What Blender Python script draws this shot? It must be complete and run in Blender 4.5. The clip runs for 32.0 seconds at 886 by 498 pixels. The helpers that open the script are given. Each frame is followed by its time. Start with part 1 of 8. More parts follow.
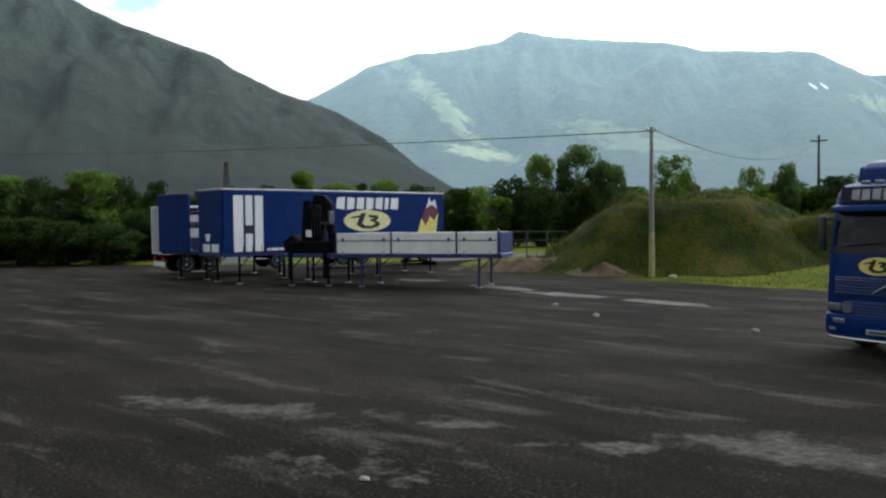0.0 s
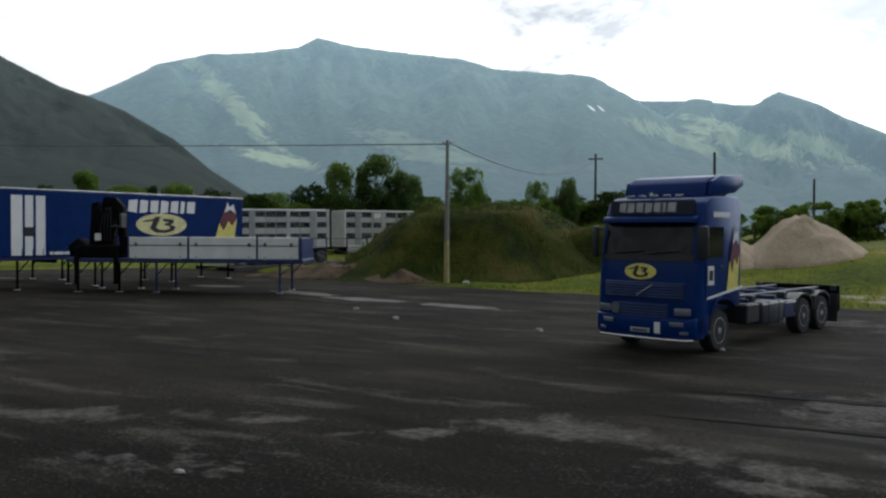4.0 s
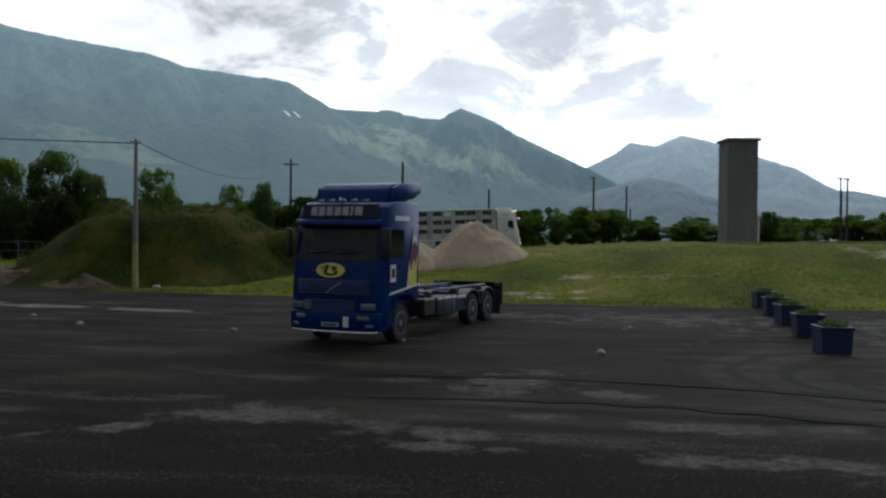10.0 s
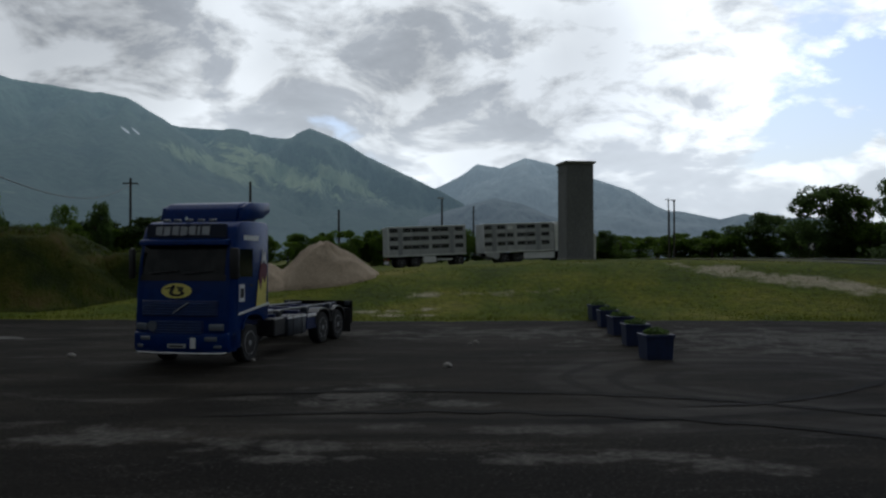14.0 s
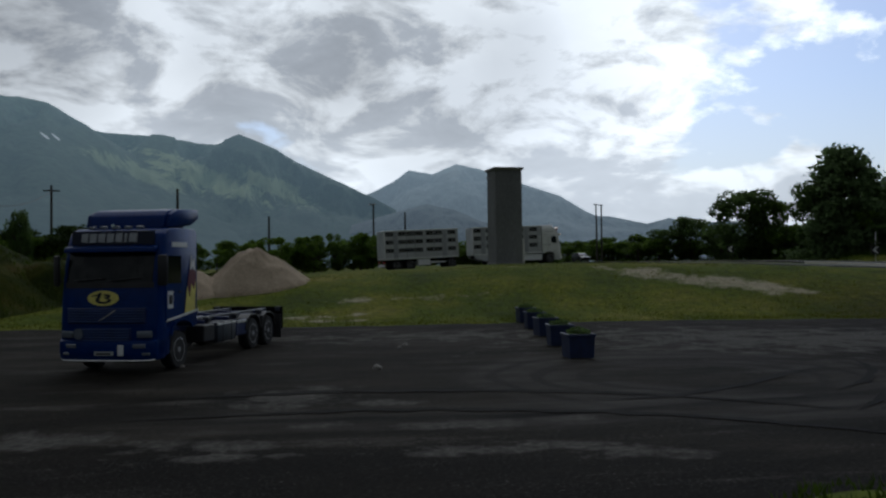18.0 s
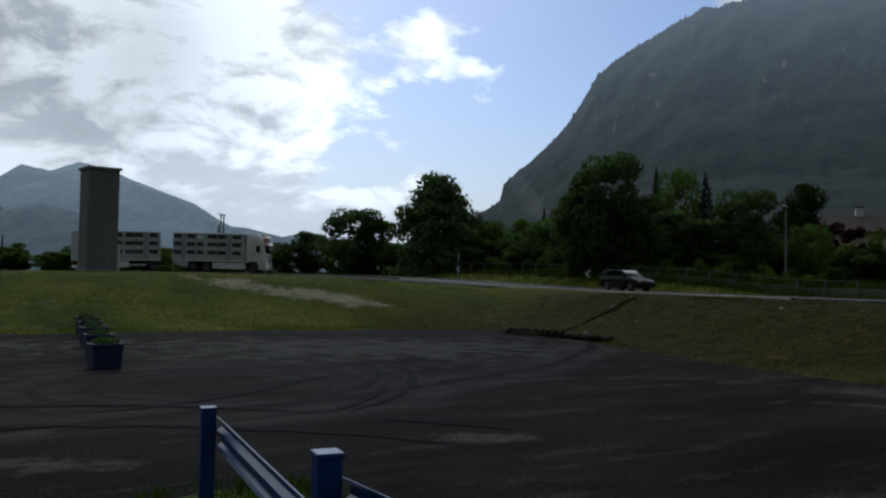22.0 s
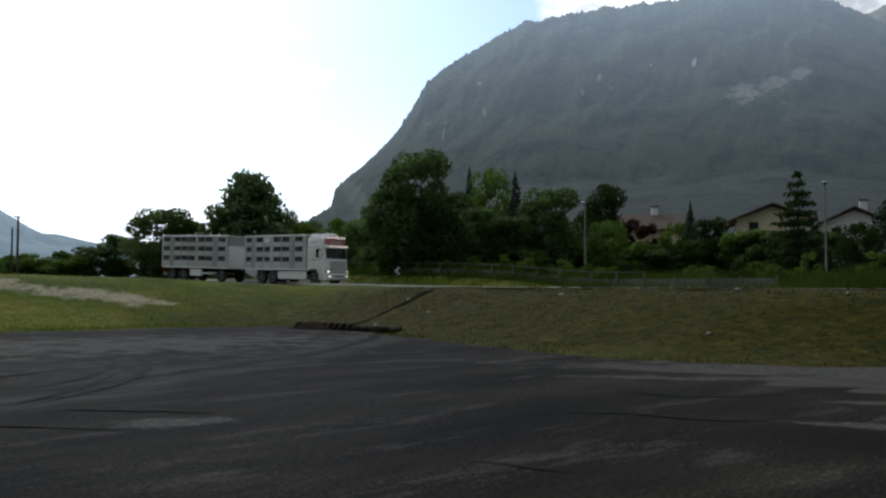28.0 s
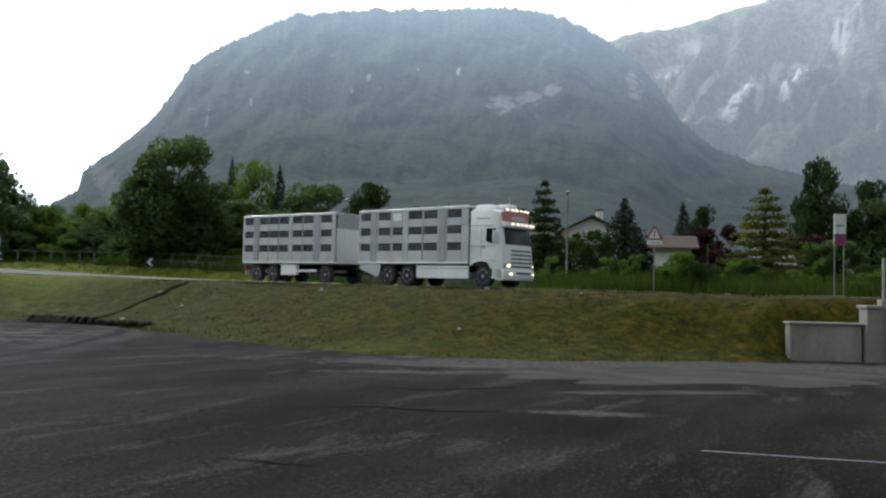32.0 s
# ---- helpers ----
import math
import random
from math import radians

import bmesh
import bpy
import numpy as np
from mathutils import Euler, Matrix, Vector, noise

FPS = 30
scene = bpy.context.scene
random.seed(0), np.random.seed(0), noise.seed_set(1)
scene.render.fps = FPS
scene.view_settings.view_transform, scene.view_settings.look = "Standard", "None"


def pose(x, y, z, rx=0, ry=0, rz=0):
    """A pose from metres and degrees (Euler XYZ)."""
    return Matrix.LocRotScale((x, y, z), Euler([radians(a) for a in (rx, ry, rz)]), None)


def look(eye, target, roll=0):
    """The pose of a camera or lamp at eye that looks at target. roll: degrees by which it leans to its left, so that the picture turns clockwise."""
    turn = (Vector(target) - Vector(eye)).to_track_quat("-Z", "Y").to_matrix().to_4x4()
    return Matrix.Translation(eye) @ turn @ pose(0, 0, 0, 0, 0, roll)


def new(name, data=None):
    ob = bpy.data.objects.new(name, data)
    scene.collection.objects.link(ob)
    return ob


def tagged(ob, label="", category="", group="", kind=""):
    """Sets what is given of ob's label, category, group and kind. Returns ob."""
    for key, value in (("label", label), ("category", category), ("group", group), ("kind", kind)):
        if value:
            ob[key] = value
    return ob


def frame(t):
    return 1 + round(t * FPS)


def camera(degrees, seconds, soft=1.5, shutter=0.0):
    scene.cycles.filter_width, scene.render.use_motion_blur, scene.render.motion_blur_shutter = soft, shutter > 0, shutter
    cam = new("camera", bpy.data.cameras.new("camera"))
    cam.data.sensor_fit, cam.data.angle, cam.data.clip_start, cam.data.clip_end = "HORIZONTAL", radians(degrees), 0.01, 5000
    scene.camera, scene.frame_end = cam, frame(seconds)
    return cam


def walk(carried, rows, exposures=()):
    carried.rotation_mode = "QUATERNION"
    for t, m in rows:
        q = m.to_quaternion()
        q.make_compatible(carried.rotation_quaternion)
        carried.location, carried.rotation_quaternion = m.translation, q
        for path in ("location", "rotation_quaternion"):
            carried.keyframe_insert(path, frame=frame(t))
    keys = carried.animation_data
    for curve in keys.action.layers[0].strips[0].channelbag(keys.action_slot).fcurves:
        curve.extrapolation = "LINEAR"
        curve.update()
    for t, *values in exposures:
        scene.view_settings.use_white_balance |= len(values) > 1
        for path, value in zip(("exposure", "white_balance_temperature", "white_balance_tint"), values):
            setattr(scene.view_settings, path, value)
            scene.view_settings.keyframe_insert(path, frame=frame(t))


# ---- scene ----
cam = camera(56.2, 32.0, soft=2.35)

# seconds, eye x y z, compass direction, pitch, roll
PATH = [
    (0, -0.84, 2.77, 2.74, -42.26, -1.77, -0.59), (0.5, -0.80, 2.68, 2.73, -40.19, -1.24, -0.35), (1, -0.77, 2.59, 2.73, -38.86, -0.96, -0.25),
    (1.5, -0.73, 2.51, 2.72, -37.35, -1.03, -0.15), (2, -0.69, 2.42, 2.71, -35.72, -0.58, -0.25), (2.5, -0.65, 2.33, 2.70, -33.93, -0.33, 0.13),
    (3, -0.62, 2.25, 2.69, -32.15, -0.36, 0.20), (3.5, -0.58, 2.16, 2.69, -30.29, -1.04, 0.16), (5.5, -0.43, 1.82, 2.65, -22.83, -0.59, 0.40),
    (6, -0.39, 1.73, 2.65, -21.40, -0.76, 0.16), (6.5, -0.35, 1.64, 2.64, -19.59, -1.02, 0.54), (7, -0.31, 1.56, 2.63, -17.95, -0.81, 0.54),
    (7.5, -0.28, 1.47, 2.62, -16.14, -0.77, 0.60), (8, -0.24, 1.38, 2.61, -14.59, -0.73, 0.56), (8.5, -0.20, 1.30, 2.61, -13.23, -0.79, 0.41),
    (9, -0.16, 1.21, 2.60, -11.30, -0.72, 0.31), (9.5, -0.15, 1.15, 2.59, -9.80, -0.53, 0.47), (10, -0.15, 1.08, 2.59, -7.54, -0.72, 0.58),
    (10.5, -0.14, 1.02, 2.58, -5.64, -0.88, 0.32), (11, -0.13, 0.96, 2.58, -4.08, -0.99, 0.09), (11.5, -0.12, 0.89, 2.57, -2.44, -0.58, -0.22),
    (12, -0.11, 0.83, 2.56, -1.23, -0.18, 0.02), (12.5, -0.10, 0.76, 2.56, 0.03, 0.17, 0.04), (13, -0.09, 0.70, 2.55, 1.38, 0.31, 0.04),
    (13.5, -0.09, 0.64, 2.55, 2.48, 0.53, 0.12), (14, -0.08, 0.57, 2.54, 2.73, 0.73, -0.03), (14.5, -0.07, 0.51, 2.54, 2.56, 0.78, -0.12),
    (16.5, -0.03, 0.25, 2.51, 5.09, 0.59, -0.29), (17, -0.03, 0.19, 2.51, 5.41, 0.76, -0.31), (17.5, -0.02, 0.13, 2.50, 6.13, 0.72, -0.34),
    (18, -0.01, 0.06, 2.49, 7.39, 1.12, -0.66), (18.5, -0.00, 0.00, 2.49, 9.11, 0.71, -0.66), (19, 0.13, -0.23, 2.47, 11.48, 1.42, -1.46),
    (19.5, 0.44, -0.21, 2.45, 19.01, 1.10, 0.40), (20, 0.81, -0.29, 2.42, 25.62, 1.72, 0.12), (20.5, 1.24, -0.33, 2.39, 29.64, 2.19, 0.44),
    (21, 1.70, -0.38, 2.40, 35.81, 2.23, 0.93), (21.5, 2.07, -0.28, 2.41, 36.73, 2.40, -1.47), (22, 2.39, -0.62, 2.41, 32.18, 2.06, 1.09),
    (22.5, 2.71, -0.62, 2.39, 32.75, 1.70, 0.42), (23, 3.06, -0.65, 2.35, 32.64, 1.29, 0.93), (23.5, 3.33, -0.88, 2.29, 36.61, 0.68, -0.02),
    (24, 3.73, -0.66, 2.24, 37.18, 0.42, 1.32), (24.5, 4.10, -0.82, 2.12, 38.44, 0.56, 0.61), (26.5, 4.68, -0.82, 1.88, 40.80, 1.96, 0.18),
    (27, 4.66, -0.84, 1.86, 41.89, 2.70, 0.04), (27.5, 4.64, -0.85, 1.85, 42.64, 2.77, 0.33), (28, 4.62, -0.86, 1.84, 43.67, 2.55, 0.09),
    (28.5, 4.60, -0.87, 1.83, 44.50, 2.46, 0.29), (29, 4.58, -0.88, 1.81, 44.73, 2.15, -0.02), (29.5, 4.60, -0.89, 1.81, 45.71, 2.26, -0.01),
    (30, 4.61, -0.90, 1.82, 46.95, 2.33, -0.07), (30.5, 4.62, -0.92, 1.82, 49.43, 1.98, 0.17), (31, 4.63, -0.93, 1.82, 51.50, 1.76, 0.16),
    (31.5, 4.64, -0.94, 1.82, 55.32, 2.26, 0.47), (32, 4.66, -0.95, 1.82, 59.88, 2.49, 1.35),
]


def aim(x, y, z, az, pitch, roll):
    a, p = radians(az), radians(pitch)
    way = Vector((math.sin(a) * math.cos(p), math.cos(a) * math.cos(p), math.sin(p)))
    return look((x, y, z), Vector((x, y, z)) + way, roll)


EXPOSURE = [(0, 1.02, 6400, 10), (1, 0.76, 6380, 10), (3, 0.42, 6350, 10), (6, 0.26, 6320, 10), (9, 0.06, 6260, 10), (13, -0.78, 6220, 10), (17, -0.98, 6080, 10), (19, -1.26, 6000, 10),
            (20, -1.68, 5900, 10), (21, -0.56, 5960, 10), (22, -1.02, 5900, 10), (23, -0.96, 5880, 10), (24, 0.06, 6300, 10), (27, -0.1, 6180, 10), (30, 0.5, 6180, 10), (32, 0.84, 6180, 10)]
walk(cam, [(r[0], aim(*r[1:])) for r in PATH], EXPOSURE)

# ---- daylight: broken cloud, sun behind it ----
SUN_AZ, SUN_EL = 14.0, 42.0


def node(nt, kind, **values):
    n = nt.nodes.new(kind)
    for key, v in values.items():
        n.inputs[key.replace("_", " ")].default_value = v
    return n


def math_node(nt, op, a, b=None, clamp=False):
    n = nt.nodes.new("ShaderNodeMath")
    n.operation, n.use_clamp = op, clamp
    for i, v in enumerate((a, b)):
        if v is None:
            continue
        if isinstance(v, (int, float)):
            n.inputs[i].default_value = v
        else:
            nt.links.new(v, n.inputs[i])
    return n.outputs[0]


def ramp_node(nt, fac, stops):
    n = nt.nodes.new("ShaderNodeValToRGB")
    el = n.color_ramp.elements
    while len(el) < len(stops):
        el.new(0.5)
    for e, (p, c) in zip(el, stops):
        e.position = p
        e.color = (*c, 1) if isinstance(c, tuple) else (c, c, c, 1)
    nt.links.new(fac, n.inputs[0])
    return n.outputs[0]


def mix_node(nt, fac, a, b, mode="MIX"):
    n = nt.nodes.new("ShaderNodeMix")
    n.data_type, n.blend_type = "RGBA", mode
    for sock, v in ((n.inputs[0], fac), (n.inputs[6], a), (n.inputs[7], b)):
        if isinstance(v, (int, float)):
            sock.default_value = v
        elif isinstance(v, tuple):
            sock.default_value = (*v, 1)
        else:
            nt.links.new(v, sock)
    return n.outputs[2]


def build_world():
    w = bpy.data.worlds.new("sky")
    scene.world = w
    w.use_nodes = True
    nt = w.node_tree
    nt.nodes.clear()
    L = nt.links.new
    sky = nt.nodes.new("ShaderNodeTexSky")
    sky.sky_type, sky.sun_disc = "NISHITA", False
    sky.sun_elevation, sky.sun_rotation = radians(SUN_EL), radians(SUN_AZ)
    sky.dust_density = 1.5
    blue = mix_node(nt, 1.0, sky.outputs[0], (0.145, 0.160, 0.186), "MULTIPLY")
    tc = nt.nodes.new("ShaderNodeTexCoord")
    sep = nt.nodes.new("ShaderNodeSeparateXYZ")
    L(tc.outputs["Generated"], sep.inputs[0])
    # the cloud layer, seen in perspective
    h = math_node(nt, "ADD", math_node(nt, "MAXIMUM", sep.outputs[2], 0.0), 0.34)
    comb = nt.nodes.new("ShaderNodeCombineXYZ")
    L(math_node(nt, "DIVIDE", sep.outputs[0], h), comb.inputs[0])
    L(math_node(nt, "DIVIDE", sep.outputs[1], h), comb.inputs[1])
    comb.inputs[2].default_value = 3.7
    n1 = node(nt, "ShaderNodeTexNoise", Scale=1.05, Detail=10.0, Roughness=0.56, Distortion=0.15)
    L(comb.outputs[0], n1.inputs["Vector"])
    n2 = node(nt, "ShaderNodeTexNoise", Scale=4.2, Detail=10.0, Roughness=0.6, Distortion=0.3)
    L(comb.outputs[0], n2.inputs["Vector"])
    # clear sky opens round one direction
    dot = nt.nodes.new("ShaderNodeVectorMath")
    dot.operation = "DOT_PRODUCT"
    L(tc.outputs["Generated"], dot.inputs[0])
    a, e = radians(34), radians(18)
    dot.inputs[1].default_value = (math.sin(a) * math.cos(e), math.cos(a) * math.cos(e), math.sin(e))
    clear = ramp_node(nt, dot.outputs["Value"], [(0.945, 0.0), (0.980, 0.27), (0.992, 0.33)])
    cover = math_node(nt, "SUBTRACT", n1.outputs[0], clear)
    mask = ramp_node(nt, cover, [(0.315, 0.0), (0.345, 1.0)])
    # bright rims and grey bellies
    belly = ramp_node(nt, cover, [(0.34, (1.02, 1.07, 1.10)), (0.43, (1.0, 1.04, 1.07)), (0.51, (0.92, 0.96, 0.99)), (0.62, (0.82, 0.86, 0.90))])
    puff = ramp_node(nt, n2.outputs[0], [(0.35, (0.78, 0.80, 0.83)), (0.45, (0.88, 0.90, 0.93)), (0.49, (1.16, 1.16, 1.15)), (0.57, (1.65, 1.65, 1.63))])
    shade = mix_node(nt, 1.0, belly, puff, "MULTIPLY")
    # brightest ahead; the unseen sky overhead and behind dimmed to darken the ground
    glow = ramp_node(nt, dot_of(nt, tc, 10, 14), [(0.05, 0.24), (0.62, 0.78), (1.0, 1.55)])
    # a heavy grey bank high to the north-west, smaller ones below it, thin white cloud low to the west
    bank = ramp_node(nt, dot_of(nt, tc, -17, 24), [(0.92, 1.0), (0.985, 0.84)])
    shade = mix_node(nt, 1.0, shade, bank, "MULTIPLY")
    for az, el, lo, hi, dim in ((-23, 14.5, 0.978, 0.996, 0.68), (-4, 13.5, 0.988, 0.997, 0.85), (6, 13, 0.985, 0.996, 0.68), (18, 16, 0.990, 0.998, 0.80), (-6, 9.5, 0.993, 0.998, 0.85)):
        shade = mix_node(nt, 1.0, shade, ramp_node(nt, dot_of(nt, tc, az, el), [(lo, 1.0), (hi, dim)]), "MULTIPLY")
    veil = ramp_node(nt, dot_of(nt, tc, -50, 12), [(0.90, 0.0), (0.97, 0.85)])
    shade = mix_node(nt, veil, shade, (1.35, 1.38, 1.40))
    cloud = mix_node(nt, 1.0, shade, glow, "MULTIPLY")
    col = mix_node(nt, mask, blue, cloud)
    low = ramp_node(nt, sep.outputs[2], [(0.0, 0.75), (0.20, 0.0)])
    col = mix_node(nt, low, col, mix_node(nt, 1.0, (0.86, 0.92, 0.96), glow, "MULTIPLY"))
    bg = nt.nodes.new("ShaderNodeBackground")
    L(col, bg.inputs[0])
    out = nt.nodes.new("ShaderNodeOutputWorld")
    L(bg.outputs[0], out.inputs[0])


def dot_of(nt, tc, az, el):
    d = nt.nodes.new("ShaderNodeVectorMath")
    d.operation = "DOT_PRODUCT"
    nt.links.new(tc.outputs["Generated"], d.inputs[0])
    a, e = radians(az), radians(el)
    d.inputs[1].default_value = (math.sin(a) * math.cos(e), math.cos(a) * math.cos(e), math.sin(e))
    return d.outputs["Value"]


build_world()
sun = new("sun", bpy.data.lights.new("sun", "SUN"))
sun.data.energy, sun.data.angle, sun.data.color = 0.5, radians(14), (1.0, 0.96, 0.9)
_a, _e = radians(SUN_AZ), radians(SUN_EL)
sun.matrix_world = look((0, 0, 60), Vector((0, 0, 60)) - Vector((math.sin(_a) * math.cos(_e), math.cos(_a) * math.cos(_e), math.sin(_e))))


# ---- materials ----
def material(name, stops, scale=3.0, rough=0.8, metal=0.0, bump=0.1, fine=None, coat=0.0, rand=0.0, detail=6.0, dist=0.02, stretch=None, island=0.0, spec=0.5, grain=(0.78, 1.18)):
    """A surface: stops of (place, colour) over noise of that scale (per metre), finer mottling, bump and gloss."""
    m = bpy.data.materials.new(name)
    m.use_nodes = True
    nt = m.node_tree
    bsdf = nt.nodes["Principled BSDF"]
    L = nt.links.new
    tc = nt.nodes.new("ShaderNodeTexCoord")
    vec = tc.outputs["Object"]
    if stretch:
        mp = nt.nodes.new("ShaderNodeMapping")
        mp.inputs["Scale"].default_value = stretch
        L(vec, mp.inputs[0])
        vec = mp.outputs[0]
    n1 = node(nt, "ShaderNodeTexNoise", Scale=scale, Detail=detail, Roughness=0.6)
    L(vec, n1.inputs["Vector"])
    col = ramp_node(nt, n1.outputs[0], stops)
    n2 = node(nt, "ShaderNodeTexNoise", Scale=fine or scale * 9, Detail=4.0, Roughness=0.65)
    L(vec, n2.inputs["Vector"])
    g = ramp_node(nt, n2.outputs[0], [(0.3, grain[0]), (0.7, grain[1])])
    col = mix_node(nt, 1.0, col, g, "MULTIPLY")
    if rand:
        oi = nt.nodes.new("ShaderNodeObjectInfo")
        v = math_node(nt, "MULTIPLY_ADD", oi.outputs["Random"], 2 * rand)
        v.node.inputs[2].default_value = 1 - rand
        col = mix_node(nt, 1.0, col, v, "MULTIPLY")
    if island:
        ge = nt.nodes.new("ShaderNodeNewGeometry")
        v = math_node(nt, "MULTIPLY_ADD", ge.outputs["Random Per Island"], 2 * island)
        v.node.inputs[2].default_value = 1 - island
        col = mix_node(nt, 1.0, col, v, "MULTIPLY")
    L(col, bsdf.inputs["Base Color"])
    bsdf.inputs["Metallic"].default_value = metal
    L(math_node(nt, "ADD", math_node(nt, "MULTIPLY", n2.outputs[0], 0.25), rough - 0.12, True), bsdf.inputs["Roughness"])
    bsdf.inputs["Coat Weight"].default_value = coat
    bsdf.inputs["Coat Roughness"].default_value = 0.08
    bsdf.inputs["Specular IOR Level"].default_value = spec
    if bump:
        b = node(nt, "ShaderNodeBump", Strength=bump, Distance=dist)
        L(n2.outputs[0], b.inputs["Height"])
        L(b.outputs[0], bsdf.inputs["Normal"])
    return m


def plain(name, c, rough=0.5, metal=0.0, coat=0.0, var=0.12, scale=4.0, bump=0.03, rand=0.0, spec=0.5):
    lo = tuple(v * (1 - var) for v in c)
    hi = tuple(min(1.0, v * (1 + var)) for v in c)
    return material(name, [(0.35, lo), (0.65, hi)], scale, rough, metal, bump, coat=coat, rand=rand, spec=spec)


def glass_material(name, tint=(0.05, 0.07, 0.08)):
    m = plain(name, tint, 0.1, 0.0, 0.1, 0.05)
    m.node_tree.nodes["Principled BSDF"].inputs["Specular IOR Level"].default_value = 0.25
    return m


def glow_material(name, c, strength):
    m = bpy.data.materials.new(name)
    m.use_nodes = True
    b = m.node_tree.nodes["Principled BSDF"]
    b.inputs["Base Color"].default_value = (*c, 1)
    b.inputs["Emission Color"].default_value = (*c, 1)
    b.inputs["Emission Strength"].default_value = strength
    return m


# ---- mesh helpers ----
def mesh_object(name, bm, mat, parent=None, label="", smooth=False, angle=35):
    me = bpy.data.meshes.new(name)
    bmesh.ops.recalc_face_normals(bm, faces=bm.faces)
    bm.to_mesh(me)
    bm.free()
    if smooth:
        for p in me.polygons:
            p.use_smooth = True
        me.set_sharp_from_angle(angle=radians(angle))
    for x in mat if isinstance(mat, (list, tuple)) else (mat,):
        me.materials.append(x)
    ob = new(name, me)
    if parent:
        ob.parent = parent
    if label:
        ob["label"] = label
    return ob


def part(name, bm, mat, parent, label="", smooth=True):
    return mesh_object(name, bm, mat, parent, label, smooth)


def empty(name, m, label, category, group="", kind=""):
    ob = new(name)
    ob.empty_display_size = 0.3
    ob.matrix_world = m
    return tagged(ob, label, category, group, kind)


def box(x0, y0, z0, x1, y1, z1, bevel=0.0, segs=1, bm=None):
    out = bm or bmesh.new()
    b = bmesh.new() if (bm is not None and bevel) else out
    vs = [b.verts.new((x, y, z)) for z in (z0, z1) for y in (y0, y1) for x in (x0, x1)]
    for f in ((0, 1, 3, 2), (4, 5, 7, 6), (0, 1, 5, 4), (2, 3, 7, 6), (0, 2, 6, 4), (1, 3, 7, 5)):
        b.faces.new([vs[i] for i in f])
    if bevel:
        bmesh.ops.recalc_face_normals(b, faces=b.faces)
        bmesh.ops.bevel(b, geom=list(b.edges), offset=bevel, segments=segs, affect="EDGES", profile=0.5)
        if bm is not None:
            merge(out, b)
    return out


def merge(out, b, m=None):
    vm = {v: out.verts.new(m @ v.co if m else v.co) for v in b.verts}
    for f in b.faces:
        try:
            out.faces.new([vm[v] for v in f.verts])
        except ValueError:
            pass
    b.free()
    return out


def tube(path, radius, sides=8, bm=None, cap=True):
    """A round bar along points; radius may be a list."""
    bm = bm or bmesh.new()
    path = [Vector(p) for p in path]
    rad = radius if isinstance(radius, (list, tuple)) else [radius] * len(path)
    rings = []
    for i, p in enumerate(path):
        d = (path[min(i + 1, len(path) - 1)] - path[max(i - 1, 0)]).normalized()
        u = d.cross(Vector((0, 0, 1)) if abs(d.z) < 0.95 else Vector((1, 0, 0))).normalized()
        w = d.cross(u)
        rings.append([bm.verts.new(p + rad[i] * (math.cos(2 * math.pi * k / sides) * u + math.sin(2 * math.pi * k / sides) * w)) for k in range(sides)])
    for a, b in zip(rings, rings[1:]):
        for k in range(sides):
            bm.faces.new((a[k], a[(k + 1) % sides], b[(k + 1) % sides], b[k]))
    if cap:
        bm.faces.new(rings[0][::-1])
        bm.faces.new(rings[-1])
    return bm


def prism(outline, axis, lo, hi, bevel=0.0, bm=None):
    """Extrudes a closed outline of 2D points along an axis (0 x, 1 y, 2 z)."""
    b = bmesh.new()

    def at(p, h):
        q = list(p)
        q.insert(axis, h)
        return q
    A = [b.verts.new(at(p, lo)) for p in outline]
    B = [b.verts.new(at(p, hi)) for p in outline]
    n = len(A)
    b.faces.new(A[::-1])
    b.faces.new(B)
    for k in range(n):
        b.faces.new((A[k], A[(k + 1) % n], B[(k + 1) % n], B[k]))
    bmesh.ops.recalc_face_normals(b, faces=b.faces)
    if bevel:
        bmesh.ops.bevel(b, geom=list(b.edges), offset=bevel, segments=2, affect="EDGES", profile=0.5)
    if bm is not None:
        return merge(bm, b)
    return b


def lathe(profile, axis="x", sides=20, center=(0, 0, 0), bm=None):
    """Turns (radius, height) points round an axis."""
    bm = bm or bmesh.new()
    rings = []
    for r, h in profile:
        ring = []
        for k in range(sides):
            c, s = r * math.cos(2 * math.pi * k / sides), r * math.sin(2 * math.pi * k / sides)
            p = {"x": (h, c, s), "y": (c, h, s), "z": (c, s, h)}[axis]
            ring.append(bm.verts.new(Vector(p) + Vector(center)))
        rings.append(ring)
    for a, b in zip(rings, rings[1:]):
        for k in range(sides):
            bm.faces.new((a[k], a[(k + 1) % sides], b[(k + 1) % sides], b[k]))
    if profile[0][0] > 1e-4:
        bm.faces.new(rings[0][::-1])
    if profile[-1][0] > 1e-4:
        bm.faces.new(rings[-1])
    return bm


def smooth01(v):
    v = min(1.0, max(0.0, v))
    return v * v * (3 - 2 * v)


def lerp_at(table, v):
    if v <= table[0][0]:
        return table[0][1]
    for (a, p), (b, q) in zip(table, table[1:]):
        if v <= b:
            return p + (q - p) * (v - a) / (b - a)
    return table[-1][1]


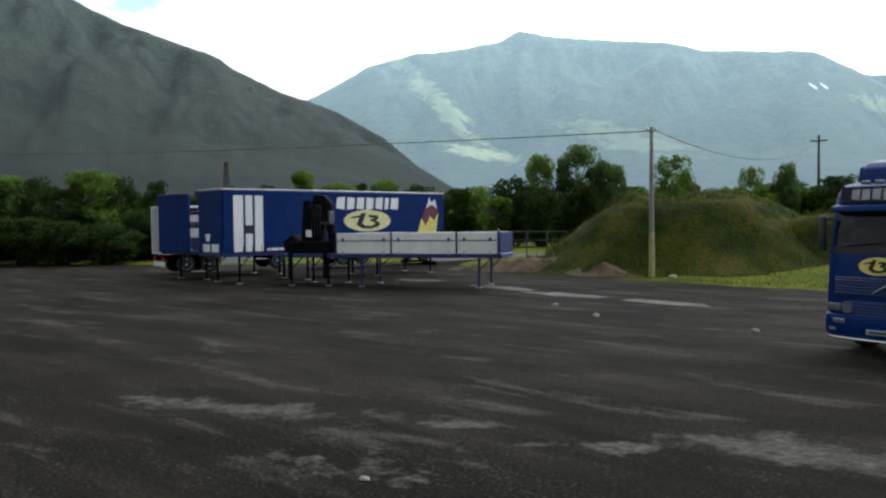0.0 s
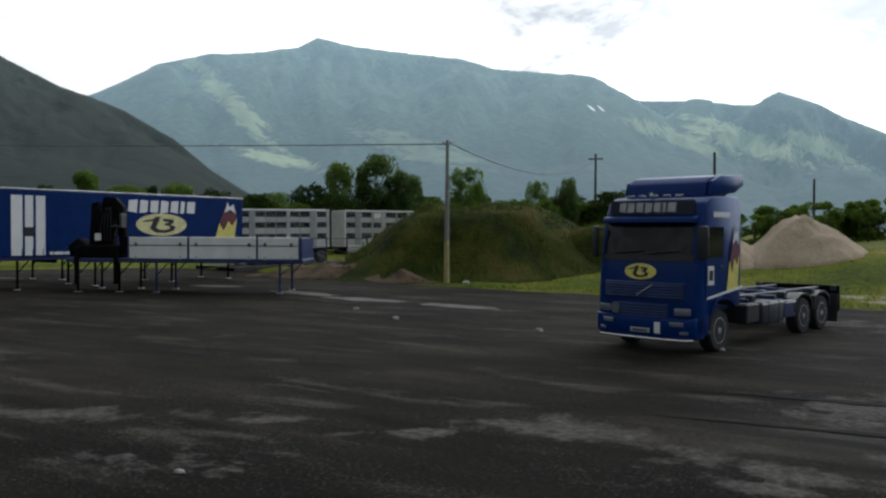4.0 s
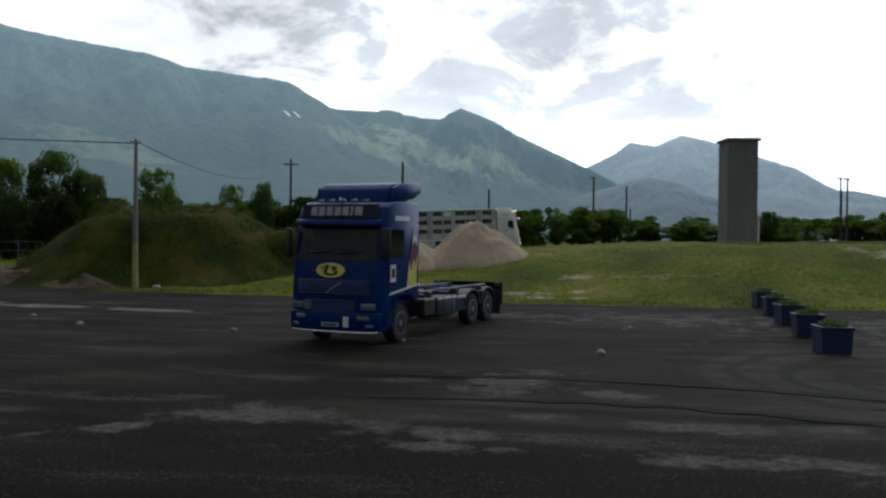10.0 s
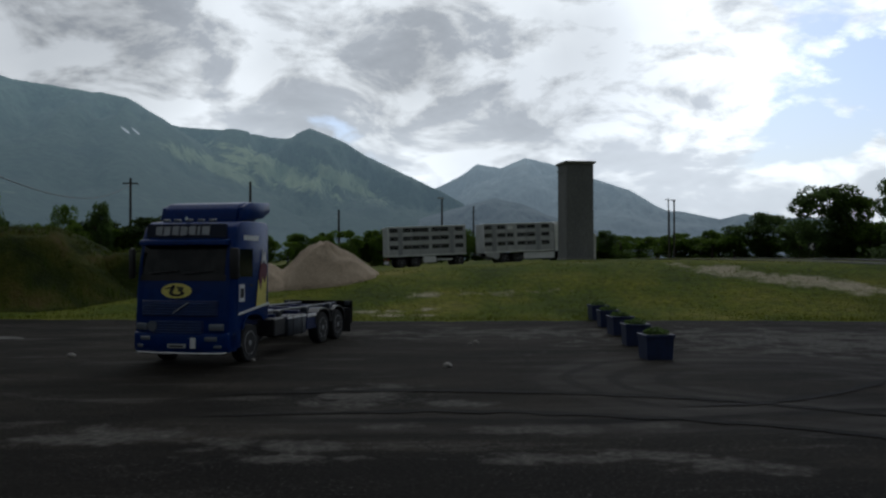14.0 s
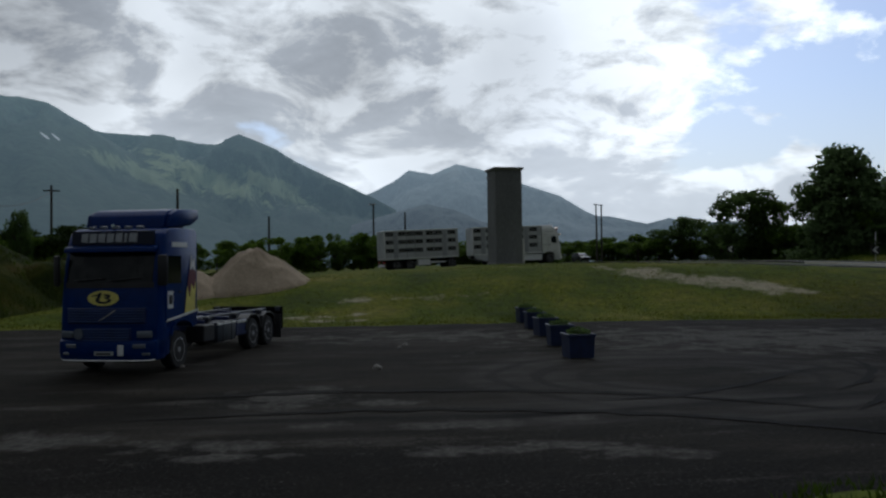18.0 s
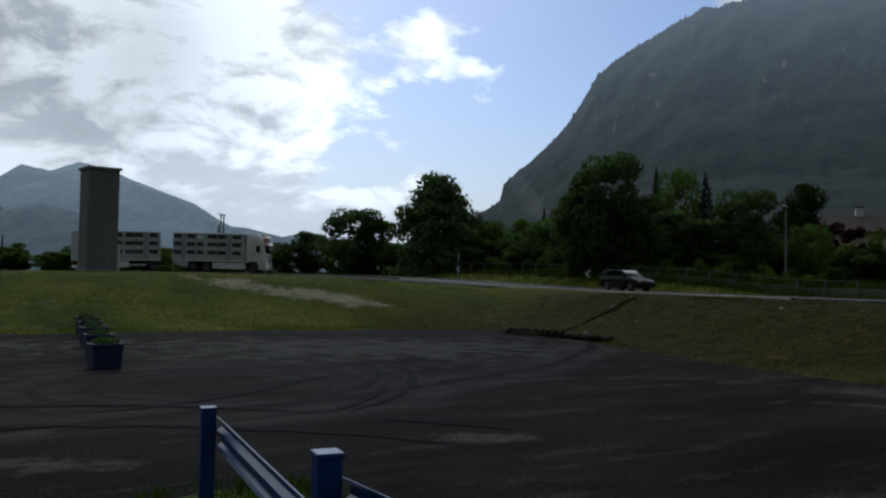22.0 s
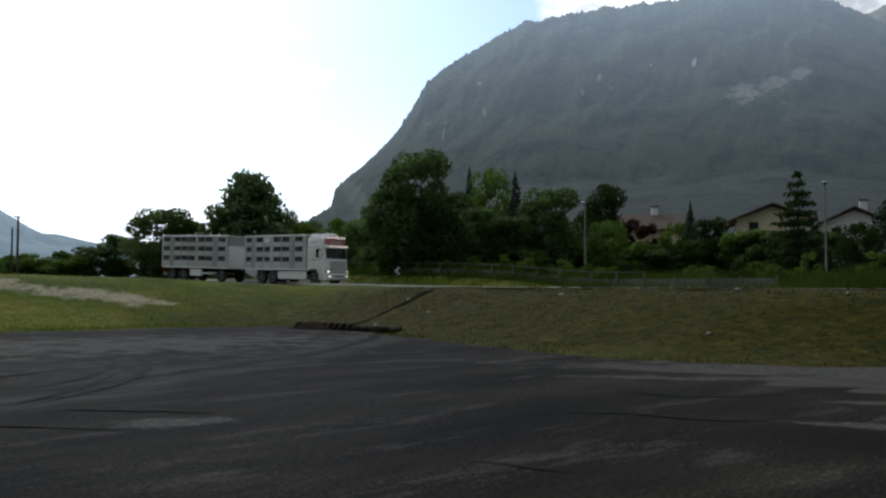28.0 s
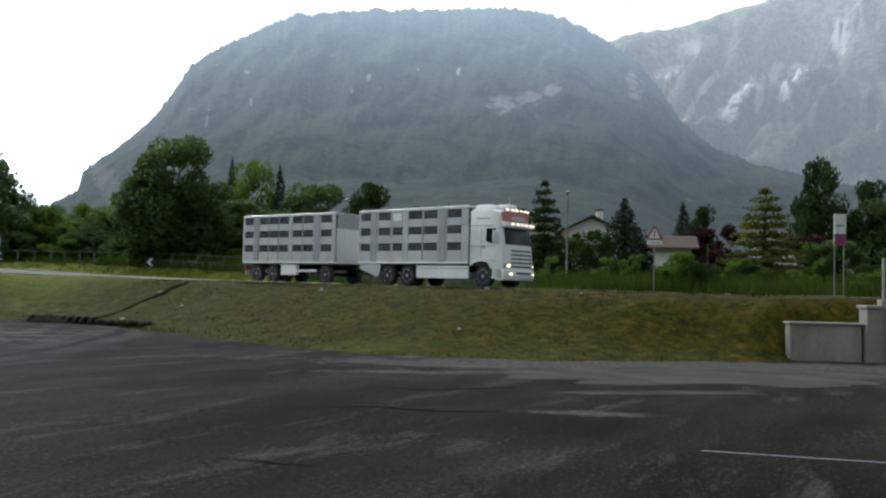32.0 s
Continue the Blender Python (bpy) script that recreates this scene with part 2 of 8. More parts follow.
# ---- the lie of the land ----
YARD_NORTH = [(-80, 27), (-64, 30), (-53, 35), (-47, 44), (-38, 46.5), (-33.5, 41.5), (-30, 39.8), (-16, 37.3), (0, 35.3), (10, 35.3), (17, 34.6), (22, 33.6), (26.5, 32), (40, 30)]
YARD_EAST = [(-30, 30.5), (-12, 31.5), (-5.5, 33.1), (2.4, 29.3), (3.0, 28.0), (5, 26.4), (7, 24.4), (11, 22.9), (15, 23.2), (20, 24.3), (25, 25.5), (32, 26.8), (50, 27)]
RISE_NORTH = [(-80, 0.3), (-35, 0.5), (-15, 1.1), (0, 1.9), (13, 2.5), (20, 2.45), (27, 2.25), (33, 1.98), (45, 1.9), (120, 1.9)]
ROAD = [(-44.85, 6.25, 0.02), (-44.21, 25.23, 0.05), (-40.72, 40.04, 0.2), (-37.01, 51.51, 0.36), (-31.22, 61.35, 0.43), (-16.17, 72.44, 1.03), (11.72, 79.87, 2.22), (22.36, 81.23, 2.55), (29.62, 78.24, 2.55),
        (36.3, 69.1, 2.36), (40.09, 58.57, 2.05), (41.64, 52.03, 1.91), (42.2, 40.01, 1.76), (39.8, 18.46, 1.72), (36.58, 0.73, 1.80), (33.77, -20.07, 1.70), (32.63, -45.43, 1.5)]


def curve_through(points, step):
    """A smooth curve through points, sampled about every step metres."""
    pts = [Vector(p) for p in points]
    pts = [2 * pts[0] - pts[1]] + pts + [2 * pts[-1] - pts[-2]]
    out = []
    for a, b, c, d in zip(pts, pts[1:], pts[2:], pts[3:]):
        n = max(2, int((c - b).length / step))
        for k in range(n):
            t = k / n
            out.append(0.5 * (2 * b + (c - a) * t + (2 * a - 5 * b + 4 * c - d) * t * t + (3 * b - a - 3 * c + d) * t ** 3))
    return out + [pts[-2]]


MAIN_ROAD = [(0, 330, 2.0), (22, 220, 2.4), (35, 150, 2.7), (41, 115, 2.75), (44, 85, 2.6), (43.6, 66, 2.35), (42.4, 50, 1.98), (42.0, 36, 1.78), (40.3, 16, 1.74), (36.5, 0, 1.7), (33.6, -20, 1.6), (32.5, -45, 1.4)]
ROAD_LINE = curve_through(ROAD, 1.0)
MAIN_LINE = curve_through(MAIN_ROAD, 1.0)
ROAD_XY = np.array([(p.x, p.y) for p in ROAD_LINE])
ROAD_Z = np.array([p.z for p in ROAD_LINE])
MAIN_XY = np.array([(p.x, p.y) for p in MAIN_LINE])
MAIN_Z = np.array([p.z for p in MAIN_LINE])
MAIN_S = np.concatenate([[0], np.cumsum(np.hypot(*np.diff(MAIN_XY, axis=0).T))])
ALL_XY, ALL_Z = np.concatenate([ROAD_XY, MAIN_XY]), np.concatenate([ROAD_Z, MAIN_Z])
ROAD_S = np.concatenate([[0], np.cumsum(np.hypot(*np.diff(ROAD_XY, axis=0).T))])


def in_yard(x, y):
    return y < lerp_at(YARD_NORTH, x) and x < lerp_at(YARD_EAST, y)


def bank_height(x, y):
    """The small grassy bank under the guard rail."""
    t = min(1, max(0, (y + 3) / 9.6))
    cx = 3.2 + 1.6 * t ** 2
    d = math.hypot(x - cx, max(0, y - 6.4, -3 - y))
    return (0.85 - 0.4 * t) * (1 - smooth01((d - 0.7) / 1.1))


def open_height(x, y):
    n = lerp_at(RISE_NORTH, x) * smooth01((y - lerp_at(YARD_NORTH, x)) / 15)
    e = (1.72 if y < 30 else 1.72 + 0.5 * smooth01((y - 30) / 40)) * smooth01((x - lerp_at(YARD_EAST, y) - (0.2 if y < 2.4 else 0)) / (8.2 if y > 4.5 else 1.5 + 6.7 * smooth01((y - 2.2) / 2.3)))
    return max(n, e)


def ground_height(x, y):
    if in_yard(x, y):
        return bank_height(x, y)
    d2 = (ALL_XY[:, 0] - x) ** 2 + (ALL_XY[:, 1] - y) ** 2
    k = int(d2.argmin())
    w = 1 - smooth01((math.sqrt(d2[k]) - 5.6) / 4.5)
    if y < 34:
        w *= smooth01((x - lerp_at(YARD_EAST, y)) / 5.0)
    h = open_height(x, y)
    far = smooth01((math.hypot(x, y) - 140) / 300)
    h = h * (1 - far) + 0.5 * far
    return h * (1 - w) + (ALL_Z[k] - 0.06) * w + verge_height(x, y)


def verge_height(x, y):
    """The yard side of the road dips below its kerb behind a low lip; the far side rises to the fence."""
    if not 8 < y < 84 or x < 30:
        return 0.0
    d2 = (MAIN_XY[:, 0] - x) ** 2 + (MAIN_XY[:, 1] - y) ** 2
    k = int(d2.argmin())
    d = math.sqrt(d2[k])
    if x < MAIN_XY[k, 0]:
        dip = smooth01((d - 1.7) / 0.5) * (1 - smooth01((d - 2.6) / 1.2)) * (0.07 + 0.08 * smooth01((y - 40) / 10))
        lip = 0.08 * smooth01((d - 2.8) / 1.2) * (1 - smooth01((d - 5.5) / 3.0)) * smooth01((50 - y) / 8)
        return (lip - dip) * smooth01((y - 8) / 6) * smooth01((74 - y) / 10)
    return 0.75 * smooth01((d - 3.2) / 4.0) * (1 - smooth01((d - 11) / 6)) * smooth01((y - 30) / 14) * smooth01((84 - y) / 10)


M_GRASS = material("meadow_grass", [(0.30, (0.030, 0.046, 0.003)), (0.44, (0.062, 0.086, 0.004)), (0.58, (0.108, 0.116, 0.009)), (0.72, (0.18, 0.155, 0.036))], 0.2, 0.95, 0, 0.8, 3.5, dist=0.15, detail=10, spec=0.1, grain=(0.5, 1.55))
M_BLADE = material("grass_blade", [(0.3, (0.060, 0.088, 0.005)), (0.7, (0.125, 0.132, 0.016))], 0.25, 0.8, 0, 0, island=0.35, spec=0.2)
bt = M_BLADE.node_tree
bb = bt.nodes["Principled BSDF"]
thin = bt.nodes.new("ShaderNodeBsdfTranslucent")
bt.links.new(bb.inputs["Base Color"].links[0].from_socket, thin.inputs[0])
both = bt.nodes.new("ShaderNodeMixShader")
bt.links.new(bb.outputs[0], both.inputs[1])
bt.links.new(thin.outputs[0], both.inputs[2])
bt.links.new(both.outputs[0], bt.nodes["Material Output"].inputs[0])
M_WEED = M_BLADE.copy()
M_WEED.name = "tall_green_weed"
for n in M_WEED.node_tree.nodes:
    if n.type == "VALTORGB" and len(n.color_ramp.elements) == 2 and n.color_ramp.elements[1].color[2] < 0.1:
        n.color_ramp.elements[0].color = (0.026, 0.054, 0.005, 1)
        n.color_ramp.elements[1].color = (0.078, 0.112, 0.016, 1)
M_BANKBLADE = M_BLADE.copy()
M_BANKBLADE.name = "dry_bank_blade"
for n in M_BANKBLADE.node_tree.nodes:
    if n.type == "VALTORGB" and len(n.color_ramp.elements) == 2 and n.color_ramp.elements[1].color[2] < 0.1:
        n.color_ramp.elements[0].color = (0.022, 0.030, 0.002, 1)
        n.color_ramp.elements[1].color = (0.048, 0.042, 0.005, 1)
M_ROAD = material("road_asphalt", [(0.35, (0.045, 0.045, 0.045)), (0.65, (0.07, 0.068, 0.066))], 0.4, 0.85, 0, 0.3, 40.0, spec=0.3)
M_KERB = material("pale_edge_concrete", [(0.3, (0.56, 0.53, 0.45)), (0.7, (0.72, 0.69, 0.60))], 0.7, 0.9, 0, 0.2, 9.0)
M_LINE = plain("road_line_paint", (0.74, 0.73, 0.68), 0.7)


# centre, turn, half length, half width, and how thin the wear is
MEADOW_WORN = ((19.6, 43.0, -40, 7.0, 1.7, 0.64), (22.9, 40.4, -44, 3.6, 1.0, 0.70), (3.0, 42.0, 4, 10.0, 1.5, 0.87), (-1.0, 38.5, 2, 12.0, 1.2, 0.93), (10.0, 50.0, 4, 9.0, 2.0, 0.90), (-3.0, 37.0, 2, 9.0, 0.8, 0.91))
YARD_WORN = ((-4.5, 12.7, 25, 1.7, 0.9, 0.66), (-11.2, 10.0, 24, 3.6, 0.75, 0.73), (-8.2, 11.2, 36, 1.0, 0.4, 0.72), (-6.2, 11.5, 32, 1.1, 0.35, 0.72), (-1.7, 12.0, -3, 1.9, 0.7, 0.71), (-1.4, 11.3, -3, 2.2, 0.4, 0.75),
             (-0.85, 16.2, -4, 1.4, 1.4, 0.62), (1.05, 15.2, -2, 0.9, 0.4, 0.60), (2.05, 12.95, -3, 1.2, 0.45, 0.60), (3.8, 13.15, 0, 0.7, 0.55, 0.60), (-0.35, 13.2, 10, 0.7, 0.35, 0.60), (1.75, 11.08, -3, 1.2, 0.4, 0.60),
             (3.65, 10.9, -30, 1.6, 0.6, 0.64), (9.7, 9.8, -30, 0.9, 0.5, 0.55), (19.2, 8.4, -55, 2.4, 0.35, 0.60), (22.2, 5.3, -55, 3.0, 1.0, 0.52), (16.3, 3.3, -60, 1.3, 0.3, 0.62), (25.6, 3.2, -58, 9.0, 1.5, 0.42),
             (-8.0, 9.0, 20, 3.0, 1.4, 0.92), (15.5, 25.0, -14, 15.0, 8.0, 0.73), (4.0, 29.0, 0, 16.0, 5.0, 0.84))


def blotches(nt, tc, col, places, scale, stops, grain):
    """Ragged worn places of a second surface."""
    L = nt.links.new
    n = node(nt, "ShaderNodeTexNoise", Scale=scale, Detail=10.0, Roughness=0.72)
    L(tc.outputs["Object"], n.inputs["Vector"])
    gr = node(nt, "ShaderNodeTexNoise", Scale=grain, Detail=6.0, Roughness=0.7)
    L(tc.outputs["Object"], gr.inputs["Vector"])
    bare = ramp_node(nt, gr.outputs[0], stops)
    for cx, cy, rz, a, w, hard in places:
        mp = nt.nodes.new("ShaderNodeMapping")
        mp.vector_type = "TEXTURE"
        mp.inputs["Location"].default_value = (cx, cy, 0)
        mp.inputs["Rotation"].default_value = (0, 0, radians(rz))
        mp.inputs["Scale"].default_value = (a, w, 100)
        L(tc.outputs["Object"], mp.inputs[0])
        ln = nt.nodes.new("ShaderNodeVectorMath")
        ln.operation = "LENGTH"
        L(mp.outputs[0], ln.inputs[0])
        v = math_node(nt, "SUBTRACT", math_node(nt, "MULTIPLY_ADD", n.outputs[0], 2.0), math_node(nt, "MULTIPLY", ln.outputs["Value"], 0.5))
        v.node.inputs[0].links[0].from_node.inputs[2].default_value = -0.05
        col = mix_node(nt, ramp_node(nt, v, [(hard - 0.09, 0.0), (hard + 0.12, 0.92)]), col, bare)
    return col


# turning circles: centre, inner and outer radius, rings per metre
RINGS = ((7.9, 17.4, 1.6, 5.2, 1.05, 0.55, -20), (2.0, 44.0, 29.0, 31.4, 0.75, 0.95, -4.5))


def yard_material():
    """Old asphalt: dark, patched, dusty, with tyre marks swept through it."""
    m = material("yard_asphalt", [(0.30, (0.0068, 0.0059, 0.0046)), (0.45, (0.0138, 0.0119, 0.0092)), (0.58, (0.0242, 0.0210, 0.0162)), (0.74, (0.047, 0.041, 0.032))], 0.33, 0.82, 0, 0.5, 34.0, dist=0.012, detail=10, stretch=(0.55, 1.6, 1), spec=0.03)
    nt = m.node_tree
    b = nt.nodes["Principled BSDF"]
    L = nt.links.new
    col = b.inputs["Base Color"].links[0].from_socket
    tc = nt.nodes.new("ShaderNodeTexCoord")
    # pale worn streaks
    mp = nt.nodes.new("ShaderNodeMapping")
    mp.inputs["Scale"].default_value = (0.30, 1.15, 1)
    mp.inputs["Rotation"].default_value = (0, 0, radians(-4))
    L(tc.outputs["Object"], mp.inputs[0])
    n = node(nt, "ShaderNodeTexNoise", Scale=0.85, Detail=9.0, Roughness=0.66, Distortion=0.3)
    L(mp.outputs[0], n.inputs["Vector"])
    worn = ramp_node(nt, n.outputs[0], [(0.56, 0.0), (0.68, 0.85)])
    col = mix_node(nt, worn, col, (0.076, 0.071, 0.062))
    # darker stretch by the drive, its edge broken by noise
    mt = nt.nodes.new("ShaderNodeMapping")
    mt.vector_type = "TEXTURE"
    mt.inputs["Location"].default_value = (-2, 4, 0)
    mt.inputs["Scale"].default_value = (17, 13, 100)
    L(tc.outputs["Object"], mt.inputs[0])
    lt = nt.nodes.new("ShaderNodeVectorMath")
    lt.operation = "LENGTH"
    L(mt.outputs[0], lt.inputs[0])
    dark_zone = ramp_node(nt, math_node(nt, "ADD", lt.outputs["Value"], math_node(nt, "MULTIPLY", n.outputs[0], 0.7)), [(0.95, 0.5), (1.5, 0.0)])
    col = mix_node(nt, dark_zone, col, (0.0042, 0.0036, 0.0032))
    # grit
    gr = node(nt, "ShaderNodeTexNoise", Scale=15.0, Detail=8.0, Roughness=0.8)
    L(tc.outputs["Object"], gr.inputs["Vector"])
    col = mix_node(nt, 1.0, col, ramp_node(nt, gr.outputs[0], [(0.30, 0.18), (0.50, 0.76), (0.70, 1.9)]), "MULTIPLY")
    # pale chips
    ch = node(nt, "ShaderNodeTexNoise", Scale=19.0, Detail=5.0, Roughness=0.7)
    L(tc.outputs["Object"], ch.inputs["Vector"])
    chips = math_node(nt, "MULTIPLY", ramp_node(nt, ch.outputs[0], [(0.56, 0.0), (0.66, 0.8)]), ramp_node(nt, n.outputs[0], [(0.40, 0.12), (0.60, 1.0)]))
    col = mix_node(nt, chips, col, (0.112, 0.108, 0.100))
    # cracks
    vo = nt.nodes.new("ShaderNodeTexVoronoi")
    vo.feature = "DISTANCE_TO_EDGE"
    vo.inputs["Scale"].default_value = 0.42
    wob = nt.nodes.new("ShaderNodeVectorMath")
    L(tc.outputs["Object"], wob.inputs[0])
    L(n.outputs["Color"], wob.inputs[1])
    L(wob.outputs[0], vo.inputs["Vector"])
    crack = math_node(nt, "MULTIPLY", ramp_node(nt, vo.outputs["Distance"], [(0.003, 0.7), (0.012, 0.0)]), ramp_node(nt, n.outputs[0], [(0.42, 0.0), (0.55, 1.0)]))
    col = mix_node(nt, crack, col, (0.005, 0.005, 0.005))
    col = blotches(nt, tc, col, YARD_WORN, 0.9, [(0.3, (0.026, 0.025, 0.024)), (0.5, (0.066, 0.063, 0.057)), (0.7, (0.135, 0.129, 0.116))], 7.0)
    # swept tyre marks: rings round two turning points
    sx = nt.nodes.new("ShaderNodeSeparateXYZ")
    L(tc.outputs["Object"], sx.inputs[0])
    for cx, cy, r0, r1, k, strong, west in RINGS:
        sub = nt.nodes.new("ShaderNodeVectorMath")
        sub.operation = "SUBTRACT"
        L(tc.outputs["Object"], sub.inputs[0])
        sub.inputs[1].default_value = (cx, cy, 0)
        ln = nt.nodes.new("ShaderNodeVectorMath")
        ln.operation = "LENGTH"
        L(sub.outputs[0], ln.inputs[0])
        r = ln.outputs["Value"]
        nz = node(nt, "ShaderNodeTexNoise", Scale=0.35, Detail=3.0)
        L(tc.outputs["Object"], nz.inputs["Vector"])
        rr = math_node(nt, "ADD", r, math_node(nt, "MULTIPLY", nz.outputs[0], 1.2))
        wv = math_node(nt, "SINE", math_node(nt, "MULTIPLY", rr, 2 * math.pi * k))
        lines = ramp_node(nt, math_node(nt, "MULTIPLY_ADD", wv, 0.5), [(0.12, 0.0), (0.40, strong)])
        lines.node.inputs[0].links[0].from_node.inputs[2].default_value = 0.0
        band = math_node(nt, "MULTIPLY", ramp_node(nt, math_node(nt, "SUBTRACT", rr, r0 + 0.6), [(0.0, 0.0), (0.6, 1.0)]), ramp_node(nt, math_node(nt, "SUBTRACT", r1 + 1.0, rr), [(0.0, 0.0), (0.6, 1.0)]))
        band = math_node(nt, "MULTIPLY", band, ramp_node(nt, math_node(nt, "MULTIPLY", math_node(nt, "SUBTRACT", sx.outputs[0], west), 0.2), [(0.0, 0.0), (1.0, 1.0)]))
        patchy = ramp_node(nt, n.outputs[0], [(0.36, 0.1), (0.55, 1.0)])
        dust = math_node(nt, "MULTIPLY", band, ramp_node(nt, n.outputs[0], [(0.38, 0.1), (0.62, 0.75)]))
        col = mix_node(nt, dust, col, (0.050, 0.047, 0.043))
        col = mix_node(nt, math_node(nt, "MULTIPLY", math_node(nt, "MULTIPLY", band, lines), patchy), col, (0.007, 0.0065, 0.0065))
    L(col, b.inputs["Base Color"])
    return m


M_YARD = yard_material()


def meadow_wear(m):
    """Drier grass up the road bank, and bare gravel worn through the meadow in ragged places."""
    nt = m.node_tree
    b = nt.nodes["Principled BSDF"]
    tc = nt.nodes.new("ShaderNodeTexCoord")
    L = nt.links.new
    along = nt.nodes.new("ShaderNodeMapping")
    along.inputs["Scale"].default_value = (1.0, 0.9, 1)
    L(tc.outputs["Object"], along.inputs[0])
    n1 = node(nt, "ShaderNodeTexNoise", Scale=1.9, Detail=10.0, Roughness=0.72)
    L(along.outputs[0], n1.inputs["Vector"])
    n2 = node(nt, "ShaderNodeTexNoise", Scale=4.0, Detail=5.0, Roughness=0.7)
    L(along.outputs[0], n2.inputs["Vector"])
    dry = ramp_node(nt, n1.outputs[0], [(0.34, (0.014, 0.021, 0.001)), (0.46, (0.033, 0.034, 0.001)), (0.56, (0.050, 0.041, 0.003)), (0.70, (0.090, 0.066, 0.012))])
    dry = mix_node(nt, 1.0, dry, ramp_node(nt, n2.outputs[0], [(0.30, 0.4), (0.70, 1.4)]), "MULTIPLY")
    sx = nt.nodes.new("ShaderNodeSeparateXYZ")
    L(tc.outputs["Object"], sx.inputs[0])
    east = math_node(nt, "ADD", sx.outputs[0], math_node(nt, "MULTIPLY", n1.outputs[0], 14.0))
    south = math_node(nt, "SUBTRACT", 52.0, math_node(nt, "ADD", sx.outputs[1], math_node(nt, "MULTIPLY", n1.outputs[0], 16.0)))
    fac = math_node(nt, "MULTIPLY", math_node(nt, "MULTIPLY", math_node(nt, "SUBTRACT", east, 26.0), 0.2, True), math_node(nt, "MULTIPLY", south, 0.09, True))
    fac = math_node(nt, "MULTIPLY", fac, math_node(nt, "MULTIPLY", math_node(nt, "SUBTRACT", 43.5, sx.outputs[0]), 0.5, True))  # green again beyond the road
    grown = mix_node(nt, fac, b.inputs["Base Color"].links[0].from_socket, dry)
    col = blotches(nt, tc, grown, MEADOW_WORN, 0.42, [(0.3, (0.18, 0.16, 0.105)), (0.7, (0.43, 0.385, 0.28))], 5.0)
    nt.links.new(col, b.inputs["Base Color"])


def build_ground():
    radii = [0.0] + [0.7 * k for k in range(1, 86)]
    while radii[-1] < 4700:
        radii.append(radii[-1] * 1.075 + 0.2)
    n = 320
    verts, faces, cx, cy = [(8, 15, -0.07)], [], 8, 15
    for r in radii[1:]:
        for k in range(n):
            a = 2 * math.pi * k / n
            x, y = cx + r * math.cos(a), cy + r * math.sin(a)
            z = ground_height(x, y)
            if in_yard(x, y):
                z -= 0.07
            elif r < 75:
                z += 0.10 * noise.noise(Vector((x * 0.3, y * 0.3, 0))) + 0.05 * noise.noise(Vector((x * 1.3, y * 1.3, 5)))
            verts.append((x, y, z))
    for k in range(n):
        faces.append((0, 1 + k, 1 + (k + 1) % n))
    for i in range(len(radii) - 2):
        a, b = 1 + i * n, 1 + (i + 1) * n
        for k in range(n):
            j = (k + 1) % n
            faces.append((a + k, b + k, b + j, a + j))
    me = bpy.data.meshes.new("ground")
    me.from_pydata(verts, [], faces)
    me.materials.append(M_GRASS)
    for p in me.polygons:
        p.use_smooth = True
    meadow_wear(M_GRASS)
    tagged(new("ground", me), "rough green meadow rising to a raised road", "ground", kind="structure")


def build_yard():
    cx, cy, n, rings = 2.0, 8.0, 720, 40
    verts, faces = [(cx, cy, 0)], []
    edge = []
    for k in range(n):
        a = 2 * math.pi * k / n
        c, s = math.cos(a), math.sin(a)
        lo, hi = 4.0, 95.0
        for _ in range(24):
            mid = (lo + hi) / 2
            x, y = cx + mid * c, cy + mid * s
            if in_yard(x, y) and y > -26 and x > -78:
                lo = mid
            else:
                hi = mid
        edge.append(lo + 0.35 * noise.noise(Vector((c * lo * 0.5, s * lo * 0.5, 2))) + 0.25 * noise.noise(Vector((c * lo * 2, s * lo * 2, 7))))
    for i in range(1, rings + 1):
        for k in range(n):
            a = 2 * math.pi * k / n
            r = edge[k] * (i / rings) ** 0.8
            x, y = cx + r * math.cos(a), cy + r * math.sin(a)
            verts.append((x, y, 0.012 * noise.noise(Vector((x * 0.5, y * 0.5, 9))) - (0.09 if i == rings else 0)))
    for k in range(n):
        faces.append((0, 1 + k, 1 + (k + 1) % n))
    for i in range(rings - 1):
        a, b = 1 + i * n, 1 + (i + 1) * n
        for k in range(n):
            j = (k + 1) % n
            faces.append((a + k, b + k, b + j, a + j))
    me = bpy.data.meshes.new("pavement")
    me.from_pydata(verts, [], faces)
    me.materials.append(M_YARD)
    for p in me.polygons:
        p.use_smooth = True
    tagged(new("pavement", me), "worn dark asphalt of a lorry yard with swept tyre marks", "asphalt yard", kind="structure")


def ribbon(name, line, lo, hi, lift, mat, label, category, thick=0.0, first=0, last=None):
    """A strip of road between two offsets from a centre line."""
    pts = line[first:last]
    bm = bmesh.new()
    rows = []
    for i, p in enumerate(pts):
        d = (pts[min(i + 1, len(pts) - 1)] - pts[max(0, i - 1)])
        d.z = 0
        d.normalize()
        side = Vector((d.y, -d.x, 0))
        up = Vector((0, 0, lift))
        row = [bm.verts.new(p + side * lo + up), bm.verts.new(p + side * hi + up)]
        if thick:
            row = [bm.verts.new(p + side * lo + up - Vector((0, 0, thick)))] + row + [bm.verts.new(p + side * hi + up - Vector((0, 0, thick)))]
        rows.append(row)
    for a, b in zip(rows, rows[1:]):
        for k in range(len(a) - 1):
            bm.faces.new((a[k], a[k + 1], b[k + 1], b[k]))
    return tagged(mesh_object(name, bm, mat), label, category, kind="structure")


